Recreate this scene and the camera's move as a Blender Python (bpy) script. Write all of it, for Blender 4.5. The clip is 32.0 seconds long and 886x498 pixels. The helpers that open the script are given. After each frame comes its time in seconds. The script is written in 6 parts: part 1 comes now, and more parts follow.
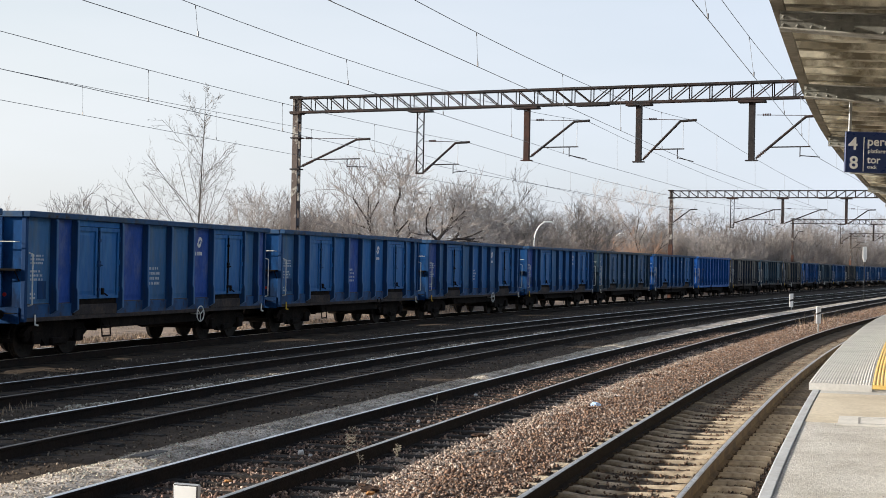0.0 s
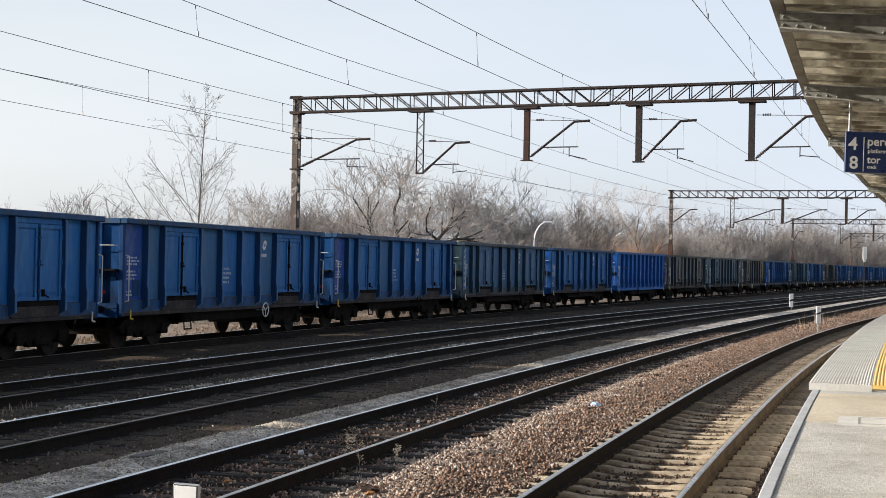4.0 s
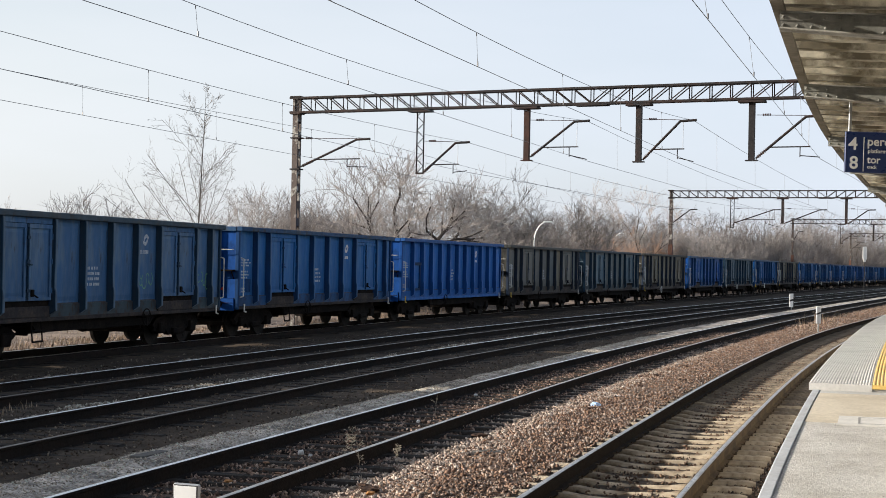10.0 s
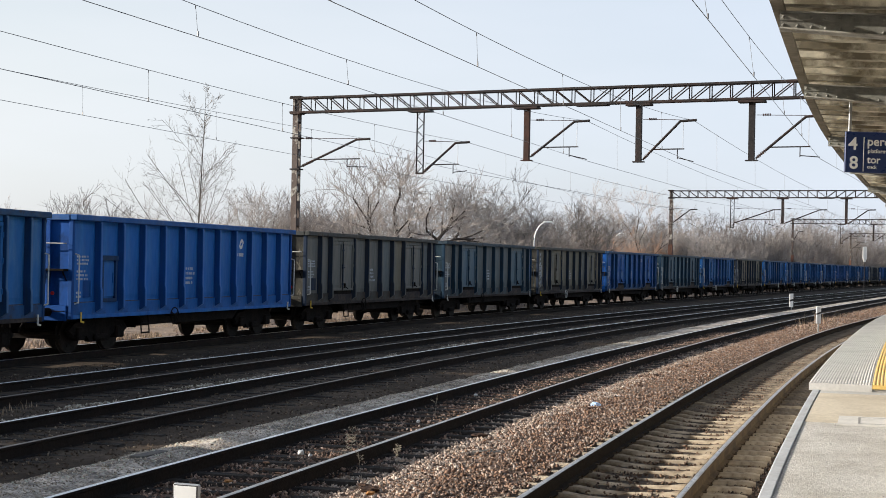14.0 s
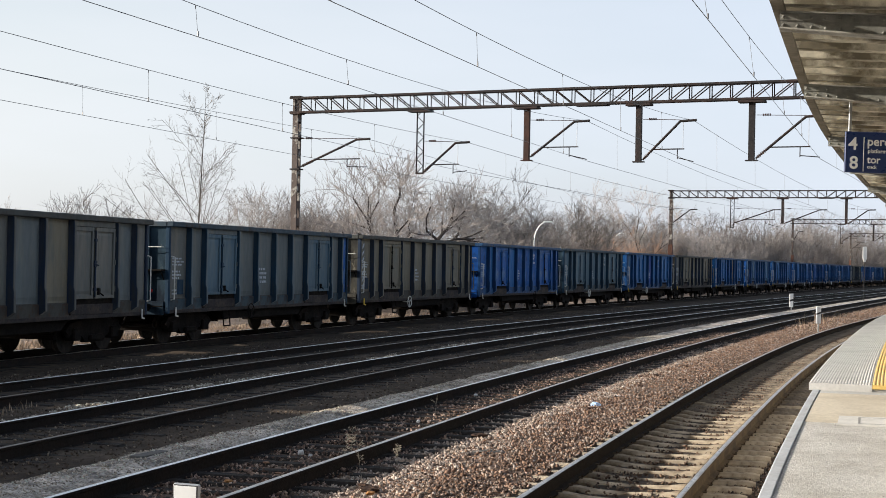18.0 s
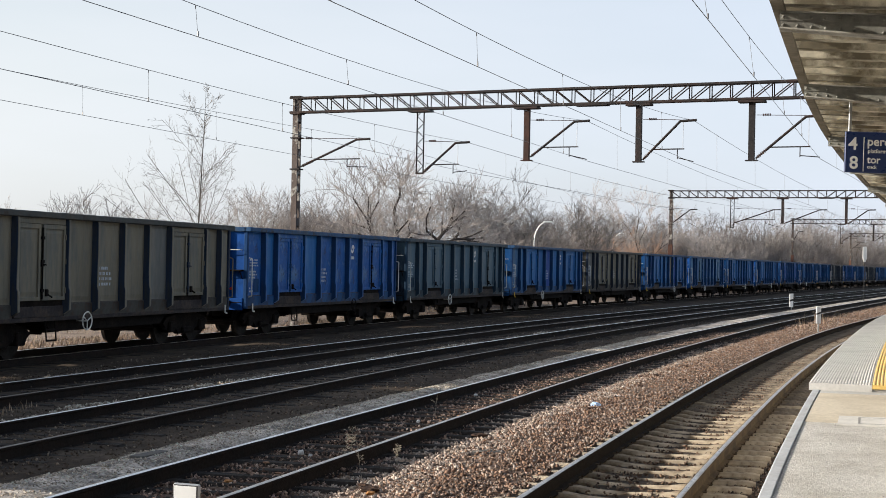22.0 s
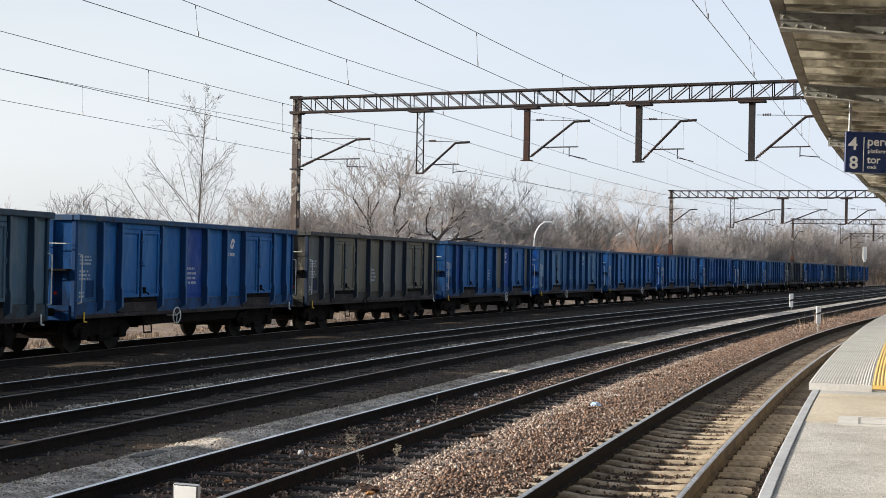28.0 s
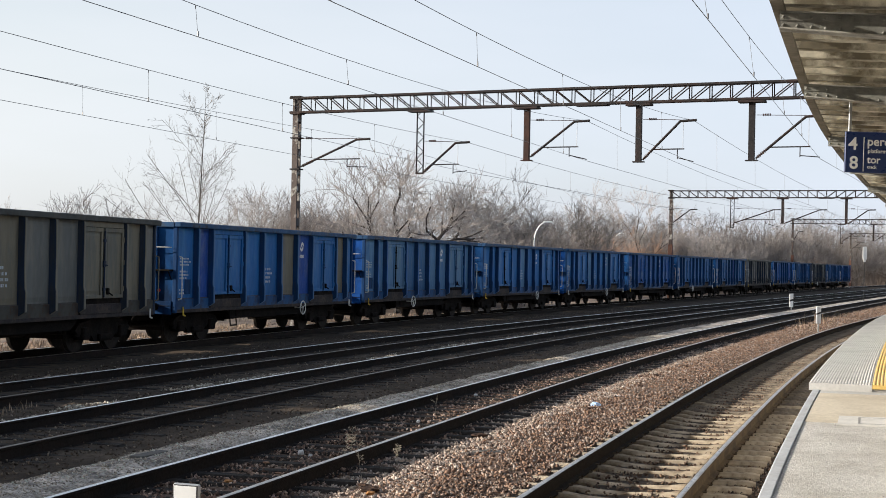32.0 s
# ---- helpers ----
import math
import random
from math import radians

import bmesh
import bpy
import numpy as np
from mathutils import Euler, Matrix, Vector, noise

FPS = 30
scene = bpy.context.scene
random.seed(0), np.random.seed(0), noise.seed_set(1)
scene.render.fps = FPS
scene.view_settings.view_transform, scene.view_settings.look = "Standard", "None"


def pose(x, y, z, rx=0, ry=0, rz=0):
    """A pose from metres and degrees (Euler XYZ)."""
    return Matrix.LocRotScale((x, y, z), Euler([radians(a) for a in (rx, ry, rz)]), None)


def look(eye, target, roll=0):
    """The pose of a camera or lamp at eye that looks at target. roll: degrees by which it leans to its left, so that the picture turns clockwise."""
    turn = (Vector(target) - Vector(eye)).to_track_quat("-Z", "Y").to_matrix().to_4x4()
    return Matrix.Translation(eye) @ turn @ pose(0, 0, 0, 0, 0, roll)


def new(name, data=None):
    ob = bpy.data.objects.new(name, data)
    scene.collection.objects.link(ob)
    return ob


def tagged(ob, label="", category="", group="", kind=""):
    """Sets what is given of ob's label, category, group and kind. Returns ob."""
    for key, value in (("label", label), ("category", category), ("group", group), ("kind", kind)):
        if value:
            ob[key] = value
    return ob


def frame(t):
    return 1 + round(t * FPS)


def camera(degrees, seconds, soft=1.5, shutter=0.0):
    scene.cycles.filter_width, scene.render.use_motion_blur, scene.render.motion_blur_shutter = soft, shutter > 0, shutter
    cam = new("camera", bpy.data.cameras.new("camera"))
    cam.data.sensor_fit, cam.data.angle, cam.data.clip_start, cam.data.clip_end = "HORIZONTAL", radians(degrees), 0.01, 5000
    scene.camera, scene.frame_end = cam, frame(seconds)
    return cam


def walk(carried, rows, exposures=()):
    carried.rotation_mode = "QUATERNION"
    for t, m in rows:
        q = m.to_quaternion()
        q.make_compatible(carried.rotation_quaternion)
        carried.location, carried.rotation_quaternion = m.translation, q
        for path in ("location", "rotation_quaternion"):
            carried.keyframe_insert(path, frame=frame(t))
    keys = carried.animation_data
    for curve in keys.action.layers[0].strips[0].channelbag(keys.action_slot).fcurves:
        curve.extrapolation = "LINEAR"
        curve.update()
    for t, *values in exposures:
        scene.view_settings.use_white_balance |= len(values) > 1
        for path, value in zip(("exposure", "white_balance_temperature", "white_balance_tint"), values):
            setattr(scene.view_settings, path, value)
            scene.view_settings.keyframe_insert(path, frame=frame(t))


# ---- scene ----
# ---- camera: stands still on the platform ----
cam = camera(35.155, 32.0, soft=0.8)
EYE = (0.0, 0.0, 2.3156)
TILT, ROLL = radians(0.6155), 1.135
AIM = (0.0, 100 * math.cos(TILT), 2.3156 + 100 * math.sin(TILT))
walk(cam, [(0.0, look(EYE, AIM, ROLL)), (32.0, look(EYE, AIM, ROLL))])

# ---- world and sun: low sun from the west side, thin high haze ----
SUN_EL = radians(17.5)
SUN_AZ = radians(-89.5)          # clockwise from +Y
world = bpy.data.worlds.new("sky")
scene.world = world
world.use_nodes = True
_nt = world.node_tree
_nt.nodes.clear()
_out = _nt.nodes.new("ShaderNodeOutputWorld")
_bg = _nt.nodes.new("ShaderNodeBackground")
_sky = _nt.nodes.new("ShaderNodeTexSky")
_sky.sky_type = "NISHITA"
_sky.sun_disc = False
_sky.sun_elevation = SUN_EL
_sky.sun_rotation = SUN_AZ
_sky.air_density, _sky.dust_density, _sky.ozone_density = 1.0, 2.5, 1.0
_tc = _nt.nodes.new("ShaderNodeTexCoord")
_map = _nt.nodes.new("ShaderNodeMapping")
_map.inputs["Scale"].default_value = (1.0, 1.0, 4.5)
_noise = _nt.nodes.new("ShaderNodeTexNoise")
_noise.inputs["Scale"].default_value = 2.2
_noise.inputs["Detail"].default_value = 5.0
_ramp = _nt.nodes.new("ShaderNodeValToRGB")
_ramp.color_ramp.elements[0].position, _ramp.color_ramp.elements[0].color = 0.30, (0.70, 0.70, 0.70, 1)
_ramp.color_ramp.elements[1].position, _ramp.color_ramp.elements[1].color = 0.70, (0.94, 0.94, 0.94, 1)
_mix = _nt.nodes.new("ShaderNodeMixRGB")
_nt.links.new(_tc.outputs["Generated"], _map.inputs["Vector"])
_nt.links.new(_map.outputs[0], _noise.inputs["Vector"])
_nt.links.new(_noise.outputs["Fac"], _ramp.inputs["Fac"])
_sep = _nt.nodes.new("ShaderNodeSeparateXYZ")
_fade = _nt.nodes.new("ShaderNodeMapRange")             # the veil thins towards the zenith
_fade.inputs[1].default_value, _fade.inputs[2].default_value, _fade.inputs[3].default_value, _fade.inputs[4].default_value = 0.09, 0.75, 1.0, 0.06
_mul = _nt.nodes.new("ShaderNodeMath")
_mul.operation = "MULTIPLY"
_nt.links.new(_tc.outputs["Generated"], _sep.inputs[0])
_nt.links.new(_sep.outputs["Z"], _fade.inputs[0])
_nt.links.new(_ramp.outputs["Color"], _mul.inputs[0])
_nt.links.new(_fade.outputs[0], _mul.inputs[1])
_side = _nt.nodes.new("ShaderNodeMapRange")             # the haze is whiter on the sun's side
_side.inputs[1].default_value, _side.inputs[2].default_value = -0.30, 0.26
_veil = _nt.nodes.new("ShaderNodeMixRGB")
_veil.inputs[1].default_value, _veil.inputs[2].default_value = (4.60, 4.80, 5.04, 1), (4.14, 4.54, 5.24, 1)
_nt.links.new(_sep.outputs["X"], _side.inputs[0])
_nt.links.new(_side.outputs[0], _veil.inputs[0])
_nt.links.new(_veil.outputs[0], _mix.inputs[2])
_nt.links.new(_mul.outputs[0], _mix.inputs[0])
_nt.links.new(_sky.outputs["Color"], _mix.inputs[1])
_nt.links.new(_mix.outputs[0], _bg.inputs["Color"])
_bg.inputs["Strength"].default_value = 0.12
_nt.links.new(_bg.outputs[0], _out.inputs["Surface"])

sun_data = bpy.data.lights.new("sun", "SUN")
sun_data.energy, sun_data.angle, sun_data.color = 5.0, radians(0.6), (1.0, 0.92, 0.81)
sun = new("sun", sun_data)
sun.matrix_world = look((60 * math.sin(SUN_AZ) * math.cos(SUN_EL), 60 * math.cos(SUN_AZ) * math.cos(SUN_EL), 60 * math.sin(SUN_EL)), (0, 0, 0))
scene.view_settings.exposure = 0.7


# ---- the line of the tracks: heading and place along the goods track ----
STEP = 0.5
S_TAB = np.arange(-260.0, 460.01, STEP)


def _bend(s):
    s = np.clip(s, -40.0, 225.0)
    return (-3.0301 + 4.8485 * s / 100 - 1.8582 * s * s / 1e4) / 1000


_k = np.where((S_TAB < -45) | (S_TAB > 235), 0.0, _bend(S_TAB))
_i0 = int(round(260 / STEP))
_h = np.concatenate([[0], np.cumsum((_k[1:] + _k[:-1]) / 2 * STEP)])
H_TAB = 1.29723 + _h - _h[_i0]
_mid = (H_TAB[1:] + H_TAB[:-1]) / 2
X_TAB = np.concatenate([[0], np.cumsum(np.cos(_mid) * STEP)])
Y_TAB = np.concatenate([[0], np.cumsum(np.sin(_mid) * STEP)])
X_TAB += -10.31225 - X_TAB[_i0]
Y_TAB += 31.48756 - Y_TAB[_i0]


def at(s, off=0.0):
    """Place at s metres along the goods track, off metres to its right (towards the platform), and the heading."""
    h = float(np.interp(s, S_TAB, H_TAB))
    return (float(np.interp(s, S_TAB, X_TAB)) + off * math.sin(h), float(np.interp(s, S_TAB, Y_TAB)) - off * math.cos(h), h)


def eased(*knots):
    """A smooth table along the tracks through (s, value) knots."""
    v = np.interp(S_TAB, [k[0] for k in knots], [k[1] for k in knots])
    w = np.exp(-(np.arange(-24, 25) * STEP / 3.5) ** 2 / 2)
    pad = np.concatenate([np.full(24, v[0]), v, np.full(24, v[-1])])
    return np.convolve(pad, w / w.sum(), "valid")


# how far each track runs to the right of the goods track
OFF_TAB = {
    1: eased((-50, 0.0), (300, 0.0)),
    2: eased((-40, 2.9), (-8, 4.45), (-5.4, 4.64), (-2.7, 4.80), (1, 4.96), (5, 5.13), (8, 5.25), (45, 6.15), (60, 6.45), (76, 6.65), (120, 6.8)),
    3: eased((-40, 6.3), (-13, 7.77), (-10.6, 7.93), (-7.7, 8.08), (-4.5, 8.25), (-1, 8.34), (2, 8.46), (6, 8.59), (11, 8.75), (16, 8.92), (26, 9.15), (41, 9.6), (51, 9.8), (71, 10.2), (120, 10.5)),
    4: eased((-40, 9.9), (-20, 11.22), (-16, 11.56), (-14, 11.69), (-12.3, 11.81), (-10.3, 11.96), (-8, 12.10), (-5, 12.25), (-2.6, 12.37), (1, 12.54), (6, 12.75), (13.5, 13.06), (20, 13.28), (35, 13.57), (52, 13.85), (66, 13.95), (120, 14.1)),
    5: eased((-40, 14.1), (-20, 15.50), (-14.4, 15.88), (-12, 16.02), (-10, 16.15), (-8.4, 16.27), (-5.9, 16.41), (-2.5, 16.57), (1.8, 16.74), (6.5, 16.94), (12.7, 17.14), (20.4, 17.38), (29, 17.64), (38.7, 18.0), (50, 18.45), (120, 19.6)),
}
EDGE_TAB = eased((-40, 14.30), (-20, 15.62), (-18, 15.78), (-16.5, 15.91), (-14.6, 16.05), (-13, 16.16), (-9, 16.38), (-6.3, 16.56), (-1.9, 16.80), (3.9, 17.07), (11.9, 17.34), (21, 17.60), (40, 18.15), (120, 19.8))
ROOF_TAB = eased((-110, 12.6), (-40, 15.6), (-20, 17.20), (-16, 17.50), (-13.6, 17.65), (-12, 17.75), (-10, 17.85), (-8.4, 17.92), (-5.6, 18.06), (-3.3, 18.20), (0.3, 18.40), (7.6, 18.79), (17, 19.16), (30, 19.6), (120, 22.0))


def track_off(k, s):
    return float(np.interp(s, S_TAB, OFF_TAB[k]))


def on_track(k, s, extra=0.0):
    return at(s, track_off(k, s) + extra)


# ---- mesh helpers ----
def mesh_ob(name, verts, faces, mat, parent=None, label="", smooth=False):
    me = bpy.data.meshes.new(name)
    me.from_pydata([tuple(v) for v in verts], [], faces)
    if smooth:
        me.polygons.foreach_set("use_smooth", [True] * len(me.polygons))
    me.update()
    return mesh_use(name, me, mat, parent, label)


def mesh_use(name, me, mat, parent=None, label=""):
    if mat is not None and not me.materials:
        me.materials.append(mat)
    ob = new(name, me)
    if parent is not None:
        ob.parent = parent
    if label:
        ob["label"] = label
    return ob


def part(name, bm, mat, parent, label="", smooth=False):
    me = bpy.data.meshes.new(name)
    bm.to_mesh(me)
    bm.free()
    if smooth:
        me.polygons.foreach_set("use_smooth", [True] * len(me.polygons))
    return mesh_use(name, me, mat, parent, label)


def thing(name, label, category, group="", kind="", m=None):
    ob = new(name)
    ob.empty_display_size = 0.2
    if m is not None:
        ob.matrix_world = m
    return tagged(ob, label, category, group, kind)


def box(bm, x0, x1, y0, y1, z0, z1, bevel=0.0, m=None):
    mat = Matrix.Translation(((x0 + x1) / 2, (y0 + y1) / 2, (z0 + z1) / 2)) @ Matrix.Diagonal((abs(x1 - x0), abs(y1 - y0), abs(z1 - z0), 1))
    if m is not None:
        mat = m @ mat
    r = bmesh.ops.create_cube(bm, size=1.0, matrix=mat)
    if bevel:
        es = list({e for v in r["verts"] for e in v.link_edges})
        bmesh.ops.bevel(bm, geom=es, offset=bevel, segments=1, affect="EDGES")
    return bm


def bar(bm, p, q, r=0.02, n=6, r2=None, caps=True):
    p, q = Vector(p), Vector(q)
    d = q - p
    m = Matrix.Translation((p + q) / 2) @ d.to_track_quat("Z", "Y").to_matrix().to_4x4()
    bmesh.ops.create_cone(bm, cap_ends=caps, segments=n, radius1=r, radius2=r if r2 is None else r2, depth=d.length, matrix=m)
    return bm


def beam(bm, p, q, w, h, up=(0, 0, 1)):
    """A square bar from p to q, w wide and h high."""
    p, q = Vector(p), Vector(q)
    d = (q - p)
    z = Vector(up)
    x = d.normalized()
    if abs(x.dot(z)) > 0.98:
        z = Vector((0, 1, 0))
    y = z.cross(x).normalized()
    z = x.cross(y)
    m = Matrix((x, y, z)).transposed().to_4x4()
    m.translation = (p + q) / 2
    bmesh.ops.create_cube(bm, size=1.0, matrix=m @ Matrix.Diagonal((d.length, w, h, 1)))
    return bm


def pipe(pts, r, n=6):
    """Vertices and faces of a tube through points."""
    pts = [Vector(p) for p in pts]
    V, F = [], []
    for i, p in enumerate(pts):
        d = (pts[min(i + 1, len(pts) - 1)] - pts[max(i - 1, 0)]).normalized()
        a = d.cross(Vector((0, 0, 1)))
        if a.length < 0.05:
            a = d.cross(Vector((0, 1, 0)))
        a.normalize()
        b = d.cross(a)
        for j in range(n):
            t = 2 * math.pi * j / n
            V.append(p + a * (r * math.cos(t)) + b * (r * math.sin(t)))
    for i in range(len(pts) - 1):
        for j in range(n):
            F.append((i * n + j, i * n + (j + 1) % n, (i + 1) * n + (j + 1) % n, (i + 1) * n + j))
    F.append(tuple(range(n - 1, -1, -1)))
    F.append(tuple(range(len(pts) * n - n, len(pts) * n)))
    return V, F


def sweep(profile, ss, offf, z0=0.0, closed=True):
    """A profile of (right, up) carried along the tracks; offf(s) is where its zero lies."""
    V, F = [], []
    n = len(profile)
    for s in ss:
        o = offf(s)
        for a, b in profile:
            x, y, _ = at(s, o + a)
            V.append((x, y, z0 + b))
    for i in range(len(ss) - 1):
        for j in range(n if closed else n - 1):
            k = (j + 1) % n
            F.append((i * n + j, (i + 1) * n + j, (i + 1) * n + k, i * n + k))
    if closed:
        F.append(tuple(range(n)))
        F.append(tuple(range(len(ss) * n - 1, len(ss) * n - n - 1, -1)))
    return V, F


# ---- materials ----
def material(name, base, rough=0.8, metal=0.0, var=0.25, scale=6.0, second=None, mix_scale=0.8, mix=(0.45, 0.65), bump=0.15, bump_scale=40.0,
             rnd=0.0, island=0.0, spec=0.5, rust=None, rust_range=(0.62, 0.72), rust_scale=2.5, stretch=(1, 1, 1), coord="Object"):
    """A surface with grain at two scales, a second tone in patches, and worn or rusty spots of their own shape."""
    m = bpy.data.materials.new(name)
    m.use_nodes = True
    nt = m.node_tree
    b = nt.nodes["Principled BSDF"]
    tc = nt.nodes.new("ShaderNodeTexCoord")
    mp = nt.nodes.new("ShaderNodeMapping")
    mp.inputs["Scale"].default_value = stretch
    nt.links.new(tc.outputs[coord], mp.inputs["Vector"])

    def noi(sc, detail=4.0, rough_=0.6):
        n = nt.nodes.new("ShaderNodeTexNoise")
        n.inputs["Scale"].default_value = sc
        n.inputs["Detail"].default_value = detail
        n.inputs["Roughness"].default_value = rough_
        nt.links.new(mp.outputs[0], n.inputs["Vector"])
        return n.outputs["Fac"]

    def rng(src, a, c, lo=0.0, hi=1.0):
        n = nt.nodes.new("ShaderNodeMapRange")
        n.inputs[1].default_value, n.inputs[2].default_value, n.inputs[3].default_value, n.inputs[4].default_value = a, c, lo, hi
        nt.links.new(src, n.inputs[0])
        return n.outputs[0]

    def mixc(f, c1, c2):
        n = nt.nodes.new("ShaderNodeMixRGB")
        for sock, v in ((0, f), (1, c1), (2, c2)):
            if isinstance(v, tuple):
                n.inputs[sock].default_value = (*v, 1)
            elif isinstance(v, float):
                n.inputs[sock].default_value = v
            else:
                nt.links.new(v, n.inputs[sock])
        return n.outputs[0]

    def hsv(src, val):
        n = nt.nodes.new("ShaderNodeHueSaturation")
        nt.links.new(src, n.inputs["Color"])
        nt.links.new(val, n.inputs["Value"])
        return n.outputs[0]

    col = mixc(0.0, base, base)
    if second is not None:
        col = mixc(rng(noi(mix_scale, 6.0, 0.65), *mix), col, second)
    if rust is not None:
        col = mixc(rng(noi(rust_scale, 8.0, 0.7), *rust_range), col, rust)
    if var:
        col = hsv(col, rng(noi(scale, 5.0), 0.25, 0.75, 1 - var, 1 + var))
    if rnd:
        oi = nt.nodes.new("ShaderNodeObjectInfo")
        col = hsv(col, rng(oi.outputs["Random"], 0, 1, 1 - rnd, 1 + rnd))
    if island:
        g = nt.nodes.new("ShaderNodeNewGeometry")
        col = hsv(col, rng(g.outputs["Random Per Island"], 0, 1, 1 - island, 1 + island))
    nt.links.new(col, b.inputs["Base Color"])
    b.inputs["Metallic"].default_value = metal
    b.inputs["Specular IOR Level"].default_value = spec
    nt.links.new(rng(noi(scale * 2.3), 0.3, 0.7, max(rough - 0.12, 0.02), min(rough + 0.12, 1)), b.inputs["Roughness"])
    if bump:
        bp = nt.nodes.new("ShaderNodeBump")
        bp.inputs["Strength"].default_value = bump
        bp.inputs["Distance"].default_value = 0.02
        nt.links.new(noi(bump_scale, 6.0), bp.inputs["Height"])
        nt.links.new(bp.outputs[0], b.inputs["Normal"])
    return m


M = {}
M["ballast_dark"] = material("oily dark ballast", (0.056, 0.041, 0.029), 0.95, spec=0.12, second=(0.100, 0.075, 0.053), mix_scale=0.5, scale=9, bump=1.0, bump_scale=22, var=0.5)
M["ballast_brown"] = material("brown ballast", (0.14, 0.092, 0.066), 0.95, spec=0.2, second=(0.22, 0.165, 0.125), mix_scale=0.7, scale=17, bump=1.0, bump_scale=20, var=0.8)
M["gravel_grey"] = material("fine grey gravel", (0.60, 0.53, 0.45), 0.95, spec=0.2, second=(0.20, 0.175, 0.15), mix_scale=1.6, mix=(0.42, 0.60), scale=26, bump=1.0, bump_scale=24, var=0.8)
M["straw"] = material("dry straw grass", (0.24, 0.175, 0.125), 0.95, second=(0.10, 0.070, 0.050), mix_scale=1.1, scale=12, bump=1.0, bump_scale=18, var=0.45)
M["rail_side"] = material("rusty rail steel", (0.019, 0.013, 0.010), 0.85, metal=0.0, spec=0.15, second=(0.012, 0.010, 0.009), mix_scale=2, scale=14, bump=0.3)
M["rail_head"] = material("polished rail head", (0.90, 0.87, 0.82), 0.36, metal=1.0, var=0.08, scale=3, bump=0.02)
M["rail_worn"] = material("half-polished rail head", (0.50, 0.46, 0.42), 0.34, metal=0.9, var=0.25, scale=3, bump=0.05)
M["rail_dull"] = material("dull rail head", (0.20, 0.16, 0.13), 0.42, metal=0.8, var=0.2, scale=3, bump=0.05)
M["sleeper"] = material("sandy concrete sleeper", (0.47, 0.39, 0.285), 0.92, spec=0.2, second=(0.16, 0.12, 0.078), mix_scale=5, scale=20, bump=0.4, rnd=0.18)
M["sleeper_dirty"] = material("dirty brown concrete sleeper", (0.225, 0.185, 0.140), 0.92, spec=0.2, second=(0.095, 0.076, 0.058), mix_scale=4, scale=20, bump=0.4, rnd=0.2)
M["sleeper_wood"] = material("tarred wooden sleeper", (0.028, 0.023, 0.019), 0.9, spec=0.2, second=(0.055, 0.047, 0.039), mix_scale=2.5, scale=16, bump=0.4, rnd=0.25, stretch=(1, 6, 1))
M["asphalt"] = material("worn grey platform asphalt", (0.65, 0.63, 0.585), 0.95, spec=0.25, second=(0.51, 0.485, 0.44), mix_scale=1.6, mix=(0.42, 0.6), scale=75, bump=1.0, bump_scale=70, var=0.5)
M["screed"] = material("smooth beige screed", (0.66, 0.59, 0.47), 0.93, spec=0.25, second=(0.56, 0.49, 0.38), mix_scale=0.9, scale=20, bump=0.3, bump_scale=60, var=0.15)
M["concrete"] = material("pale concrete", (0.54, 0.53, 0.51), 0.88, second=(0.42, 0.41, 0.39), mix_scale=1.5, scale=18, bump=0.25, var=0.15)
M["cement"] = material("pale cement patch", (0.72, 0.70, 0.655), 0.9, second=(0.62, 0.60, 0.56), mix_scale=3, scale=20, bump=0.2, var=0.12)
M["tactile"] = material("white ribbed paving", (0.70, 0.68, 0.64), 0.85, second=(0.60, 0.58, 0.54), mix_scale=2, scale=18, bump=0.15, var=0.12)
M["yellow"] = material("yellow tactile paving", (0.80, 0.55, 0.17), 0.8, second=(0.70, 0.50, 0.22), scale=18, bump=0.15, var=0.15)
M["canopy_sheet"] = material("dirty cream corrugated roof sheet", (0.62, 0.58, 0.47), 0.75, second=(0.19, 0.165, 0.115), mix_scale=1.7, mix=(0.42, 0.56), scale=8, bump=0.1, var=0.25, rust=(0.16, 0.09, 0.05), rust_range=(0.66, 0.78))
M["canopy_board"] = material("weathered brown-grey board", (0.27, 0.24, 0.19), 0.85, second=(0.17, 0.145, 0.11), mix_scale=1.5, scale=10, bump=0.2, var=0.2)
M["canopy_steel"] = material("weathered grey-green painted steel", (0.22, 0.22, 0.195), 0.65, second=(0.13, 0.125, 0.11), mix_scale=2, scale=12, bump=0.1, rust=(0.14, 0.07, 0.04), rust_range=(0.66, 0.74))
# Paler than the other canopy steel: the sunlit lower edge put in its colour
M["canopy_flange_sunlit"] = material("grey painted flange, sunlit pale", (0.42, 0.41, 0.37), 0.7, second=(0.20, 0.185, 0.16), mix_scale=2.5, scale=12, bump=0.1)
M["gantry"] = material("rusty dark gantry steel", (0.018, 0.016, 0.017), 0.75, spec=0.25, second=(0.038, 0.021, 0.017), mix_scale=1.2, scale=10, bump=0.15)
M["mast"] = material("peeling grey mast paint", (0.27, 0.26, 0.235), 0.7, second=(0.055, 0.036, 0.030), mix_scale=2.8, mix=(0.40, 0.48), scale=8, bump=0.2)
M["rust"] = material("dull red rust", (0.13, 0.055, 0.034), 0.85, second=(0.07, 0.04, 0.03), mix_scale=1.5, scale=8, bump=0.2)
M["post_rust"] = material("dark red rusty post", (0.060, 0.028, 0.021), 0.85, spec=0.25, second=(0.03, 0.02, 0.018), mix_scale=1.5, scale=8, bump=0.2)
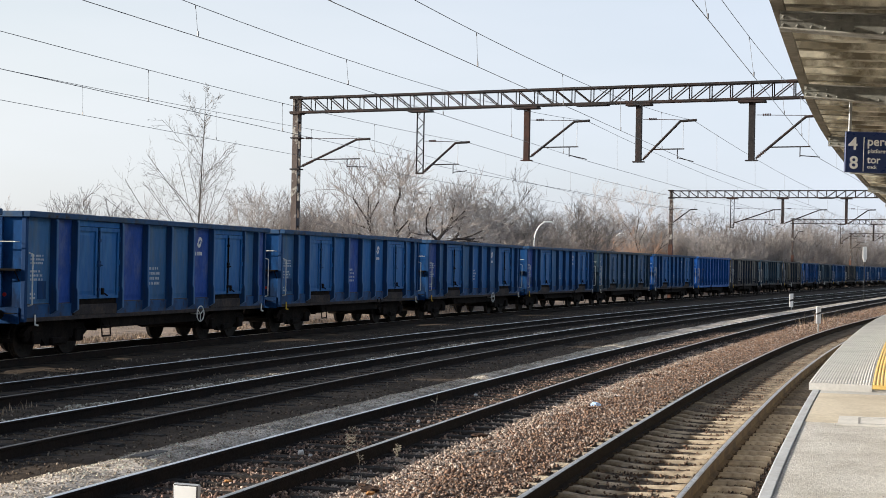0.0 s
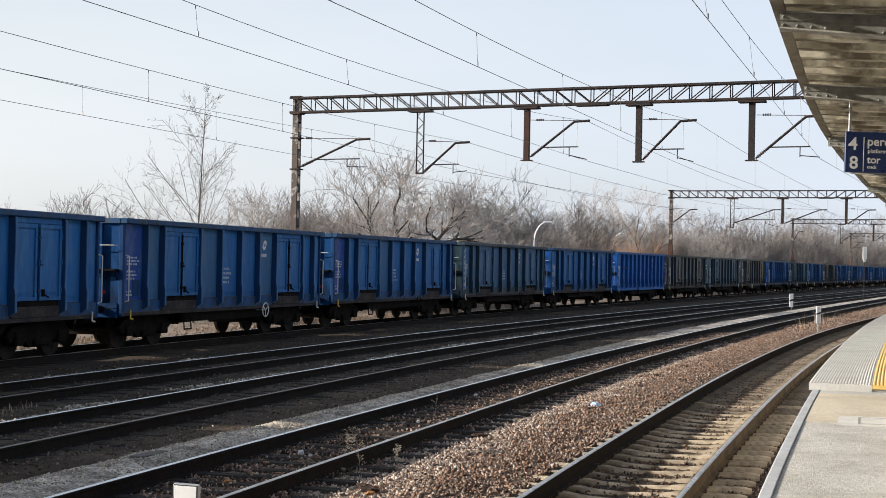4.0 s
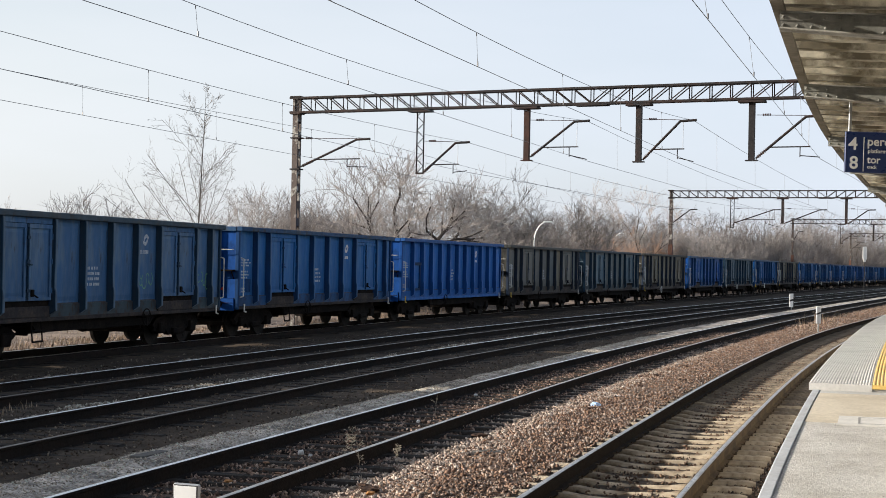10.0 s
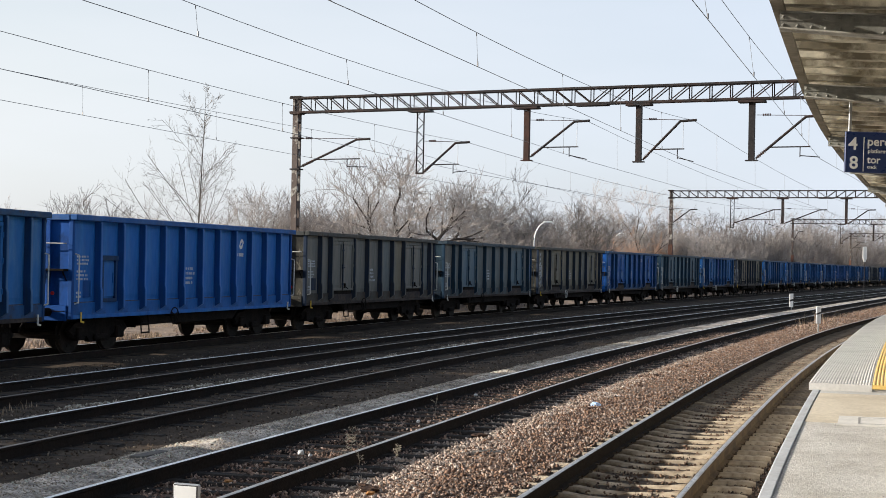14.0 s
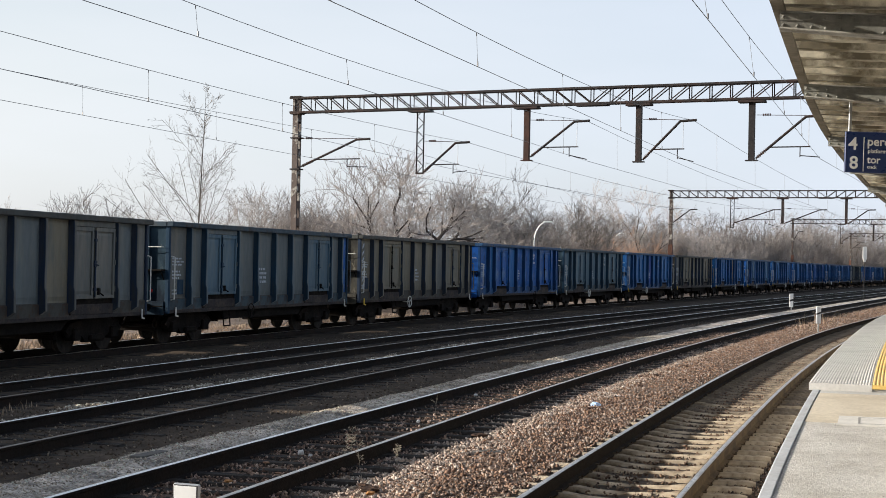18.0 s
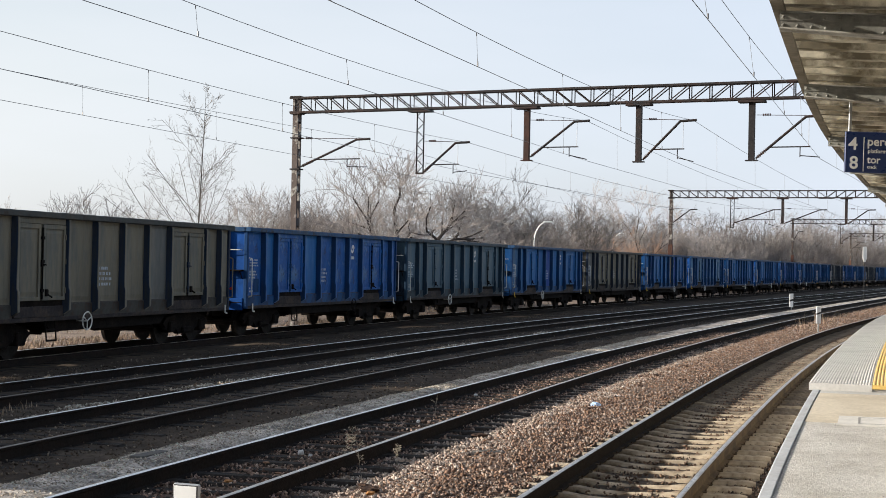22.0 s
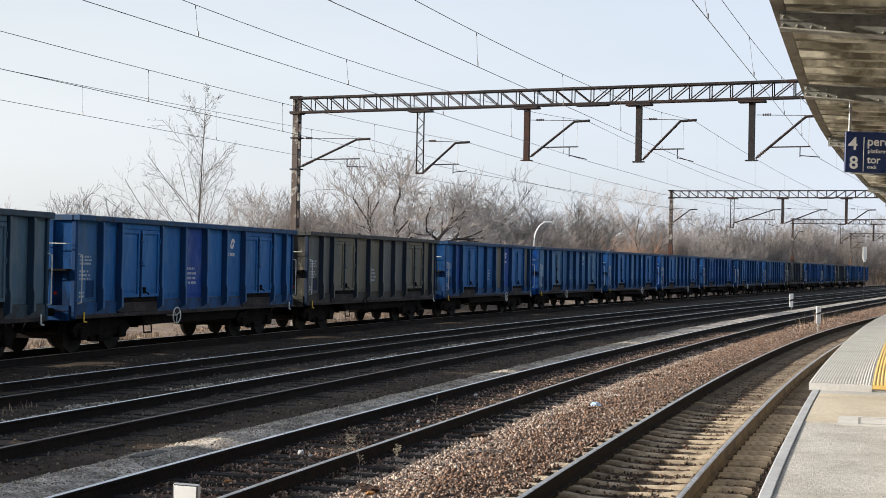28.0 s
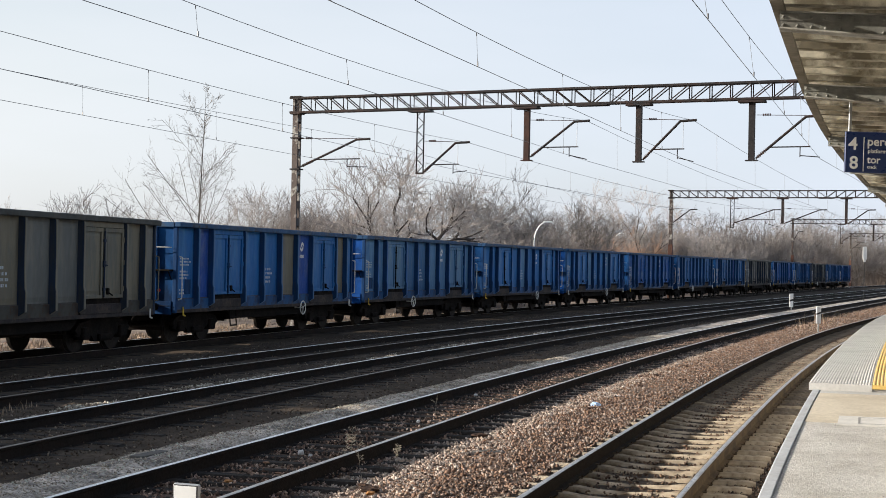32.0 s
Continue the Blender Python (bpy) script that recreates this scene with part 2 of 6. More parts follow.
M["insulator"] = material("dark brown glazed insulator", (0.045, 0.022, 0.016), 0.25, var=0.1, bump=0.0)
M["wire"] = material("copper wire dulled grey", (0.13, 0.13, 0.135), 0.5, metal=0.6, var=0.1, bump=0.0)
M["sign_blue"] = material("dark blue enamel sign", (0.012, 0.030, 0.115), 0.35, var=0.05, bump=0.0)
M["white"] = material("white paint", (0.80, 0.80, 0.78), 0.5, var=0.06, scale=10, bump=0.03)
M["black"] = material("black paint", (0.02, 0.02, 0.02), 0.6, var=0.1, bump=0.03)
M["grey_metal"] = material("galvanised metal", (0.42, 0.43, 0.43), 0.45, metal=0.7, var=0.12, bump=0.05)
M["bark"] = material("dark grey-brown bark", (0.060, 0.050, 0.044), 0.9, second=(0.035, 0.029, 0.025), mix_scale=1.5, scale=8, bump=0.4, rnd=0.2)
M["twig"] = material("bare grey-brown twigs", (0.255, 0.228, 0.212), 0.9, var=0.3, scale=2, bump=0.0, rnd=0.35)
M["twig_red"] = material("reddish brown dry leaves and twigs", (0.34, 0.22, 0.155), 0.9, var=0.3, scale=2, bump=0.0, rnd=0.2)


def stone_material(name, cols):
    """Loose stones, each with its own tone."""
    m = bpy.data.materials.new(name)
    m.use_nodes = True
    nt = m.node_tree
    b = nt.nodes["Principled BSDF"]
    g = nt.nodes.new("ShaderNodeNewGeometry")
    r = nt.nodes.new("ShaderNodeValToRGB")
    r.color_ramp.interpolation = "CONSTANT"
    while len(r.color_ramp.elements) < len(cols):
        r.color_ramp.elements.new(0.5)
    for i, c in enumerate(cols):
        r.color_ramp.elements[i].position = i / len(cols)
        r.color_ramp.elements[i].color = (*c, 1)
    n = nt.nodes.new("ShaderNodeTexNoise")
    n.inputs["Scale"].default_value = 35
    mx = nt.nodes.new("ShaderNodeMixRGB")
    mx.blend_type = "MULTIPLY"
    mx.inputs[0].default_value = 0.6
    nt.links.new(g.outputs["Random Per Island"], r.inputs["Fac"])
    nt.links.new(r.outputs["Color"], mx.inputs[1])
    nt.links.new(n.outputs["Fac"], mx.inputs[2])
    nt.links.new(mx.outputs[0], b.inputs["Base Color"])
    b.inputs["Roughness"].default_value = 0.9
    b.inputs["Specular IOR Level"].default_value = 0.25
    return m


M["stones"] = stone_material("brown ballast stones", [(0.412, 0.265, 0.186), (0.480, 0.343, 0.264), (0.251, 0.155, 0.110), (0.526, 0.421, 0.340), (0.354, 0.222, 0.154), (0.149, 0.100, 0.076), (0.435, 0.365, 0.318), (0.378, 0.232, 0.154), (0.297, 0.188, 0.132), (0.206, 0.160, 0.132)])
M["grit"] = stone_material("pale platform grit", [(0.74, 0.72, 0.68), (0.64, 0.62, 0.58), (0.80, 0.78, 0.75), (0.46, 0.44, 0.41), (0.68, 0.65, 0.60)])
M["stones_dark"] = stone_material("sooty ballast stones", [(0.112, 0.083, 0.062), (0.168, 0.122, 0.086), (0.078, 0.058, 0.044), (0.269, 0.200, 0.143), (0.123, 0.090, 0.065), (0.095, 0.070, 0.053), (0.403, 0.320, 0.238)])
M["stones_grey"] = stone_material("grey gravel stones", [(0.717, 0.605, 0.472), (0.900, 0.780, 0.617), (0.473, 0.397, 0.309), (0.900, 0.900, 0.750), (0.608, 0.507, 0.393), (0.284, 0.234, 0.181)])
M["stones_mixed"] = stone_material("brown stones in dark dirt", [(0.371, 0.235, 0.177), (0.171, 0.116, 0.087), (0.515, 0.351, 0.265), (0.104, 0.073, 0.058), (0.271, 0.178, 0.133), (0.819, 0.623, 0.503), (0.221, 0.143, 0.108)])
M["stones_pale"] = stone_material("beige and grey ballast stones", [(0.738, 0.598, 0.490), (0.565, 0.455, 0.362), (0.811, 0.717, 0.620), (0.368, 0.311, 0.263), (0.664, 0.550, 0.457), (0.221, 0.179, 0.153), (0.515, 0.371, 0.293), (0.688, 0.537, 0.431)])
M["stones_gap"] = stone_material("brown stones in dark dirt between sleepers", [(0.220, 0.135, 0.092), (0.119, 0.081, 0.061), (0.304, 0.203, 0.135), (0.076, 0.057, 0.048), (0.186, 0.119, 0.081), (0.371, 0.288, 0.220)])
M["rail_sandy"] = material("sand-dusted rusty rail side", (0.12, 0.085, 0.05), 0.9, spec=0.2, second=(0.05, 0.036, 0.027), mix_scale=1.2, scale=14, bump=0.3)
M["kerb"] = material("grey-blue kerb concrete", (0.47, 0.49, 0.51), 0.9, second=(0.40, 0.41, 0.42), mix_scale=1.5, scale=20, bump=0.2, var=0.12)
M["ballast_gap"] = material("dark brown track bed", (0.050, 0.038, 0.029), 0.95, spec=0.2, second=(0.095, 0.074, 0.056), mix_scale=1.5, scale=17, bump=1.0, bump_scale=20, var=0.6)
# ---- ground ----
def rows_s(a, b, near=0.18, far=2.0):
    """Stations along the tracks, close together near the camera."""
    out, s = [], a
    while s < b:
        out.append(s)
        d = abs(s + 18)
        s += near if d < 32 else min(far, near + (d - 32) * 0.05)
    out.append(b)
    return out


def bed(name, ss, left, right, n, zf, mat, label):
    V, F = [], []
    for s in ss:
        a, b = left(s), right(s)
        for j in range(n):
            o = a + (b - a) * j / (n - 1)
            x, y, _ = at(s, o)
            V.append((x, y, zf(s, o, j / (n - 1), x, y)))
    for i in range(len(ss) - 1):
        for j in range(n - 1):
            F.append((i * n + j, i * n + j + 1, (i + 1) * n + j + 1, (i + 1) * n + j))
    ob = mesh_ob(name, V, F, mat, smooth=True)
    return tagged(ob, label, "ground", kind="structure")


def bumps(x, y, a, f):
    return a * noise.noise((x * f, y * f, 3.1)) + 0.5 * a * noise.noise((x * f * 2.7, y * f * 2.7, 9.0))


def ground_sheet():
    V, F = [], []
    xs = [-3000, -1200, -500, -250] + list(range(-150, 260, 10)) + [400, 700, 1200, 3000]
    ys = [-3000, -1000, -400] + list(range(-220, 420, 10)) + [550, 800, 1300, 3000]
    for y in ys:
        for x in xs:
            i = int(np.argmin((X_TAB - x) ** 2 + (Y_TAB - y) ** 2))
            side = (x - X_TAB[i]) * math.sin(H_TAB[i]) - (y - Y_TAB[i]) * math.cos(H_TAB[i])
            z = -0.55
            if -400 < side < -6:
                z += min(1.0, (-6 - side) / 60) * 0.5 + bumps(x, y, 0.25, 0.05)
            V.append((x, y, z))
    w = len(xs)
    for j in range(len(ys) - 1):
        for i in range(w - 1):
            F.append((j * w + i, j * w + i + 1, (j + 1) * w + i + 1, (j + 1) * w + i))
    tagged(mesh_ob("ground", V, F, M["straw"], smooth=True), "flat land of dry straw-coloured grass behind the tracks", "ground", kind="structure")


ground_sheet()

PATH_TAB = eased((-40, 2.4), (-15, 2.27), (-7, 2.05), (0, 1.82), (11, 1.95), (32, 2.5), (60, 2.6))


def path_left(s):
    return track_off(4, s) - float(np.interp(s, S_TAB, PATH_TAB)) + 0.16 * noise.noise((s * 0.9, 2.0, 0.0)) + 0.10 * noise.noise((s * 2.7, 5.0, 0.0))


bed("ballast_far", rows_s(-120, 420, 0.3), lambda s: -4.2, lambda s: path_left(s), 60,
    lambda s, o, u, x, y: -0.178 + bumps(x, y, 0.03, 1.6) + (-0.35 * max(0, (-2.4 - o) / 1.8) if o < -2.4 else 0),
    M["ballast_dark"], "oily black ballast under the goods tracks")
bed("gravel_path", rows_s(-45, 300, 0.15), path_left, lambda s: track_off(4, s) - 1.05, 18,
    lambda s, o, u, x, y: -0.2 + 0.10 * math.sin(math.pi * u) ** 0.7 + bumps(x, y, 0.03, 2.2) * math.sin(math.pi * u),
    M["gravel_grey"], "strip of fine grey gravel between two tracks")
bed("ballast_near", rows_s(-45, 300, 0.12), lambda s: track_off(4, s) - 1.05, lambda s: track_off(5, s) - 1.2, 46,
    lambda s, o, u, x, y: -0.205 + bumps(x, y, 0.025, 2.4) + 0.05 * math.exp(-((o - track_off(4, s) - 2.2) / 0.7) ** 2),
    M["ballast_brown"], "brown ballast stones beside the platform track")
bed("ballast_platform_track", rows_s(-45, 300, 0.2), lambda s: track_off(5, s) - 1.2, lambda s: track_off(5, s) + 1.75, 16,
    lambda s, o, u, x, y: -0.205 + bumps(x, y, 0.025, 2.4) + 0.05 * math.exp(-((o - track_off(4, s) - 2.2) / 0.7) ** 2) - 0.050 * min(1, u * 15),
    M["ballast_gap"], "dark brown bed between the platform track's sleepers")


# ---- loose stones ----
def stones(name, mat, count, span, lo, hi, zf, size, seed, label, skip=None):
    """Loose irregular stones scattered between two offsets."""
    rs = np.random.RandomState(seed)
    cube = np.array([(-1, -1, -1), (1, -1, -1), (1, 1, -1), (-1, 1, -1), (-1, -1, 1), (1, -1, 1), (1, 1, 1), (-1, 1, 1)], float)
    fc = np.array([(0, 3, 2, 1), (4, 5, 6, 7), (0, 1, 5, 4), (1, 2, 6, 5), (2, 3, 7, 6), (3, 0, 4, 7)])
    u = rs.rand(count)
    s = span[0] + (span[1] - span[0]) * (u ** 1.35)
    a, b = np.array([lo(v) for v in s]), np.array([hi(v) for v in s])
    o = a + (b - a) * rs.rand(count)
    h = np.interp(s, S_TAB, H_TAB)
    x = np.interp(s, S_TAB, X_TAB) + o * np.sin(h)
    y = np.interp(s, S_TAB, Y_TAB) - o * np.cos(h)
    z = np.array([zf(p, q, r, t) for p, q, r, t in zip(s, o, x, y)])
    sz = size[0] + (size[1] - size[0]) * rs.rand(count) ** 2
    V = cube[None] * (0.5 + 0.5 * rs.rand(count, 8, 1)) + rs.uniform(-0.42, 0.42, (count, 8, 3))
    V *= (sz / 2)[:, None, None] * np.stack([rs.uniform(0.9, 1.45, count), rs.uniform(0.6, 1.0, count), rs.uniform(0.35, 0.75, count)], 1)[:, None, :]
    q = rs.normal(size=(count, 4))
    q /= np.linalg.norm(q, axis=1)[:, None]
    w, i, j, k = q.T
    R = np.stack([1 - 2 * (j * j + k * k), 2 * (i * j - k * w), 2 * (i * k + j * w), 2 * (i * j + k * w), 1 - 2 * (i * i + k * k), 2 * (j * k - i * w), 2 * (i * k - j * w), 2 * (j * k + i * w), 1 - 2 * (i * i + j * j)], 1).reshape(-1, 3, 3)
    V = np.einsum("nij,nvj->nvi", R, V) + np.stack([x, y, z + sz * 0.22], 1)[:, None, :]
    F = (fc[None] + 8 * np.arange(count)[:, None, None]).reshape(-1, 4)
    me = bpy.data.meshes.new(name)
    me.vertices.add(count * 8)
    me.vertices.foreach_set("co", V.reshape(-1))
    me.loops.add(F.size)
    me.loops.foreach_set("vertex_index", F.reshape(-1).astype(np.int32))
    me.polygons.add(len(F))
    me.polygons.foreach_set("loop_start", np.arange(0, F.size, 4, dtype=np.int32))
    me.update(calc_edges=True)
    me.validate()
    ob = mesh_use(name, me, mat)
    return tagged(ob, label, "ballast", kind="stuff")


def hump(s, o, x, y):
    return -0.205 + bumps(x, y, 0.025, 2.4) + 0.05 * math.exp(-((o - track_off(4, s) - 2.2) / 0.7) ** 2) - 0.03 * max(0.0, noise.noise((x * 0.9, y * 0.9, 5.0)) - 0.22)


def gravel_top(s, o, x, y):
    a, b = path_left(s), track_off(4, s) - 1.05
    u = min(max((o - a) / (b - a), 0.0), 1.0)
    return -0.203 + 0.10 * math.sin(math.pi * u) ** 0.7 + bumps(x, y, 0.03, 2.2) * math.sin(math.pi * u)


stones("ballast_stones", M["stones"], 36000, (-22, 40), lambda s: track_off(4, s) + (0.95 if s > -2 else 1.55), lambda s: track_off(5, s) - 1.12, hump, (0.018, 0.054), 1, "loose red-brown ballast stones beside the platform track")
stones("ballast_stones", M["stones_pale"], 30000, (-22, 22), lambda s: track_off(4, s) + 0.9, lambda s: track_off(4, s) + 2.2 - 0.02 * (s + 22) + 0.5 * noise.noise((s * 0.7, 8.0, 0.0)), hump, (0.015, 0.046), 11, "loose beige and grey ballast stones between the tracks")
stones("ballast_stones", M["stones_gap"], 26000, (-22, 34), lambda s: track_off(5, s) - 1.30, lambda s: track_off(5, s) + 1.65, lambda s, o, x, y: -0.247 + bumps(x, y, 0.030, 1.2), (0.016, 0.046), 2, "brown stones between the sandy sleepers")
stones("ballast_stones", M["stones_mixed"], 20000, (-20, 30), lambda s: track_off(4, s) - 0.68, lambda s: track_off(4, s) + 1.0, lambda s, o, x, y: -0.178 + bumps(x, y, 0.035, 2.0), (0.014, 0.044), 3, "dirty brown stones between rails")
stones("sooty_stones", M["stones_dark"], 36000, (-20, 60), lambda s: 1.9, path_left, lambda s, o, x, y: -0.172 + bumps(x, y, 0.03, 1.6), (0.012, 0.042), 4, "soot-blackened ballast stones")
stones("gravel_stones", M["stones_grey"], 30000, (-20, 24), lambda s: path_left(s) - 0.10, lambda s: track_off(4, s) - 0.95, gravel_top, (0.009, 0.030), 5, "small grey gravel stones")
stones("gravel_stones", M["stones_grey"], 17000, (-14, 40), lambda s: track_off(2, s) - 1.75 + 0.4 * noise.noise((s * 0.4, 3.0, 0.0)), lambda s: track_off(2, s) - 0.85, lambda s, o, x, y: -0.152 + bumps(x, y, 0.03, 1.6) if noise.noise((x * 0.5, y * 0.5, 2.0)) > -0.15 else -0.30, (0.014, 0.046), 6, "pale stones beside the goods track")
stones("gravel_stones", M["stones_grey"], 17000, (-18, 40), lambda s: track_off(3, s) - 1.75 + 0.4 * noise.noise((s * 0.4, 7.0, 0.0)), lambda s: track_off(3, s) - 0.9, lambda s, o, x, y: -0.152 + bumps(x, y, 0.03, 1.6) if noise.noise((x * 0.5, y * 0.5, 6.0)) > -0.10 else -0.30, (0.014, 0.046), 7, "pale stones between the dark tracks")
stones("ballast_stones", M["stones"], 7000, (36, 110), lambda s: track_off(4, s) + 1.0, lambda s: track_off(5, s) - 1.0, hump, (0.03, 0.09), 12, "red-brown ballast stones along the far bend")
stones("platform_grit", M["grit"], 16000, (-22.5, -12.5), lambda s: float(np.interp(s, S_TAB, EDGE_TAB)) + 1.80, lambda s: float(np.interp(s, S_TAB, EDGE_TAB)) + 3.6, lambda s, o, x, y: 0.7485, (0.004, 0.013), 8, "pale grit strewn on the asphalt")
stones("rubble", M["stones_mixed"], 3500, (-14, 50), lambda s: -8.0, lambda s: -2.6, lambda s, o, x, y: -0.34 if o > -4 else -0.55, (0.03, 0.10), 9, "brown and grey rubble in the grass behind the goods track")


def dry_grass(name, count, span, lo, hi, z, tall, mat, seed, label, thin=-0.12):
    """Upright dry blades, each a thin bent strip."""
    rs = np.random.RandomState(seed)
    s = rs.uniform(span[0], span[1], count)
    o = rs.uniform(lo, hi, count)
    keep = np.array([noise.noise((a * 0.45, b * 0.8, 1.7)) > thin for a, b in zip(s, o)])
    s, o = s[keep], o[keep]
    n = len(s)
    h = np.interp(s, S_TAB, H_TAB)
    x = np.interp(s, S_TAB, X_TAB) + o * np.sin(h)
    y = np.interp(s, S_TAB, Y_TAB) - o * np.cos(h)
    ht = rs.uniform(tall[0], tall[1], n)
    a = rs.uniform(0, 6.28, n)
    lean = rs.uniform(0.1, 0.7, n) * ht
    w = rs.uniform(0.004, 0.010, n)
    cx, cy = np.cos(a), np.sin(a)
    zz = np.full(n, z)
    V = np.stack([np.stack([x - cy * w, y + cx * w, zz], 1), np.stack([x + cy * w, y - cx * w, zz], 1),
                  np.stack([x + cx * lean * 0.35 + cy * w, y + cy * lean * 0.35 - cx * w, zz + ht * 0.6], 1), np.stack([x + cx * lean * 0.35 - cy * w, y + cy * lean * 0.35 + cx * w, zz + ht * 0.6], 1),
                  np.stack([x + cx * lean, y + cy * lean, zz + ht], 1)], 1).reshape(-1, 3)
    F = []
    for i in range(n):
        b = 5 * i
        F += [(b, b + 1, b + 2, b + 3), (b + 3, b + 2, b + 4)]
    return tagged(mesh_ob(name, V.tolist(), F, mat), label, "grass", kind="stuff")


M["hay"] = material("pale dry grass blades", (0.34, 0.255, 0.175), 0.9, var=0.2, scale=3, bump=0.0, island=0.55)
dry_grass("dry_grass", 22000, (-16, 60), -11.0, -2.9, -0.55, (0.05, 0.22), M["hay"], 21, "tufts of pale dry grass behind the goods track", 0.12)
M["hay_low"] = material("matted brown dry grass", (0.25, 0.18, 0.12), 0.9, var=0.3, scale=1.5, bump=0.0, island=0.65)
dry_grass("dry_grass", 24000, (-13, 45), -6.5, -2.7, -0.50, (0.05, 0.20), M["hay_low"], 25, "rough pale dry grass beside the goods track", -0.05)
dry_grass("dry_weeds", 70, (34, 52), 15.2, 16.0, -0.2, (0.3, 0.8), M["hay"], 22, "thin dry weeds beside the platform track")
dry_grass("dry_weeds", 500, (-12, -7), 5.6, 6.4, -0.22, (0.06, 0.22), M["hay"], 23, "low dry weeds between the dark tracks")

# ---- tracks ----
RAIL = [(-0.07, -0.20), (0.07, -0.20), (0.07, -0.182), (0.012, -0.158), (0.012, -0.045), (0.036, -0.032), (0.036, -0.004), (-0.036, -0.004), (-0.036, -0.032), (-0.012, -0.045), (-0.012, -0.158), (-0.07, -0.182)]
HEAD = [(-0.033, -0.012), (0.033, -0.012), (0.0355, -0.008), (0.030, -0.002), (0.018, 0.0015), (0.0, 0.003), (-0.018, 0.0015), (-0.030, -0.002), (-0.0355, -0.008)]
_sm = bmesh.new()
box(_sm, -0.118, 0.118, -1.3, 1.3, -0.30, -0.165, 0.035)
SLEEPER = bpy.data.meshes.new("sleeper")
_sm.to_mesh(SLEEPER)
_sm.free()


def loft_mesh(name, rows):
    """A closed skin over rings of points."""
    n = len(rows[0])
    V = [p for r in rows for p in r]
    F = [(i * n + j, (i + 1) * n + j, (i + 1) * n + (j + 1) % n, i * n + (j + 1) % n) for i in range(len(rows) - 1) for j in range(n)]
    F += [tuple(range(n)), tuple(range(len(V) - 1, len(V) - n - 1, -1))]
    me = bpy.data.meshes.new(name)
    me.from_pydata(V, [], F)
    me.update()
    return me


def concrete_ring(y, top, half):
    return [(-half - 0.02, y, -0.34), (-half, y, top - 0.05), (-half * 0.72, y, top - 0.012), (0.0, y, top), (half * 0.72, y, top - 0.012), (half, y, top - 0.05), (half + 0.02, y, -0.34)]


CONCRETE = loft_mesh("sleeper", [concrete_ring(y, t, h) for y, t, h in ((-1.3, -0.185, 0.095), (-1.22, -0.170, 0.110), (-0.60, -0.166, 0.112), (-0.36, -0.200, 0.095), (0.0, -0.214, 0.088), (0.36, -0.200, 0.095), (0.60, -0.166, 0.112), (1.22, -0.170, 0.110), (1.3, -0.185, 0.095))])
_cm = bmesh.new()
box(_cm, -0.045, 0.045, -0.105, 0.105, -0.186, -0.160, 0.006)
bar(_cm, (0.0, 0.092, -0.165), (0.0, 0.092, -0.138), 0.011, 6)
bar(_cm, (0.0, -0.092, -0.165), (0.0, -0.092, -0.138), 0.011, 6)
CLIP = bpy.data.meshes.new("rail_clip")
_cm.to_mesh(CLIP)
_cm.free()


def sleeper_mesh(mat, wood):
    me = (SLEEPER if wood else CONCRETE).copy()
    me.materials.append(mat)
    return me


def make_track(k, s0, s1, heads, label, wood, picked, flank=None):
    tr = thing("track", label, "railway track", "tracks", "structure")
    ss = rows_s(s0, s1, 0.5, 4.0)
    for side, head in ((-0.7525, heads[0]), (0.7525, heads[1])):
        V, F = sweep(RAIL, ss, lambda s: track_off(k, s) + side)
        r = mesh_ob("rail", V, F, flank if flank and side > 0 else M["rail_side"], tr)
        V, F = sweep(HEAD, ss, lambda s: track_off(k, s) + side)
        mesh_ob("rail_head", V, F, head, r, smooth=True, label="shining worn running surface" if head is M["rail_head"] else "dull running surface")
    me = sleeper_mesh(M["sleeper_wood" if wood else "sleeper"], wood)
    drop = 0.0 if wood else -0.010
    cl = CLIP.copy()
    cl.materials.append(M["rail_sandy"])
    me2 = sleeper_mesh(M["sleeper_wood" if wood else "sleeper_dirty"], wood)
    V, F = [], []
    base = [v.co.copy() for v in me.vertices]
    faces = [tuple(p.vertices) for p in me.polygons]
    rnd = random.Random(k)
    s = s0 + 0.3
    while s < min(s1, 190):
        x, y, h = on_track(k, s)
        m = Matrix.Translation((x, y, drop + rnd.uniform(-0.012, 0.006))) @ Matrix.Rotation(h + rnd.uniform(-0.012, 0.012), 4, "Z")
        if picked[0] <= s <= picked[1]:
            ob = mesh_use("sleeper", me if s < -7 + 9 * rnd.random() else me2, None, tr)
            ob.matrix_basis = m
            if k == 5 and s < 12:
                for yy in (-0.7525, 0.7525):
                    c = mesh_use("rail_clip", cl, None, ob)
                    c.matrix_basis = pose(0, yy, 0)
        else:
            n = len(V)
            V += [m @ v for v in base]
            F += [tuple(n + i for i in f) for f in faces]
        s += 0.6
    if V:
        tagged(mesh_ob("far_sleepers", V, F, me2.materials[0], tr), kind="stuff")
    return tr


make_track(1, -230, 430, (M["rail_head"], M["rail_head"]), "goods track under the train, black with oil", True, (-14, 25))
make_track(2, -60, 300, (M["rail_head"], M["rail_dull"]), "dark track with one polished rail and one dull rail", True, (-14, 20))
make_track(3, -60, 300, (M["rail_head"], M["rail_dull"]), "dark track with one polished rail", True, (-16, 22))
make_track(4, -50, 300, (M["rail_head"], M["rail_worn"]), "main track with bright polished rails on dark sleepers", True, (-22, 30))
make_track(5, -45, 300, (M["rail_worn"], M["rail_worn"]), "platform track with rusty rails on sandy concrete sleepers", False, (-24, 60), M["rail_sandy"])

# ---- platform ----
EDGE = 1.70
RAISED = -9.0


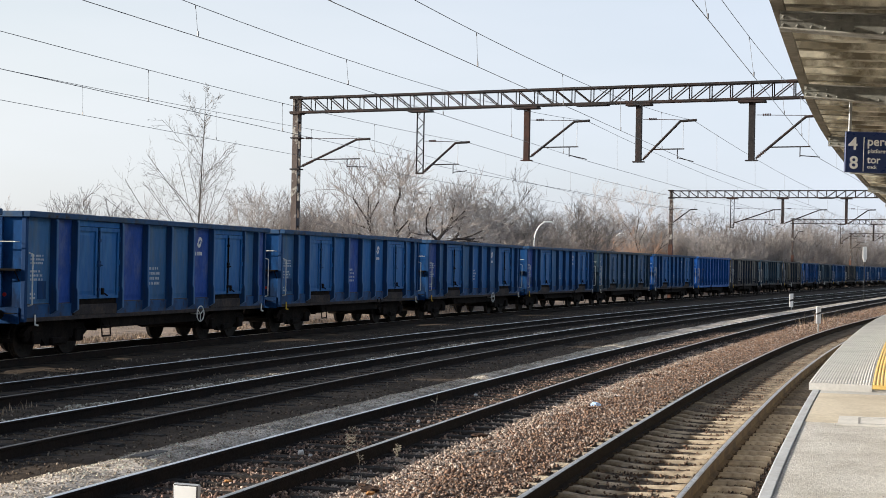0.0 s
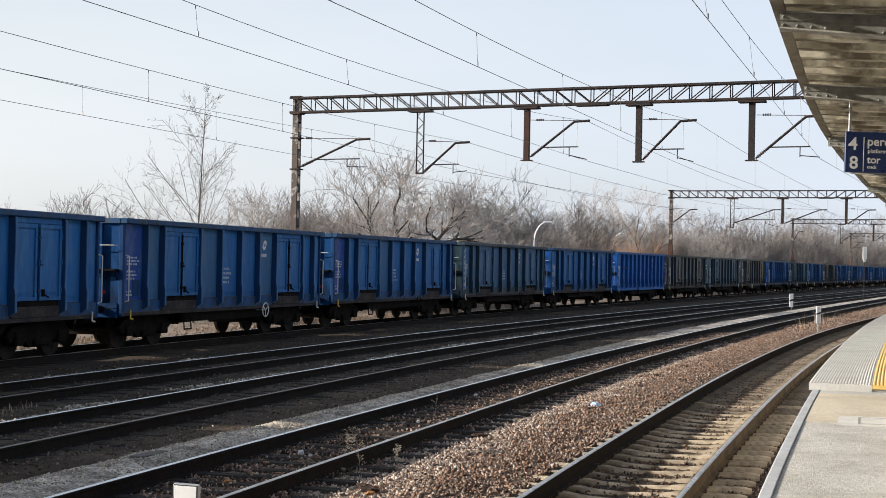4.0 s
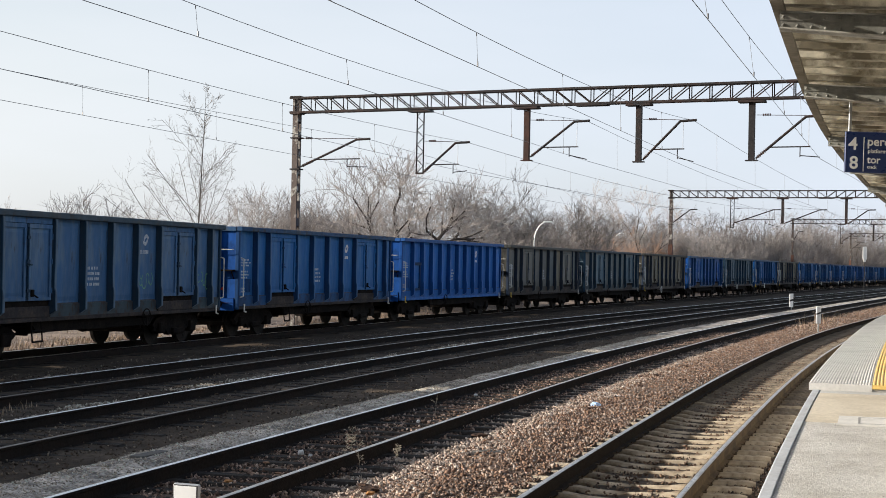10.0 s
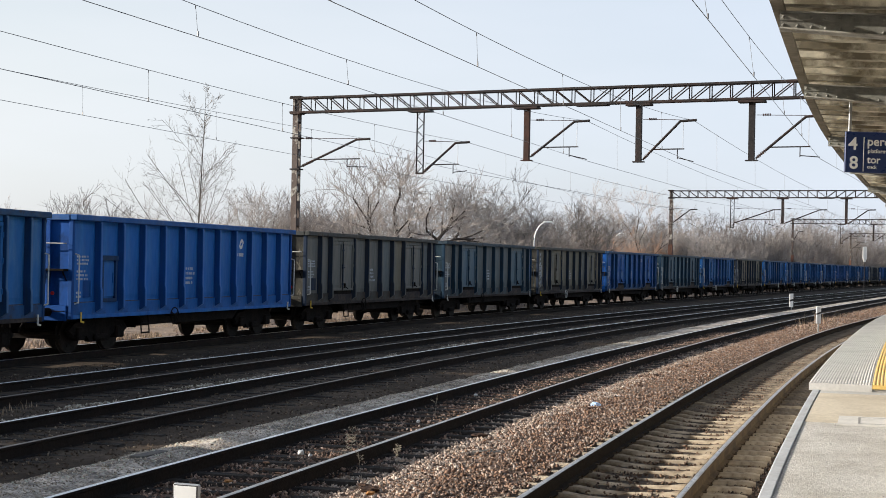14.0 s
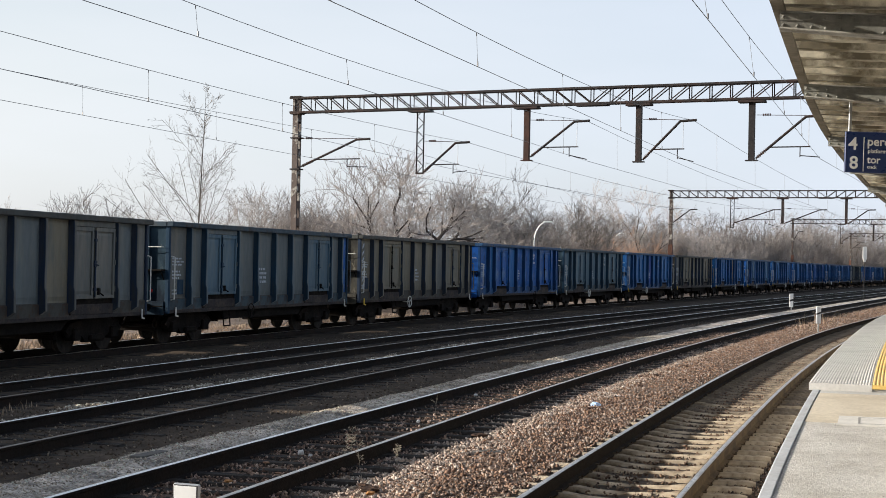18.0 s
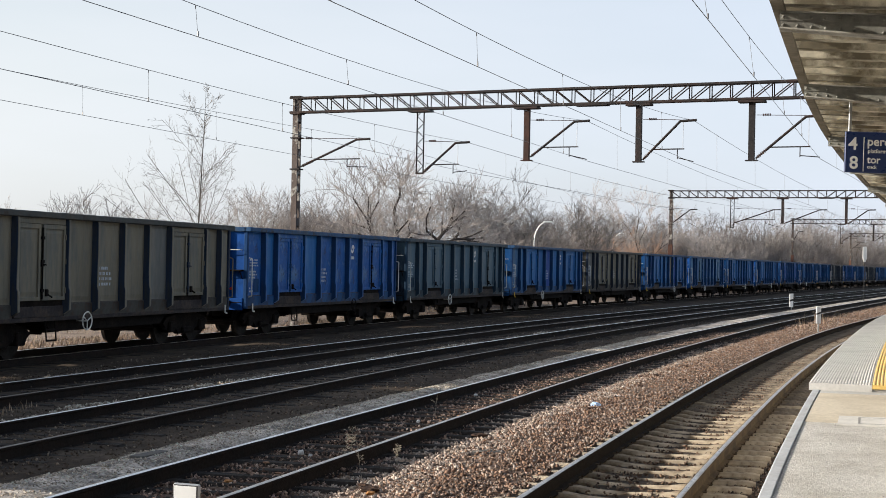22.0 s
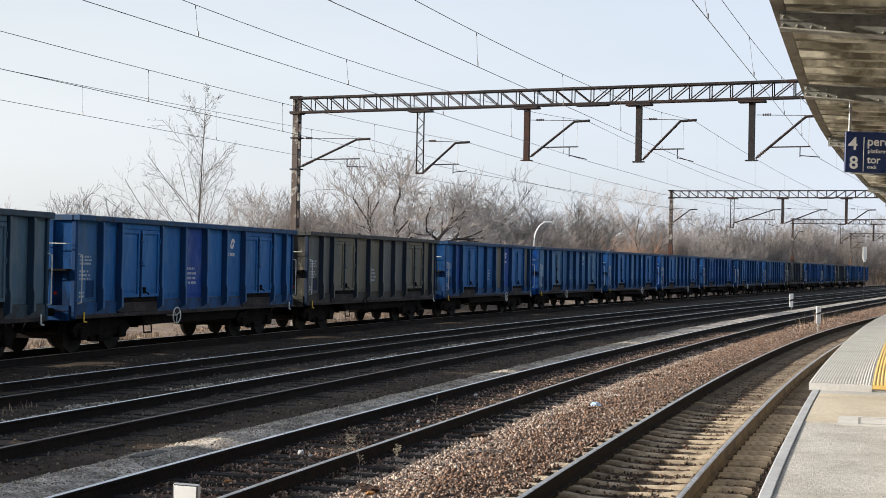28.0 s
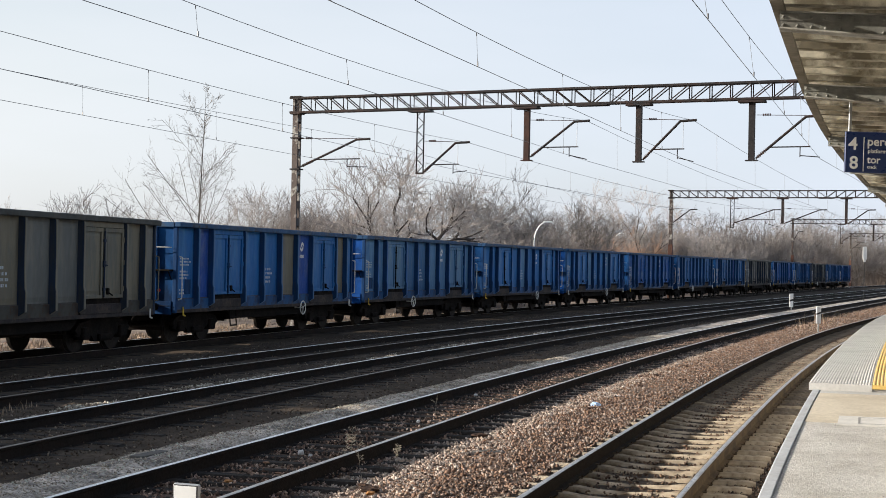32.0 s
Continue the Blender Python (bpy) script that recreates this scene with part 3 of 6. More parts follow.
def edge_off(s):
    return float(np.interp(s, S_TAB, EDGE_TAB)) + EDGE


def platform():
    pl = thing("platform", "long curved station platform of asphalt with a concrete edge", "platform", kind="structure")
    low = rows_s(-45, RAISED, 0.5)
    V, F = sweep([(0.0, -0.55), (0.14, -0.55), (11.0, -0.55), (11.0, 0.752), (0.066, 0.752), (0.066, 0.70), (0.0, 0.70)], low, edge_off)
    mesh_ob("platform_deck", V, F, M["asphalt"], pl, "worn beige asphalt with grit")
    high = rows_s(RAISED + 0.02, 260, 0.5)
    V, F = sweep([(0.02, -0.55), (11.0, -0.55), (11.0, 0.79), (0.02, 0.79)], high, edge_off)
    mesh_ob("raised_deck", V, F, M["concrete"], pl, "grey concrete base of the raised part")
    # coping stones along the low part
    s = -45.0
    while s < RAISED - 0.05:
        b = min(s + 1.0, RAISED)
        V, F = sweep([(-0.03, 0.70), (0.062, 0.70), (0.062, 0.758), (0.056, 0.764), (-0.02, 0.764), (-0.03, 0.756)], [s + 0.006, (s + b) / 2, b - 0.006], edge_off)
        mesh_ob("coping_stone", V, F, M["kerb"], pl)
        s += 1.0
    # ribbed slabs, yellow slabs and plain paving of the raised part
    rib = [(-0.08, 0.755), (-0.08, 0.845)]
    for i in range(21):
        o = -0.07 + i * 0.037
        rib += [(o, 0.847), (o + 0.006, 0.852), (o + 0.019, 0.852), (o + 0.025, 0.847)]
    rib += [(0.715, 0.846), (0.715, 0.755)]
    yel = [(0.72, 0.795), (0.72, 0.846)]
    for i in range(8):
        o = 0.73 + i * 0.047
        yel += [(o, 0.846), (o + 0.008, 0.851), (o + 0.024, 0.851), (o + 0.032, 0.846)]
    yel += [(1.112, 0.846), (1.112, 0.795)]
    s, i = RAISED, 0
    while s < 110:
        ln = 0.8 if s < 30 else 1.6
        st = [s + 0.003, s + ln / 2, s + ln - 0.003]
        for nm, pr, mt in (("ribbed_slab", rib, "tactile"), ("yellow_slab", yel, "yellow")):
            V, F = sweep(pr, st, edge_off)
            mesh_ob(nm, V, F, M[mt], pl)
        for a, b in ((1.12, 3.2), (3.21, 6.0)):
            V, F = sweep([(a, 0.795), (b, 0.795), (b, 0.845), (a, 0.845)], st, edge_off)
            mesh_ob("paving_slab", V, F, M["concrete"], pl)
        s += ln
    # pale patches let into the old asphalt
    for s0, s1, a, b, mt in ((-13.5, -12.55, 0.40, 2.6, "cement"), (-13.3, -9.45, 0.07, 6.0, "screed"), (-9.44, -9.02, 0.07, 6.0, "concrete")):
        V, F = sweep([(a, 0.74), (b, 0.74), (b, 0.757 if a < 0.3 else 0.762), (a, 0.757 if a < 0.3 else 0.762)], [s0, (s0 + s1) / 2, s1], edge_off)
        mesh_ob("repair_slab", V, F, M[mt], pl, "pale cement repair in the asphalt")
    # sunken rim of a cover in the cement patch
    for a, b, c, d in ((-13.38, -13.36, 0.60, 2.5), (-12.70, -12.68, 0.60, 2.5), (-13.36, -12.70, 0.60, 0.62)):
        V, F = sweep([(c, 0.75), (d, 0.75), (d, 0.7645), (c, 0.7645)], [a, (a + b) / 2, b], edge_off)
        mesh_ob("cover_rim", V, F, M["cover_rim"], pl, "grey rim of a cover")
    return pl


M["cover_rim"] = material("grey cast rim", (0.34, 0.33, 0.31), 0.8, var=0.2, scale=20, bump=0.1)
platform()


# ---- platform canopy ----
def roof_z(o):
    return 4.735 - 0.05 * o


def canopy():
    cn = thing("canopy", "platform canopy of dirty corrugated sheets on riveted steel brackets", "canopy", kind="structure")
    e = lambda s: float(np.interp(s, S_TAB, ROOF_TAB))
    pitch = 0.70
    V, F = [], []
    # Behind the camera the roof runs on unseen, added to darken that sky
    s = -110.0
    prof = []
    while s < 120:
        prof += [(s, 0.0), (s + 0.20, 0.0), (s + 0.235, 0.16), (s + 0.64, 0.16)]
        s += pitch
    n = 5
    for sv, dz in prof:
        for j in range(n):
            o = -0.04 + 9.0 * j / (n - 1)
            x, y, _ = at(sv, e(sv) + o)
            V.append((x, y, roof_z(o) + dz))
    for i in range(len(prof) - 1):
        for j in range(n - 1):
            F.append((i * n + j, i * n + j + 1, (i + 1) * n + j + 1, (i + 1) * n + j))
    roof = mesh_ob("roof_sheet", V, F, M["canopy_sheet"], cn)
    md = roof.modifiers.new("thick", "SOLIDIFY")
    md.thickness, md.offset = 0.006, 1.0
    ss = rows_s(-110, 119, 0.7)
    V, F = sweep([(-0.03, -0.06), (0.075, -0.064), (0.075, -0.007), (-0.03, -0.002)], ss, e, roof_z(0))
    mesh_ob("edge_board", V, F, M["canopy_board"], cn, "weathered board along the roof's edge")
    for o in (1.6, 3.2, 4.8):
        V, F = sweep([(o - 0.05, -0.16), (o + 0.05, -0.16), (o + 0.05, -0.006), (o - 0.05, -0.006)], ss, e, roof_z(o))
        mesh_ob("purlin", V, F, M["canopy_steel"], cn)
    for s in (-98, -82, -66, -50, -36, -23.5, -15.4, -9.9, -2.4, 5.1, 13.0, 22.4, 29.8, 37.2, 44.6, 52, 59.4, 66.8, 74.2):
        ob = bracket(cn, s, e)
    return cn


def bracket(cn, s, e):
    """A tapered riveted cantilever beam that carries the roof, with its column in the platform's middle."""
    x, y, h = at(s, e(s))
    fr = Matrix.Translation((x, y, 0)) @ Matrix.Rotation(h - math.pi / 2, 4, "Z")       # local x: away from the track
    w = 5.6
    zt = lambda o: roof_z(o) - 0.062
    zb = lambda o: roof_z(0) - 0.222 - 0.10 * o
    bm = bmesh.new()

    def quadbox(o0, o1, za, zb_, y0, y1):
        vs = [bm.verts.new(fr @ Vector((o, yy, z))) for yy in (y0, y1) for o, z in ((o0, za(o0)), (o1, za(o1)), (o1, zb_(o1)), (o0, zb_(o0)))]
        for f in ((0, 1, 2, 3), (7, 6, 5, 4), (0, 4, 5, 1), (1, 5, 6, 2), (2, 6, 7, 3), (3, 7, 4, 0)):
            bm.faces.new([vs[i] for i in f])
    quadbox(0.04, w, zt, zb, -0.006, 0.006)
    br = part("bracket", bm, M["canopy_steel"], cn, "riveted tapered steel bracket")
    for nm, za, zc, yw in (("top_flange", zt, lambda o: zt(o) - 0.014, 0.08), ("bottom_flange", lambda o: zb(o) + 0.014, zb, 0.09), ("upper_angle", lambda o: zt(o) - 0.015, lambda o: zt(o) - 0.075, 0.018),
                           ("lower_angle", lambda o: zb(o) + 0.075, lambda o: zb(o) + 0.015, 0.018)):
        bm = bmesh.new()
        quadbox(0.03, w, za, zc, -yw, yw)
        part(nm, bm, M["canopy_flange_sunlit" if nm == "bottom_flange" else "canopy_steel"], br)
    if s < 30:
        bm = bmesh.new()
        for i in range(34):
            o = 0.06 + i * 0.125
            for z in (zt(o) - 0.045, zb(o) + 0.045):
                bmesh.ops.create_icosphere(bm, subdivisions=1, radius=0.017, matrix=fr @ Matrix.Translation((o, -0.018, z)))
        tagged(part("rivet_row", bm, M["canopy_steel"], br), kind="stuff")
    bm = bmesh.new()
    c = fr @ Vector((w - 0.2, 0, 0))
    box(bm, -0.11, 0.11, -0.11, 0.11, 0.75, zt(w) - 0.02, 0.01, m=Matrix.Translation((c.x, c.y, 0)) @ Matrix.Rotation(h, 4, "Z"))
    part("column", bm, M["canopy_steel"], cn)
    return br


canopy()


# ---- overhead line ----
G1 = (Vector((-5.83, 54.9, 0)), Vector((16.3, 45.0, 0)))
BEAM_Z = 8.15


GOFF = {88: -1.85, 150: -1.35, 214: -1.8}


def gantry_line(s):
    if abs(s - 24.4) < 0.1:
        return G1
    a, b = at(s, GOFF[round(s)]), at(s, 23.0)
    return Vector((a[0], a[1], 0)), Vector((b[0], b[1], 0))


def make_gantry(s, drops, fine):
    a, b = gantry_line(s)
    g = thing("overhead_gantry", "rusty lattice steel portal that carries the overhead wires", "gantry", "overhead gantries")
    d = (b - a).normalized()
    nrm = Vector((-d.y, d.x, 0))
    L = (b - a).length
    up = Vector((0, 0, 1))
    z0, z1 = BEAM_Z, BEAM_Z + 0.56
    for side in (-0.17, 0.17):
        for nm, z in (("top_chord", z1), ("bottom_chord", z0)):
            bm = bmesh.new()
            beam(bm, a + nrm * side + up * z - d * 0.25, b + nrm * side + up * z + d * 0.25, 0.055, 0.075)
            beam(bm, a + nrm * side * 0.8 + up * (z + (0.03 if z == z1 else -0.03)) - d * 0.25, b + nrm * side * 0.8 + up * (z + (0.03 if z == z1 else -0.03)) + d * 0.25, 0.10, 0.012)
            part(nm, bm, M["gantry"], g)
    pn = 34
    for i in range(pn):
        u0, u1 = L * i / pn, L * (i + 1) / pn
        bm = bmesh.new()
        for side in (-0.17, 0.17):
            q = nrm * side
            beam(bm, a + d * u0 + q + up * z0, a + d * u0 + q + up * z1, 0.035, 0.035)
            if i < pn // 2:
                beam(bm, a + d * u0 + q + up * z1, a + d * u1 + q + up * z0, 0.035, 0.035)
            else:
                beam(bm, a + d * u0 + q + up * z0, a + d * u1 + q + up * z1, 0.035, 0.035)
        beam(bm, a + d * u0 - nrm * 0.17 + up * z0, a + d * u0 + nrm * 0.17 + up * z0, 0.03, 0.03)
        beam(bm, a + d * u0 - nrm * 0.17 + up * z1, a + d * u0 + nrm * 0.17 + up * z1, 0.03, 0.03)
        part("lattice_panel", bm, M["gantry"], g)
    bm = bmesh.new()
    c = a + d * (L / 2)
    beam(bm, c - d * 0.6 + up * (z0 - 0.06), c + d * 0.6 + up * (z0 - 0.06), 0.4, 0.04)
    part("splice_plate", bm, M["gantry"], g)
    for end, p in enumerate((a, b)):
        zb = -0.6 if end == 0 else 0.7
        for side in (-0.11, 0.11):
            bm = bmesh.new()
            beam(bm, p + nrm * side + up * zb, p + nrm * side + up * (z1 + 0.04), 0.24, 0.07, up=(nrm.x, nrm.y, 0))
            mc = part("mast_channel", bm, M["mast"], g, "flaking grey paint over rust")
        if s > 60:
            bm = bmesh.new()
            beam(bm, p + up * zb, p + up * 4.3, 0.33, 0.33, up=(nrm.x, nrm.y, 0))
            part("mast_foot", bm, M["rust"], g, "orange rust-red lower mast")
        for i in range(12):
            z = 0.3 + i * 0.68
            for sd in (-0.125, 0.125):
                bm = bmesh.new()
                beam(bm, p + up * z + d * sd, p + up * (z + 0.3) + d * sd, 0.25, 0.01, up=(d.x, d.y, 0))
                part("batten_plate", bm, M["mast"], g)
        for zz in (z1 + 0.05, z0 - 0.05):
            bm = bmesh.new()
            beam(bm, p - d * 0.22 + up * zz, p + d * 0.22 + up * zz, 0.42, 0.05)
            part("mast_cap", bm, M["gantry"], g)
        if end == 0:
            for zz in (5.92, 7.15):
                bm = bmesh.new()
                beam(bm, p - d * 0.2 + up * zz, p + d * 0.22 + up * zz, 0.34, 0.05)
                part("clamp", bm, M["gantry"], g)
    arms = []
    for i, (u, zbot, kind) in enumerate(drops):
        p = a + d * u
        if i > 0:
            dr = None
            bm = bmesh.new()
            beam(bm, p - d * 0.45 + up * (z0 - 0.09), p + d * 0.45 + up * (z0 - 0.09), 0.42, 0.07)
            plate = part("hanger_plate", bm, M["gantry"], g)
            if kind == "lattice":
                for side in (-0.14, 0.14):
                    bm = bmesh.new()
                    beam(bm, p + d * side + up * zbot, p + d * side + up * (z0 - 0.05), 0.05, 0.05)
                    part("hanger_leg", bm, M["gantry"], g)
                bm = bmesh.new()
                nn = 9
                for j in range(nn):
                    za, zb = zbot + (z0 - zbot) * j / nn, zbot + (z0 - zbot) * (j + 1) / nn
                    sg = 0.14 if j % 2 else -0.14
                    beam(bm, p + d * sg + up * za, p - d * sg + up * zb, 0.025, 0.025)
                beam(bm, p - d * 0.16 + up * zbot, p + d * 0.16 + up * zbot, 0.08, 0.06)
                part("hanger_lacing", bm, M["gantry"], g)
            else:
                bm = bmesh.new()
                beam(bm, p + up * zbot, p + up * (z0 - 0.05), 0.16, 0.20, up=(d.x, d.y, 0))
                beam(bm, p - d * 0.2 + up * zbot, p + d * 0.2 + up * zbot, 0.2, 0.04)
                part("hanger_post", bm, M["post_rust" if i == 2 and fine else "gantry"], g, "rusty hanging post")
        arms.append((p, d))
    return g, arms


def cantilever(g, root, tip, reg_end, zt, zc, d, fine):
    """A slanting tube from an insulator, a tie rod above, and a registration arm that steadies the contact wire."""
    up = Vector((0, 0, 1))
    bm = bmesh.new()
    bend = tip - d * 0.45
    bend.z = tip.z - 0.02
    r0 = root.lerp(bend, 0.22)
    bar(bm, r0, bend, 0.045, 8)
    bar(bm, bend, tip + d * 0.12, 0.045, 8)
    arm = part("cantilever_tube", bm, M["gantry"], g)
    bm = bmesh.new()
    for i in range(6):
        c = root.lerp(bend, 0.04 + i * 0.032)
        c2 = root.lerp(bend, 0.04 + i * 0.032 + 0.014)
        bar(bm, c, c2, 0.060, 8)
    bar(bm, root, r0, 0.035, 6)
    part("insulator", bm, M["insulator"], g)
    # tie rod with insulator
    ty = Vector((root.x, root.y, bend.z + 0.10))
    bm = bmesh.new()
    bar(bm, ty, bend + up * 0.04, 0.012, 5)
    for i in range(4):
        bar(bm, ty + d * (0.22 + i * 0.075), ty + d * (0.26 + i * 0.075), 0.042, 8)
    part("tie_rod", bm, M["insulator"], g)
    # registration arm
    bm = bmesh.new()
    k = 0.27
    st = root.lerp(bend, k)
    bar(bm, st, Vector((tip.x, tip.y, st.z)) - d * 0.3, 0.022, 6)
    q = st.lerp(Vector((tip.x, tip.y, st.z)), 0.62)
    bar(bm, q, q - up * 0.35, 0.018, 5)
    bar(bm, q - up * 0.30, reg_end + up * 0.05, 0.018, 5)
    part("registration_arm", bm, M["gantry"], g)
    bm = bmesh.new()
    bar(bm, tip - d * 0.35, Vector((tip.x, tip.y, st.z)) - d * 0.35, 0.008, 4)
    part("dropper_rod", bm, M["wire"], g)


# where the hanging posts stand, and their lower ends
D1 = [(0.0, 0, ""), (5.36, 5.72, "lattice"), (9.65, 6.15, "post"), (13.86, 6.05, "post"), (17.83, 6.05, "post")]
# contact wire and carrying cable at the first portal
C1 = [((-2.961, 53.535, 5.928), (-2.984, 53.535, 7.055)), ((0.824, 51.855, 5.741), (0.802, 51.855, 6.853)), ((5.069, 49.966, 6.106), (5.042, 49.966, 7.541)),
      ((8.609, 48.395, 5.981), (8.582, 48.395, 7.470)), ((12.522, 46.656, 6.084), (12.498, 46.656, 7.520))]
CONTACT, MESSENGER = {}, {}
g1, arms1 = make_gantry(24.4, D1, True)
for k in range(1, 6):
    p, d = arms1[k - 1]
    a, b = gantry_line(24.4)
    c, m_ = Vector(C1[k - 1][0]), Vector(C1[k - 1][1])
    CONTACT[(1, k)], MESSENGER[(1, k)] = c, m_
    root = Vector((p.x, p.y, (6.02, 5.75, 6.28, 6.12, 6.12)[k - 1]))
    if k > 1:
        root += d * 0.15
    else:
        root += d * 0.2
    cantilever(g1, root, Vector((m_.x, m_.y, m_.z)), c, 0, 0, d, True)

for gi, s in ((2, 88.5), (3, 150.5), (4, 214.0)):
    a, b = gantry_line(s)
    dd = (b - a).normalized()
    us = [0.0] + [-GOFF[round(s)] + track_off(k, s) - 2.3 for k in range(2, 6)]
    if gi == 2:
        us[1:4] = [5.02, 9.03, 13.95]
    drops = [(u, 6.1 if i != 1 else 5.75, "" if i == 0 else ("lattice" if i == 1 else "post")) for i, u in enumerate(us)]
    g, arms = make_gantry(s, drops, False)
    for k in range(1, 6):
        x, y, _ = at(s, track_off(k, s) + 0.2 * (-1) ** gi)
        CONTACT[(gi, k)], MESSENGER[(gi, k)] = Vector((x, y, 5.75)), Vector((x, y, 7.2))
        p, d = arms[k - 1]
        cantilever(g, Vector((p.x, p.y, 6.1)) + d * 0.15, MESSENGER[(gi, k)], CONTACT[(gi, k)], 0, 0, d, False)

# the near span: a second point on each contact wire and carrying cable
SAG = {1: 0.06, 2: 0.13, 3: 0.30, 4: 0.25, 5: 0.15}
DROP = {1: (0.11, 0.257, 0.406, 0.55, 0.70), 2: (0.06, 0.186, 0.314, 0.442, 0.57, 0.70), 3: (0.06, 0.170, 0.279, 0.387, 0.50, 0.61, 0.72), 4: (0.113, 0.224, 0.335, 0.446, 0.56, 0.67), 5: (0.149, 0.254, 0.381, 0.502, 0.62)}
NEAR = {1: ((-10.204, 31.969, 5.872), (-10.221, 31.969, 6.584)), 2: ((-7.694, 24.066, 5.529), (-7.710, 24.066, 6.182)), 3: ((-5.221, 19.912, 5.982), (-4.326, 22.706, 6.529)),
        4: ((-1.553, 18.031, 5.699), (-0.513, 21.230, 6.325)), 5: ((3.454, 19.742, 6.122), (4.622, 23.580, 6.872))}


def wire(name, pts, r, label):
    V, F = pipe(pts, r, 5)
    return tagged(mesh_ob(name, V, F, M["wire"]), label, "overhead wire", "overhead wires")


def sag(a, b, drop, n=14):
    return [a.lerp(b, i / n) - Vector((0, 0, 4 * drop * (i / n) * (1 - i / n))) for i in range(n + 1)]


for k in range(1, 6):
    pc, pm = CONTACT[(1, k)], MESSENGER[(1, k)]
    qc, qm = Vector(NEAR[k][0]), Vector(NEAR[k][1])
    ext = 1.0 + 25.0 / (qc - pc).length
    rc = pc + (qc - pc) * ext
    ext = 1.0 + 25.0 / (qm - pm).length
    rm = pm + (qm - pm) * ext
    cw = wire("contact_wire", [rc, pc], 0.0065, "thin dark contact wire above the track")
    uq = (qm - pm).length / (rm - pm).length

    def hang(u):
        return pm.lerp(rm, u) - Vector((0, 0, 4 * SAG[k] * (u / uq) * (1 - u / uq)))

    mw = wire("messenger_wire", [hang(i / 24) for i in range(25)], 0.0065, "thin dark carrying cable above the contact wire")
    for along in DROP[k]:
        bm = bmesh.new()
        q = pc.lerp(rc, along)
        a2, b2 = pm.xy, rm.xy
        u = (q.xy - a2).dot(b2 - a2) / (b2 - a2).length_squared
        if not 0 < u < 1:
            bm.free()
            continue
        p = hang(u)
        bar(bm, p, q, 0.004, 4)
        bar(bm, q, q + Vector((0, 0, 0.09)), 0.014, 5)
        bar(bm, p, p - Vector((0, 0, 0.06)), 0.010, 5)
        part("dropper", bm, M["wire"], mw)
    for gi in (2, 3, 4):
        a, b = CONTACT[(gi - 1, k)], CONTACT[(gi, k)]
        ma, mb = MESSENGER[(gi - 1, k)], MESSENGER[(gi, k)]
        wire("contact_wire", sag(a, b, 0.0, 2), 0.008, "thin dark contact wire above the track")
        pts = sag(ma, mb, 0.55, 16)
        mw = wire("messenger_wire", pts, 0.008, "thin dark carrying cable above the contact wire")
        for i in range(1, 16, 2):
            bm = bmesh.new()
            bar(bm, pts[i], a.lerp(b, i / 16), 0.005, 4)
            part("dropper", bm, M["wire"], mw)
# ---- goods train ----
PITCH, BODY = 14.04, 12.80
TIMES = [(0.0, 166.4), (3.0, 148.55), (6.0, 130.80), (9.0, 113.0), (11.0, 101.45), (13.0, 89.9), (17.0, 66.7), (19.0, 54.95), (21.0, 43.55), (23.0, 31.5), (25.0, 19.3), (28.0, 0.0), (31.42, -23.0), (32.0, -23.0)]


def travel(t):
    """How far the train still has to go at t seconds; it glides from point to point and stands still at the end."""
    ts = [a for a, _ in TIMES]
    if t >= 31.42:
        return -23.0
    i = max(j for j in range(len(ts) - 1) if ts[j] <= t)
    sl = lambda j: (TIMES[j + 1][1] - TIMES[j - 1][1]) / (ts[j + 1] - ts[j - 1]) if 0 < j < 12 else (TIMES[1][1] - TIMES[0][1]) / 3 if j == 0 else -6.72
    h = ts[i + 1] - ts[i]
    u = (t - ts[i]) / h
    return ((2 * u ** 3 - 3 * u ** 2 + 1) * TIMES[i][1] + (u ** 3 - 2 * u ** 2 + u) * h * sl(i) + (-2 * u ** 3 + 3 * u ** 2) * TIMES[i + 1][1] + (u ** 3 - u ** 2) * h * sl(i + 1))


def wagon_pose(n, t):
    c = 1.5 + (n - 1) * PITCH + BODY / 2 + travel(t)
    a, b = at(c - 4.5), at(c + 4.5)
    ang = math.atan2(b[1] - a[1], b[0] - a[0])
    return Matrix.Translation(((a[0] + b[0]) / 2, (a[1] + b[1]) / 2, 0)) @ Matrix.Rotation(ang, 4, "Z")


def wagon_paint(name, base, second, rust, rr, mixr=(0.52, 0.62), var=0.22, msc=1.6, streak=0.22, spec=0.22):
    return material(name, base, 0.62, second=second, mix_scale=msc, mix=mixr, scale=4.0, bump=0.35, bump_scale=4, var=var, spec=spec, rust=rust, rust_range=rr, rust_scale=3.0, rnd=0.07, stretch=(1, 1, streak))


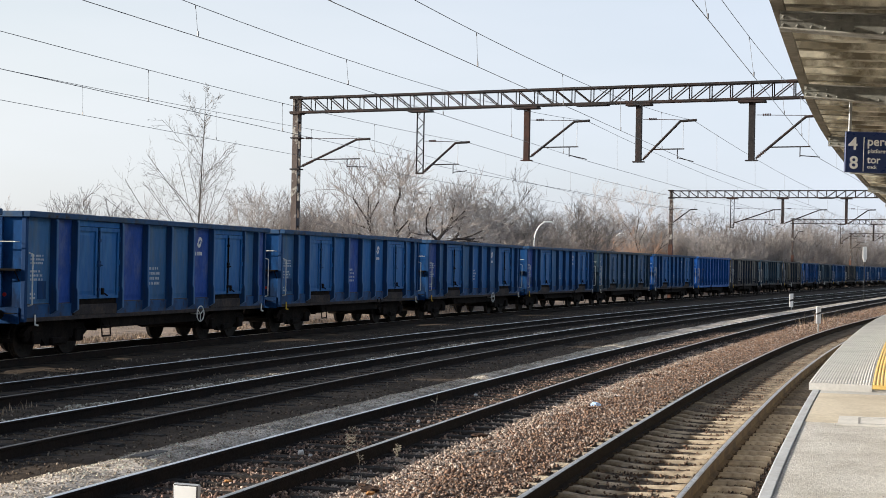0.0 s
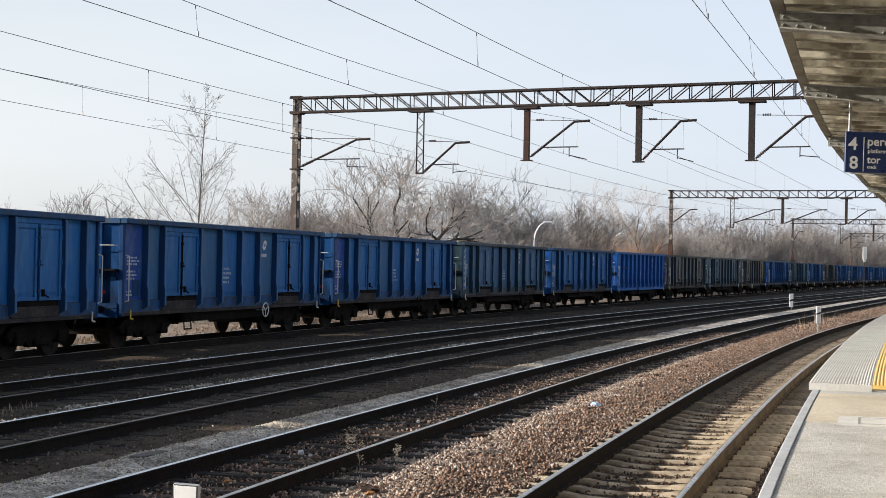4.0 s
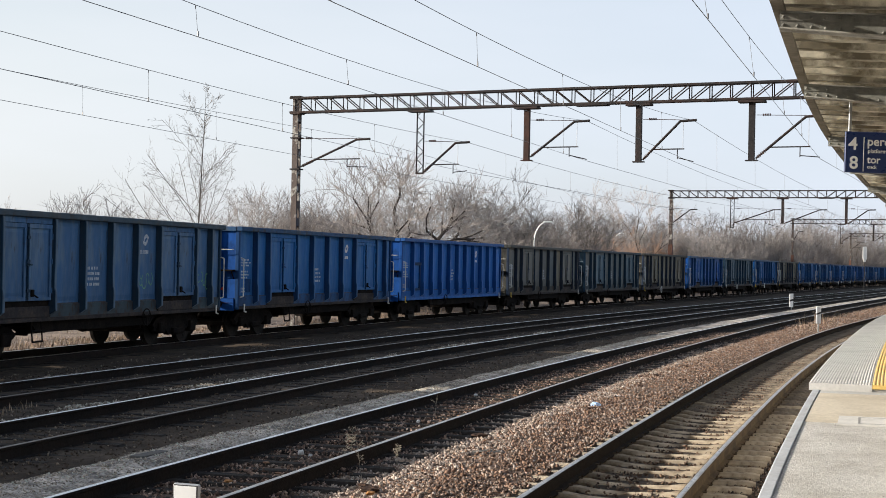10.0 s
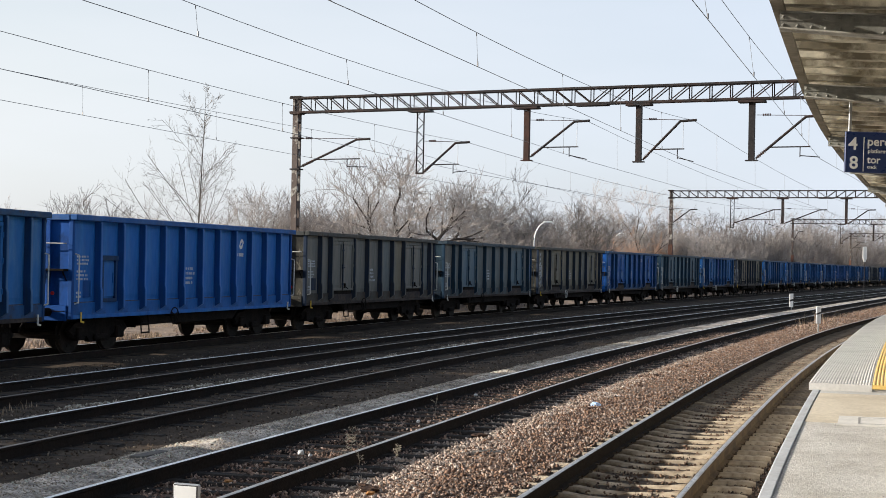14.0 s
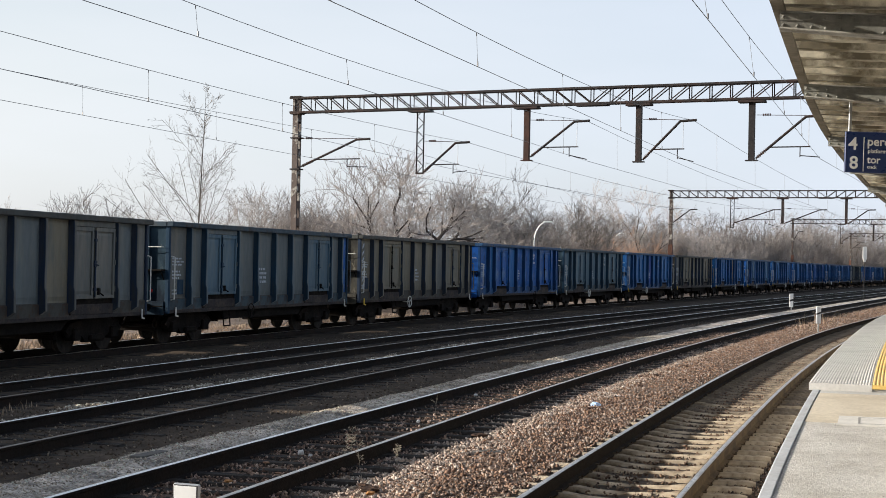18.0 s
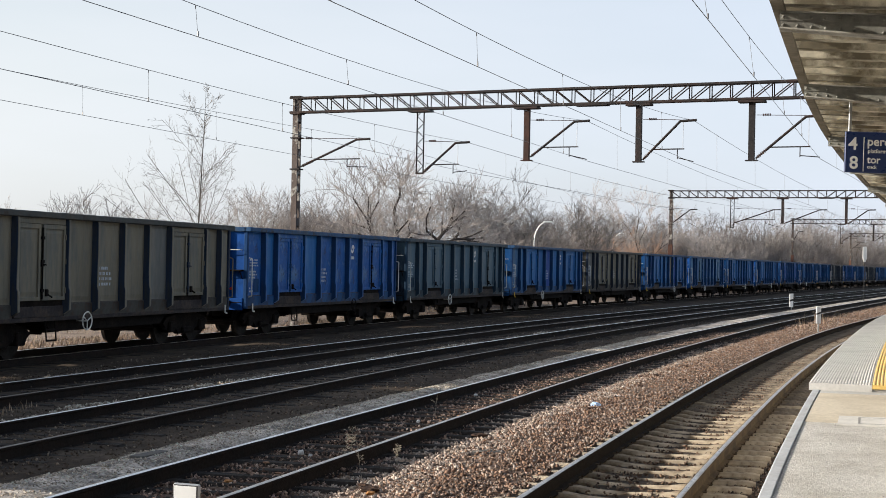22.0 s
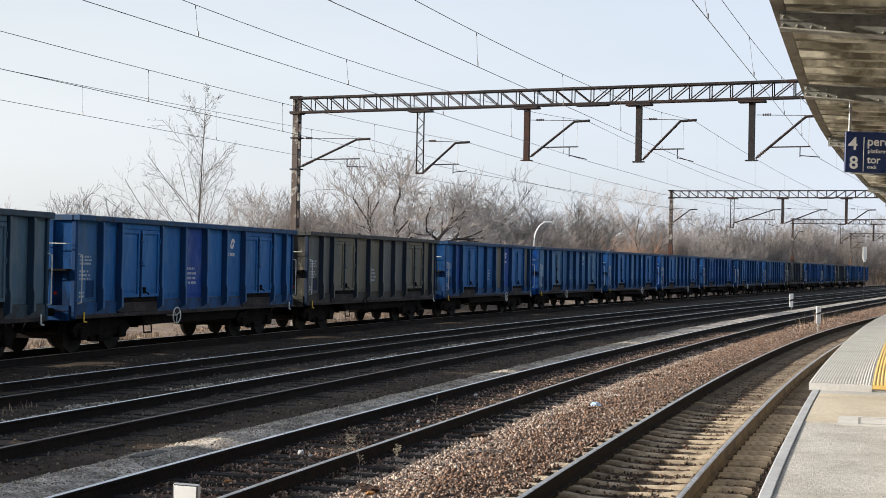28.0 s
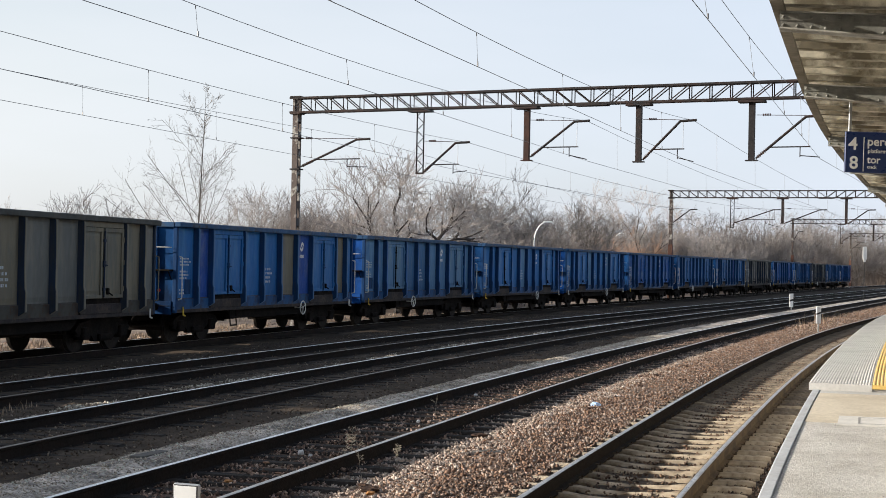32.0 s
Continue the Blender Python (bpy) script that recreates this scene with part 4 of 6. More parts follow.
PAINT = {
    "blue": wagon_paint("worn mid-blue wagon paint", (0.013, 0.106, 0.302), (0.036, 0.138, 0.31), (0.022, 0.020, 0.022), (0.63, 0.75)),
    "fresh": wagon_paint("fresh bright blue wagon paint", (0.010, 0.105, 0.355), (0.020, 0.128, 0.365), (0.07, 0.10, 0.15), (0.72, 0.82)),
    "patchy": wagon_paint("scratched patchy blue wagon paint", (0.012, 0.088, 0.30), (0.065, 0.155, 0.32), (0.03, 0.045, 0.09), (0.58, 0.66), mixr=(0.52, 0.60), msc=2.4, streak=0.7),
    "faded": wagon_paint("faded slate-blue wagon paint", (0.040, 0.108, 0.225), (0.085, 0.145, 0.225), (0.030, 0.024, 0.026), (0.56, 0.66)),
    "grey": wagon_paint("grey-blue weathered wagon paint", (0.104, 0.124, 0.130), (0.130, 0.140, 0.132), (0.06, 0.035, 0.024), (0.63, 0.72)),
    "dark": wagon_paint("dark sooty olive-grey wagon paint", (0.112, 0.118, 0.112), (0.145, 0.140, 0.122), (0.12, 0.070, 0.045), (0.61, 0.70)),
    "olive": wagon_paint("dirty brown-olive wagon paint", (0.155, 0.140, 0.104), (0.112, 0.114, 0.098), (0.17, 0.085, 0.035), (0.63, 0.73)),
}
# Rib webs: darker old paint and grime, with their side's shade put in too
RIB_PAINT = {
    "blue": wagon_paint("grimy, shaded dark blue rib paint", (0.010, 0.044, 0.128), (0.018, 0.042, 0.090), (0.015, 0.012, 0.011), (0.6, 0.72), spec=0.10),
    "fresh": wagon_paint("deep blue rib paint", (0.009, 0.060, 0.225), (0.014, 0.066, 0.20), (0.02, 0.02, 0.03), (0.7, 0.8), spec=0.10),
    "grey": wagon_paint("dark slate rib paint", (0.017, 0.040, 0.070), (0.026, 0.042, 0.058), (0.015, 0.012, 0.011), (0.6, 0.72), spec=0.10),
    "dark": wagon_paint("sooty, shaded rib paint", (0.022, 0.034, 0.058), (0.036, 0.040, 0.046), (0.012, 0.010, 0.009), (0.6, 0.72), spec=0.10),
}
BAND_PAINT = {
    "blue": wagon_paint("grimy blue paint with rust and soot", (0.014, 0.075, 0.20), (0.018, 0.022, 0.034), (0.040, 0.024, 0.018), (0.52, 0.62), mixr=(0.36, 0.72), msc=2.0, streak=0.6),
    "fresh": wagon_paint("bright blue paint with soot specks", (0.010, 0.095, 0.32), (0.014, 0.05, 0.15), (0.03, 0.02, 0.02), (0.62, 0.72), mixr=(0.48, 0.62), msc=2.0, streak=0.6),
    "grey": wagon_paint("grimy slate paint with rust", (0.040, 0.066, 0.082), (0.022, 0.022, 0.024), (0.045, 0.027, 0.02), (0.5, 0.6), mixr=(0.36, 0.72), msc=2.0, streak=0.6),
    "dark": wagon_paint("grimy dark paint with rust", (0.050, 0.050, 0.044), (0.022, 0.020, 0.019), (0.050, 0.030, 0.02), (0.5, 0.6), mixr=(0.36, 0.72), msc=2.0, streak=0.6),
}
# Outer flanges paler than the panels: wear, and sky light put in the colour
LIT_EDGE_PAINT = {
    "blue": wagon_paint("rubbed, skylit blue rib flange paint", (0.045, 0.130, 0.27), (0.085, 0.155, 0.26), (0.05, 0.04, 0.04), (0.6, 0.7)),
    "fresh": wagon_paint("skylit bright blue rib flange paint", (0.030, 0.135, 0.40), (0.06, 0.16, 0.40), (0.06, 0.06, 0.08), (0.7, 0.8)),
    "patchy": wagon_paint("scratched, skylit blue rib flange paint", (0.035, 0.125, 0.34), (0.13, 0.20, 0.33), (0.05, 0.03, 0.022), (0.6, 0.7)),
    "faded": wagon_paint("chalky, skylit slate rib flange paint", (0.080, 0.135, 0.20), (0.12, 0.16, 0.20), (0.05, 0.03, 0.022), (0.58, 0.68)),
    "grey": wagon_paint("chalky, skylit grey rib flange paint", (0.095, 0.13, 0.15), (0.13, 0.145, 0.145), (0.06, 0.035, 0.024), (0.6, 0.7)),
    "dark": wagon_paint("dusty, skylit grey rib flange paint", (0.095, 0.10, 0.095), (0.13, 0.125, 0.11), (0.05, 0.035, 0.025), (0.6, 0.7)),
    "olive": wagon_paint("dusty, skylit olive rib flange paint", (0.16, 0.15, 0.115), (0.12, 0.12, 0.105), (0.15, 0.08, 0.04), (0.6, 0.7)),
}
PAINT["ultra"] = wagon_paint("scuffed ultramarine wagon paint", (0.014, 0.060, 0.265), (0.060, 0.100, 0.26), (0.02, 0.03, 0.07), (0.64, 0.74), mixr=(0.50, 0.62), msc=2.2, streak=0.5)
PAINT["dusty"] = wagon_paint("dusty grey-blue wagon paint", (0.032, 0.112, 0.245), (0.060, 0.120, 0.20), (0.030, 0.030, 0.035), (0.60, 0.72))
PAINT["bleached"] = wagon_paint("bleached pale blue wagon paint", (0.090, 0.20, 0.34), (0.05, 0.15, 0.30), (0.14, 0.20, 0.22), (0.58, 0.70))
# top rails and end walls carry coal dust over the paint
TOP_PAINT = {
    "blue": wagon_paint("coal-dusted blue top rail paint", (0.016, 0.062, 0.145), (0.034, 0.060, 0.095), (0.03, 0.024, 0.022), (0.56, 0.68), streak=1.0),
    "fresh": wagon_paint("bright blue top rail paint", (0.012, 0.078, 0.25), (0.03, 0.085, 0.22), (0.03, 0.03, 0.04), (0.64, 0.76), streak=1.0),
    "grey": wagon_paint("coal-dusted slate top rail paint", (0.034, 0.058, 0.080), (0.045, 0.055, 0.062), (0.04, 0.028, 0.022), (0.56, 0.68), streak=1.0),
    "dark": wagon_paint("coal-dusted grey top rail paint", (0.048, 0.052, 0.050), (0.060, 0.056, 0.048), (0.04, 0.028, 0.020), (0.56, 0.68), streak=1.0),
}
END_PAINT = {
    "blue": wagon_paint("streaked blue end wall paint", (0.010, 0.062, 0.19), (0.008, 0.026, 0.072), (0.09, 0.16, 0.25), (0.67, 0.77), mixr=(0.44, 0.62), msc=1.4, streak=0.5, spec=0.05),
    "fresh": wagon_paint("bright blue end wall paint with dark smears", (0.007, 0.066, 0.27), (0.006, 0.034, 0.12), (0.11, 0.22, 0.38), (0.68, 0.78), mixr=(0.48, 0.64), msc=1.6, streak=0.6, spec=0.10),
    "grey": wagon_paint("streaked slate end wall paint", (0.027, 0.050, 0.070), (0.012, 0.019, 0.030), (0.20, 0.20, 0.17), (0.62, 0.72), mixr=(0.44, 0.62), msc=1.4, streak=0.5, spec=0.05),
    "dark": wagon_paint("streaked pale grey end wall paint", (0.072, 0.070, 0.060), (0.027, 0.026, 0.025), (0.22, 0.20, 0.155), (0.58, 0.66), mixr=(0.44, 0.62), msc=1.6, streak=0.5, spec=0.05),
}
PAINT["slate"] = wagon_paint("dull slate-blue door paint", (0.064, 0.116, 0.160), (0.098, 0.138, 0.160), (0.04, 0.03, 0.026), (0.62, 0.72))
PAINT["chalky"] = wagon_paint("chalky pale blue wagon paint", (0.055, 0.150, 0.285), (0.10, 0.185, 0.27), (0.03, 0.03, 0.035), (0.60, 0.72))
PAINT["bright"] = wagon_paint("bright worn blue wagon paint", (0.020, 0.135, 0.36), (0.07, 0.18, 0.36), (0.03, 0.035, 0.05), (0.62, 0.74))
VARIANTS = {"chalky": ("dusty", "bleached"), "bright": ("bleached", "blue"), "blue": ("dusty", "ultra", "blue"), "patchy": ("ultra", "blue"), "faded": ("dusty", "faded"), "grey": ("dark", "grey"), "dark": ("grey", "olive"), "olive": ("dark", "dark")}
RIB_STYLE = {"blue": "blue", "fresh": "fresh", "patchy": "blue", "faded": "grey", "grey": "grey", "slate": "grey", "chalky": "blue", "bright": "blue", "dark": "dark", "olive": "dark"}
M["soot"] = material("sooty brown underframe steel, also door-gap shade", (0.007, 0.006, 0.0055), 0.9, metal=0.0, spec=0.1, second=(0.016, 0.012, 0.010), mix_scale=2, scale=12, bump=0.2)
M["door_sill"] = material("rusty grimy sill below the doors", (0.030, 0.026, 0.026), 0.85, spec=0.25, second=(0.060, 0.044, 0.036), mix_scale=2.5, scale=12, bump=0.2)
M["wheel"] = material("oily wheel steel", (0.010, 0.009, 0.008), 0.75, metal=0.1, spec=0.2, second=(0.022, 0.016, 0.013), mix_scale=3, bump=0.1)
M["hand_white"] = material("dirty white handrail paint", (0.60, 0.59, 0.55), 0.6, var=0.15, scale=12, bump=0.05)
M["stencil"] = material("faded white stencil paint", (0.36, 0.40, 0.44), 0.75, var=0.45, scale=14, bump=0.05)
M["tail_red"] = material("red reflector", (0.55, 0.03, 0.025), 0.4, var=0.1, bump=0.0)
M["hook_yellow"] = material("yellow lever paint", (0.62, 0.42, 0.04), 0.6, var=0.2, scale=12, bump=0.05)
M["scrawl"] = material("faded green spray paint", (0.10, 0.26, 0.13), 0.7, var=0.3, scale=6, bump=0.0)
M["coal"] = material("bare dirty wagon floor", (0.05, 0.045, 0.04), 0.9, var=0.3, bump=0.3)

WAG_RIBS = [x - 6.4 for x in (0.0, 1.05, 1.93, 3.98, 5.27, 6.55, 7.80, 9.03, 11.09, 12.05, 12.8)]
WAG_DOORS = [(1.93 - 6.4, 3.98 - 6.4), (9.03 - 6.4, 11.09 - 6.4)]
HATCH_RIBS = [-6.4 + 12.8 * i / 12 for i in range(13)]
MESHES = {}


def shared(name, build):
    """One mesh for all parts that are alike."""
    if name not in MESHES:
        bm = bmesh.new()
        build(bm)
        me = bpy.data.meshes.new(name)
        bm.to_mesh(me)
        bm.free()
        MESHES[name] = me
    return MESHES[name]


def wpart(name, key, build, mat, parent, m=None, label=""):
    """A part on a shared mesh that takes its own paint."""
    me = shared(key, build)
    if not me.materials:
        me.materials.append(None)
    ob = new(name, me)
    ob.material_slots[0].link = "OBJECT"
    ob.material_slots[0].material = mat
    ob.parent = parent
    if m is not None:
        ob.matrix_basis = m
    if label:
        ob["label"] = label
    return ob


Z0, Z1 = 0.93, 3.30
TURN = Matrix.Rotation(math.pi, 4, "Z")


def panel_builder(w):
    def f(bm):
        box(bm, 0.0, w, -1.415, -1.395, 1.20, 3.16)
        # shallow bulge of the pressed sheet
        vs = [bm.verts.new(p) for p in ((0.08, -1.416, 1.30), (w - 0.08, -1.416, 1.30), (w - 0.08, -1.416, 3.08), (0.08, -1.416, 3.08), (0.16, -1.436, 1.40), (w - 0.16, -1.436, 1.40), (w - 0.16, -1.436, 2.98), (0.16, -1.436, 2.98))]
        for q in ((4, 5, 6, 7), (0, 1, 5, 4), (1, 2, 6, 5), (2, 3, 7, 6), (3, 0, 4, 7)):
            bm.faces.new([vs[i] for i in q])
    return f


def band_builder(w):
    # pressed bottom band, a little proud
    return lambda bm: box(bm, 0.0, w, -1.455, -1.40, Z0 + 0.02, 1.24, 0.004)


RIB_ST = ((Z0 + 0.08, -1.46), (1.10, -1.595), (1.52, -1.595), (1.62, -1.572), (3.10, -1.568), (3.165, -1.55))


def loft(bm, rows):
    V = [[bm.verts.new(p) for p in r] for r in rows]
    for a, b in zip(V, V[1:]):
        for i in range(len(a)):
            j = (i + 1) % len(a)
            bm.faces.new((a[i], a[j], b[j], b[i]))
    bm.faces.new(V[0][::-1])
    bm.faces.new(V[-1])


def rib_bend(v):
    """Uprights bent by years of loading: (height, out, sideways)."""
    st = list(RIB_ST[:4]) + [(2.05, -1.571), (2.5, -1.570)] + list(RIB_ST[4:])
    kx = ((0,) * 8, (0, 0, 0.0, 0.006, 0.020, 0.012, 0, 0), (0, 0, -0.012, -0.022, -0.008, 0.004, 0, 0), (0, 0.006, 0.016, 0.012, -0.012, -0.006, 0, 0))[v]
    return [(z, y, k) for (z, y), k in zip(st, kx)]


def rib_builder(v):
    # web of the upright, deeper at the foot
    return lambda bm: loft(bm, [[(-0.040, -1.40, z), (-0.030 + k, y, z), (0.030 + k, y, z), (0.040, -1.40, z)] for z, y, k in rib_bend(v)])


def rib_edge_builder(v):
    # narrow outer flange of the upright
    return lambda bm: loft(bm, [[(-0.016 + k, y + 0.004, z), (-0.016 + k, y - 0.012, z), (0.052 + k, y - 0.012, z), (0.052 + k, y + 0.004, z)] for z, y, k in rib_bend(v)])


def hatch_frame_builder(bm):
    for a, b, c, d in ((-0.06, 0.74, 2.24, 2.36), (0.0, 0.72, 1.24, 1.33), (0.0, 0.09, 1.33, 2.24), (0.63, 0.72, 1.33, 2.24)):
        box(bm, a, b, -1.535 if c > 2 else -1.51, -1.437, c, d, 0.008)


def hatch_door_builder(bm):
    box(bm, 0.085, 0.635, -1.462, -1.437, 1.365, 2.275, 0.006)
    bar(bm, (0.56, -1.475, 1.7), (0.56, -1.475, 1.95), 0.018, 6)


def stripes_builder(bm):
    # slanting white warning strokes down the corner post
    for i in range(7):
        z = 1.35 + i * 0.24
        vs = [bm.verts.new((x, -1.553, z + dz)) for x, dz in ((-6.43, 0.0), (-6.27, 0.13), (-6.27, 0.24), (-6.43, 0.11))]
        bm.faces.new(vs)


def scrawl_builder(seed):
    def f(bm):
        # looping sprayed strokes, worn away in places
        rd = random.Random(seed)
        for j in range(5):
            cx, cz, r = 0.12 + j * 0.17, rd.uniform(-0.08, 0.08), rd.uniform(0.08, 0.20)
            a0 = rd.uniform(0, 6.28)
            prev = None
            for i in range(11):
                a = a0 + i * 0.42
                ps = [bm.verts.new((cx + (r + q) * math.cos(a) * 0.7, -1.4385, cz + (r + q) * math.sin(a) * 1.2)) for q in (-0.014, 0.014)]
                if prev:
                    bm.faces.new((prev[0], prev[1], ps[1], ps[0]))
                prev = ps
    return f


def leaf_builder(w):
    def f(bm):
        box(bm, 0.0, w, -1.475, -1.445, 1.33, 3.02)
        for a, b, c, d in ((0.0, w, 2.92, 3.02), (0.0, w, 1.33, 1.41), (0.0, 0.085, 1.41, 2.92), (w - 0.085, w, 1.41, 2.92)):
            box(bm, a, b, -1.515, -1.475, c, d, 0.008)
        vs = [bm.verts.new(p) for p in ((0.11, -1.476, 1.45), (w - 0.11, -1.476, 1.45), (w - 0.11, -1.476, 2.88), (0.11, -1.476, 2.88), (0.16, -1.490, 1.52), (w - 0.16, -1.490, 1.52), (w - 0.16, -1.490, 2.82), (0.16, -1.490, 2.82))]
        for q in ((4, 5, 6, 7), (0, 1, 5, 4), (1, 2, 6, 5), (2, 3, 7, 6), (3, 0, 4, 7)):
            bm.faces.new([vs[i] for i in q])
    return f


def latch_builder(bm):
    bar(bm, (0, -1.53, 1.36), (0, -1.53, 2.95), 0.022, 6)
    for z in (1.55, 2.12, 2.20, 2.72):
        box(bm, -0.06, 0.06, -1.55, -1.50, z - 0.035, z + 0.035, 0.008)
    bar(bm, (-0.10, -1.56, 2.16), (0.10, -1.56, 2.12), 0.016, 6)


def hinge_builder(bm):
    bar(bm, (0, -1.525, -0.06), (0, -1.525, 0.06), 0.022, 6)


def grip_builder(bm):
    # bent hand rail at the wagon's corner
    for p, q in (((0, -1.60, 1.25), (0, -1.60, 2.35)), ((0, -1.60, 2.35), (0, -1.50, 2.38)), ((0, -1.60, 1.25), (0, -1.50, 1.22))):
        bar(bm, p, q, 0.017, 6)


def swirl_builder(bm):
    # two curved white strokes
    for sg in (1, -1):
        prev = None
        for i in range(9):
            a = math.pi * (0.15 + 0.95 * i / 8)
            r = 0.17
            wd = 0.055 * math.sin(math.pi * (i + 0.6) / 9)
            cx, cz = 0.04 * sg, 0.05 * sg
            pts = [bm.verts.new((sg * (r + s_ * wd) * math.cos(a) * 0.75 + cx, -1.4385, sg * (r + s_ * wd) * math.sin(a) * 0.9 - cz)) for s_ in (1, -1)]
            if prev:
                bm.faces.new((prev[0], prev[1], pts[1], pts[0]))
            prev = pts


def bars_builder(seed, rows, w, h):
    def f(bm):
        rd = random.Random(seed)
        for i in range(rows):
            x = 0.0
            while x < w * rd.uniform(0.6, 1.0):
                l = rd.uniform(0.03, 0.07)
                box(bm, x, x + l, -1.4395, -1.4365, -i * h * 1.5, -i * h * 1.5 + h * 0.8)
                x += l + rd.choice((0.018, 0.018, 0.06))
    return f


def frame_builder(bm):
    for sy in (-1.22, 1.22):
        box(bm, -6.35, 6.35, sy - 0.06, sy + 0.06, 0.88, 1.20)
        # deep sole bar between the bogies, tapered at its ends
        pr = [(-3.0, 0.88), (-2.6, 0.60), (2.6, 0.60), (3.0, 0.88)]
        a = [bm.verts.new((x, sy - 0.05, z)) for x, z in pr]
        b = [bm.verts.new((x, sy + 0.05, z)) for x, z in pr]
        bm.faces.new(a)
        bm.faces.new(b[::-1])
        for i in range(4):
            j = (i + 1) % 4
            bm.faces.new((a[j], a[i], b[i], b[j]))
    for sy in (-0.25, 0.25):
        box(bm, -6.35, 6.35, sy - 0.06, sy + 0.06, 0.62, 1.20)
    for x in (-6.3, -4.5, -2.2, 0, 2.2, 4.5, 6.3):
        box(bm, x - 0.10, x + 0.10, -1.4, 1.4, 0.9, 1.19)


def floor_builder(bm):
    box(bm, -6.38, 6.38, -1.42, 1.42, 1.20, 1.26)


def gear_builder(bm):
    # brake cylinder, tank, rods and levers
    bar(bm, (-1.3, 0.1, 0.72), (-0.3, 0.1, 0.72), 0.20, 12)
    bar(bm, (0.5, -0.55, 0.70), (1.7, -0.55, 0.70), 0.23, 12)
    bar(bm, (-3.6, 0.2, 0.62), (3.6, 0.2, 0.62), 0.03, 6)
    bar(bm, (-3.0, -0.7, 0.74), (3.0, -0.7, 0.74), 0.025, 6)
    box(bm, -2.3, -1.7, -0.9, -0.5, 0.55, 0.95)
    box(bm, 1.9, 2.2, -1.1, -0.8, 0.60, 0.95)
    for x in (-2.6, 2.6):
        bar(bm, (x, -1.0, 0.55), (x, 1.0, 0.55), 0.03, 6)


def bogie_builder(bm):
    # side frames, springs, axle boxes, cross beam
    for sy in (-1.0, 1.0):
        y0, y1 = sy - 0.07, sy + 0.07
        pr = [(-1.35, 0.56), (-1.15, 0.72), (-0.45, 0.84), (0.45, 0.84), (1.15, 0.72), (1.35, 0.56), (1.2, 0.46), (0.62, 0.44), (0.42, 0.26), (-0.42, 0.26), (-0.62, 0.44), (-1.2, 0.46)]
        a = [bm.verts.new((x, y0, z)) for x, z in pr]
        b = [bm.verts.new((x, y1, z)) for x, z in pr]
        bm.faces.new(a)
        bm.faces.new(b[::-1])
        for i in range(len(pr)):
            j = (i + 1) % len(pr)
            bm.faces.new((a[j], a[i], b[i], b[j]))
        for x in (-0.9, 0.9):
            box(bm, x - 0.17, x + 0.17, sy - 0.15, sy + 0.15, 0.32, 0.62, 0.03)
            for dx in (-0.26, 0.26):
                bar(bm, (x + dx, sy, 0.40), (x + dx, sy, 0.66), 0.075, 8)
        box(bm, -0.30, 0.30, sy - 0.16, sy + 0.16, 0.30, 0.44, 0.03)
    box(bm, -0.22, 0.22, -1.0, 1.0, 0.46, 0.80, 0.03)
    box(bm, -0.45, 0.45, -0.4, 0.4, 0.78, 0.92, 0.02)
    for x in (-1.45, 1.45, -0.36, 0.36):
        box(bm, x - 0.05, x + 0.05, -0.85, 0.85, 0.36, 0.46)


def axle_builder(bm):
    bar(bm, (0, -1.08, 0), (0, 1.08, 0), 0.08, 10)
    for sy in (-0.75, 0.75):
        bar(bm, (0, sy - 0.055, 0), (0, sy + 0.055, 0), 0.44, 24)
        bar(bm, (0, sy - 0.10, 0), (0, sy + 0.10, 0), 0.13, 12)
        s2 = 0.045 if sy < 0 else -0.045
        bar(bm, (0, sy + s2 - 0.015, 0), (0, sy + s2 + 0.015, 0), 0.475, 24)
        for i in range(3):
            a = i * 2.094
            bar(bm, (0.27 * math.cos(a), sy - 0.062, 0.27 * math.sin(a)), (0.27 * math.cos(a), sy + 0.062, 0.27 * math.sin(a)), 0.05, 8)


def buffer_builder(bm):
    bar(bm, (0, 0, 0), (0.30, 0, 0), 0.10, 12)
    bar(bm, (0.28, 0, 0), (0.56, 0, 0), 0.075, 12)
    bar(bm, (0.56, 0, 0), (0.60, 0, 0), 0.225, 16)


def coupling_builder(bm):
    box(bm, 0.0, 0.32, -0.06, 0.06, -0.07, 0.07, 0.02)
    bar(bm, (0.30, 0.05, 0.0), (0.42, 0.05, -0.30), 0.025, 6)
    bar(bm, (0.30, -0.05, 0.0), (0.42, -0.05, -0.30), 0.025, 6)
    bar(bm, (0.42, -0.08, -0.30), (0.42, 0.08, -0.30), 0.03, 6)


def hose_builder(bm):
    pts = [(0.05 + 0.45 * math.sin(math.pi * i / 8 * 0.8), 0.02 * i, -0.10 - 0.32 * math.sin(math.pi * i / 8)) for i in range(9)]
    V, F = pipe(pts, 0.022, 6)
    vs = [bm.verts.new(v) for v in V]
    for f in F:
        bm.faces.new([vs[i] for i in f])


def lever_builder(bm):
    box(bm, -0.05, 0.05, -1.56, -1.50, 0.0, 0.16, 0.015)
    bar(bm, (0.0, -1.55, 0.05), (0.16, -1.57, -0.02), 0.02, 6)


def end_builder(bm):
    box(bm, -6.40, -6.36, -1.42, 1.42, 0.95, 3.2)


def end_post_builder(bm):
    box(bm, -6.47, -6.402, -0.05, 0.05, 1.19, 3.16, 0.01)


def end_beam_builder(bm):
    box(bm, -6.45, -6.402, -1.34, 1.34, 0.82, 1.18, 0.01)


def corner_builder(bm):
    box(bm, -6.43, -6.33, -1.475, -1.36, 0.86, 3.2, 0.012)


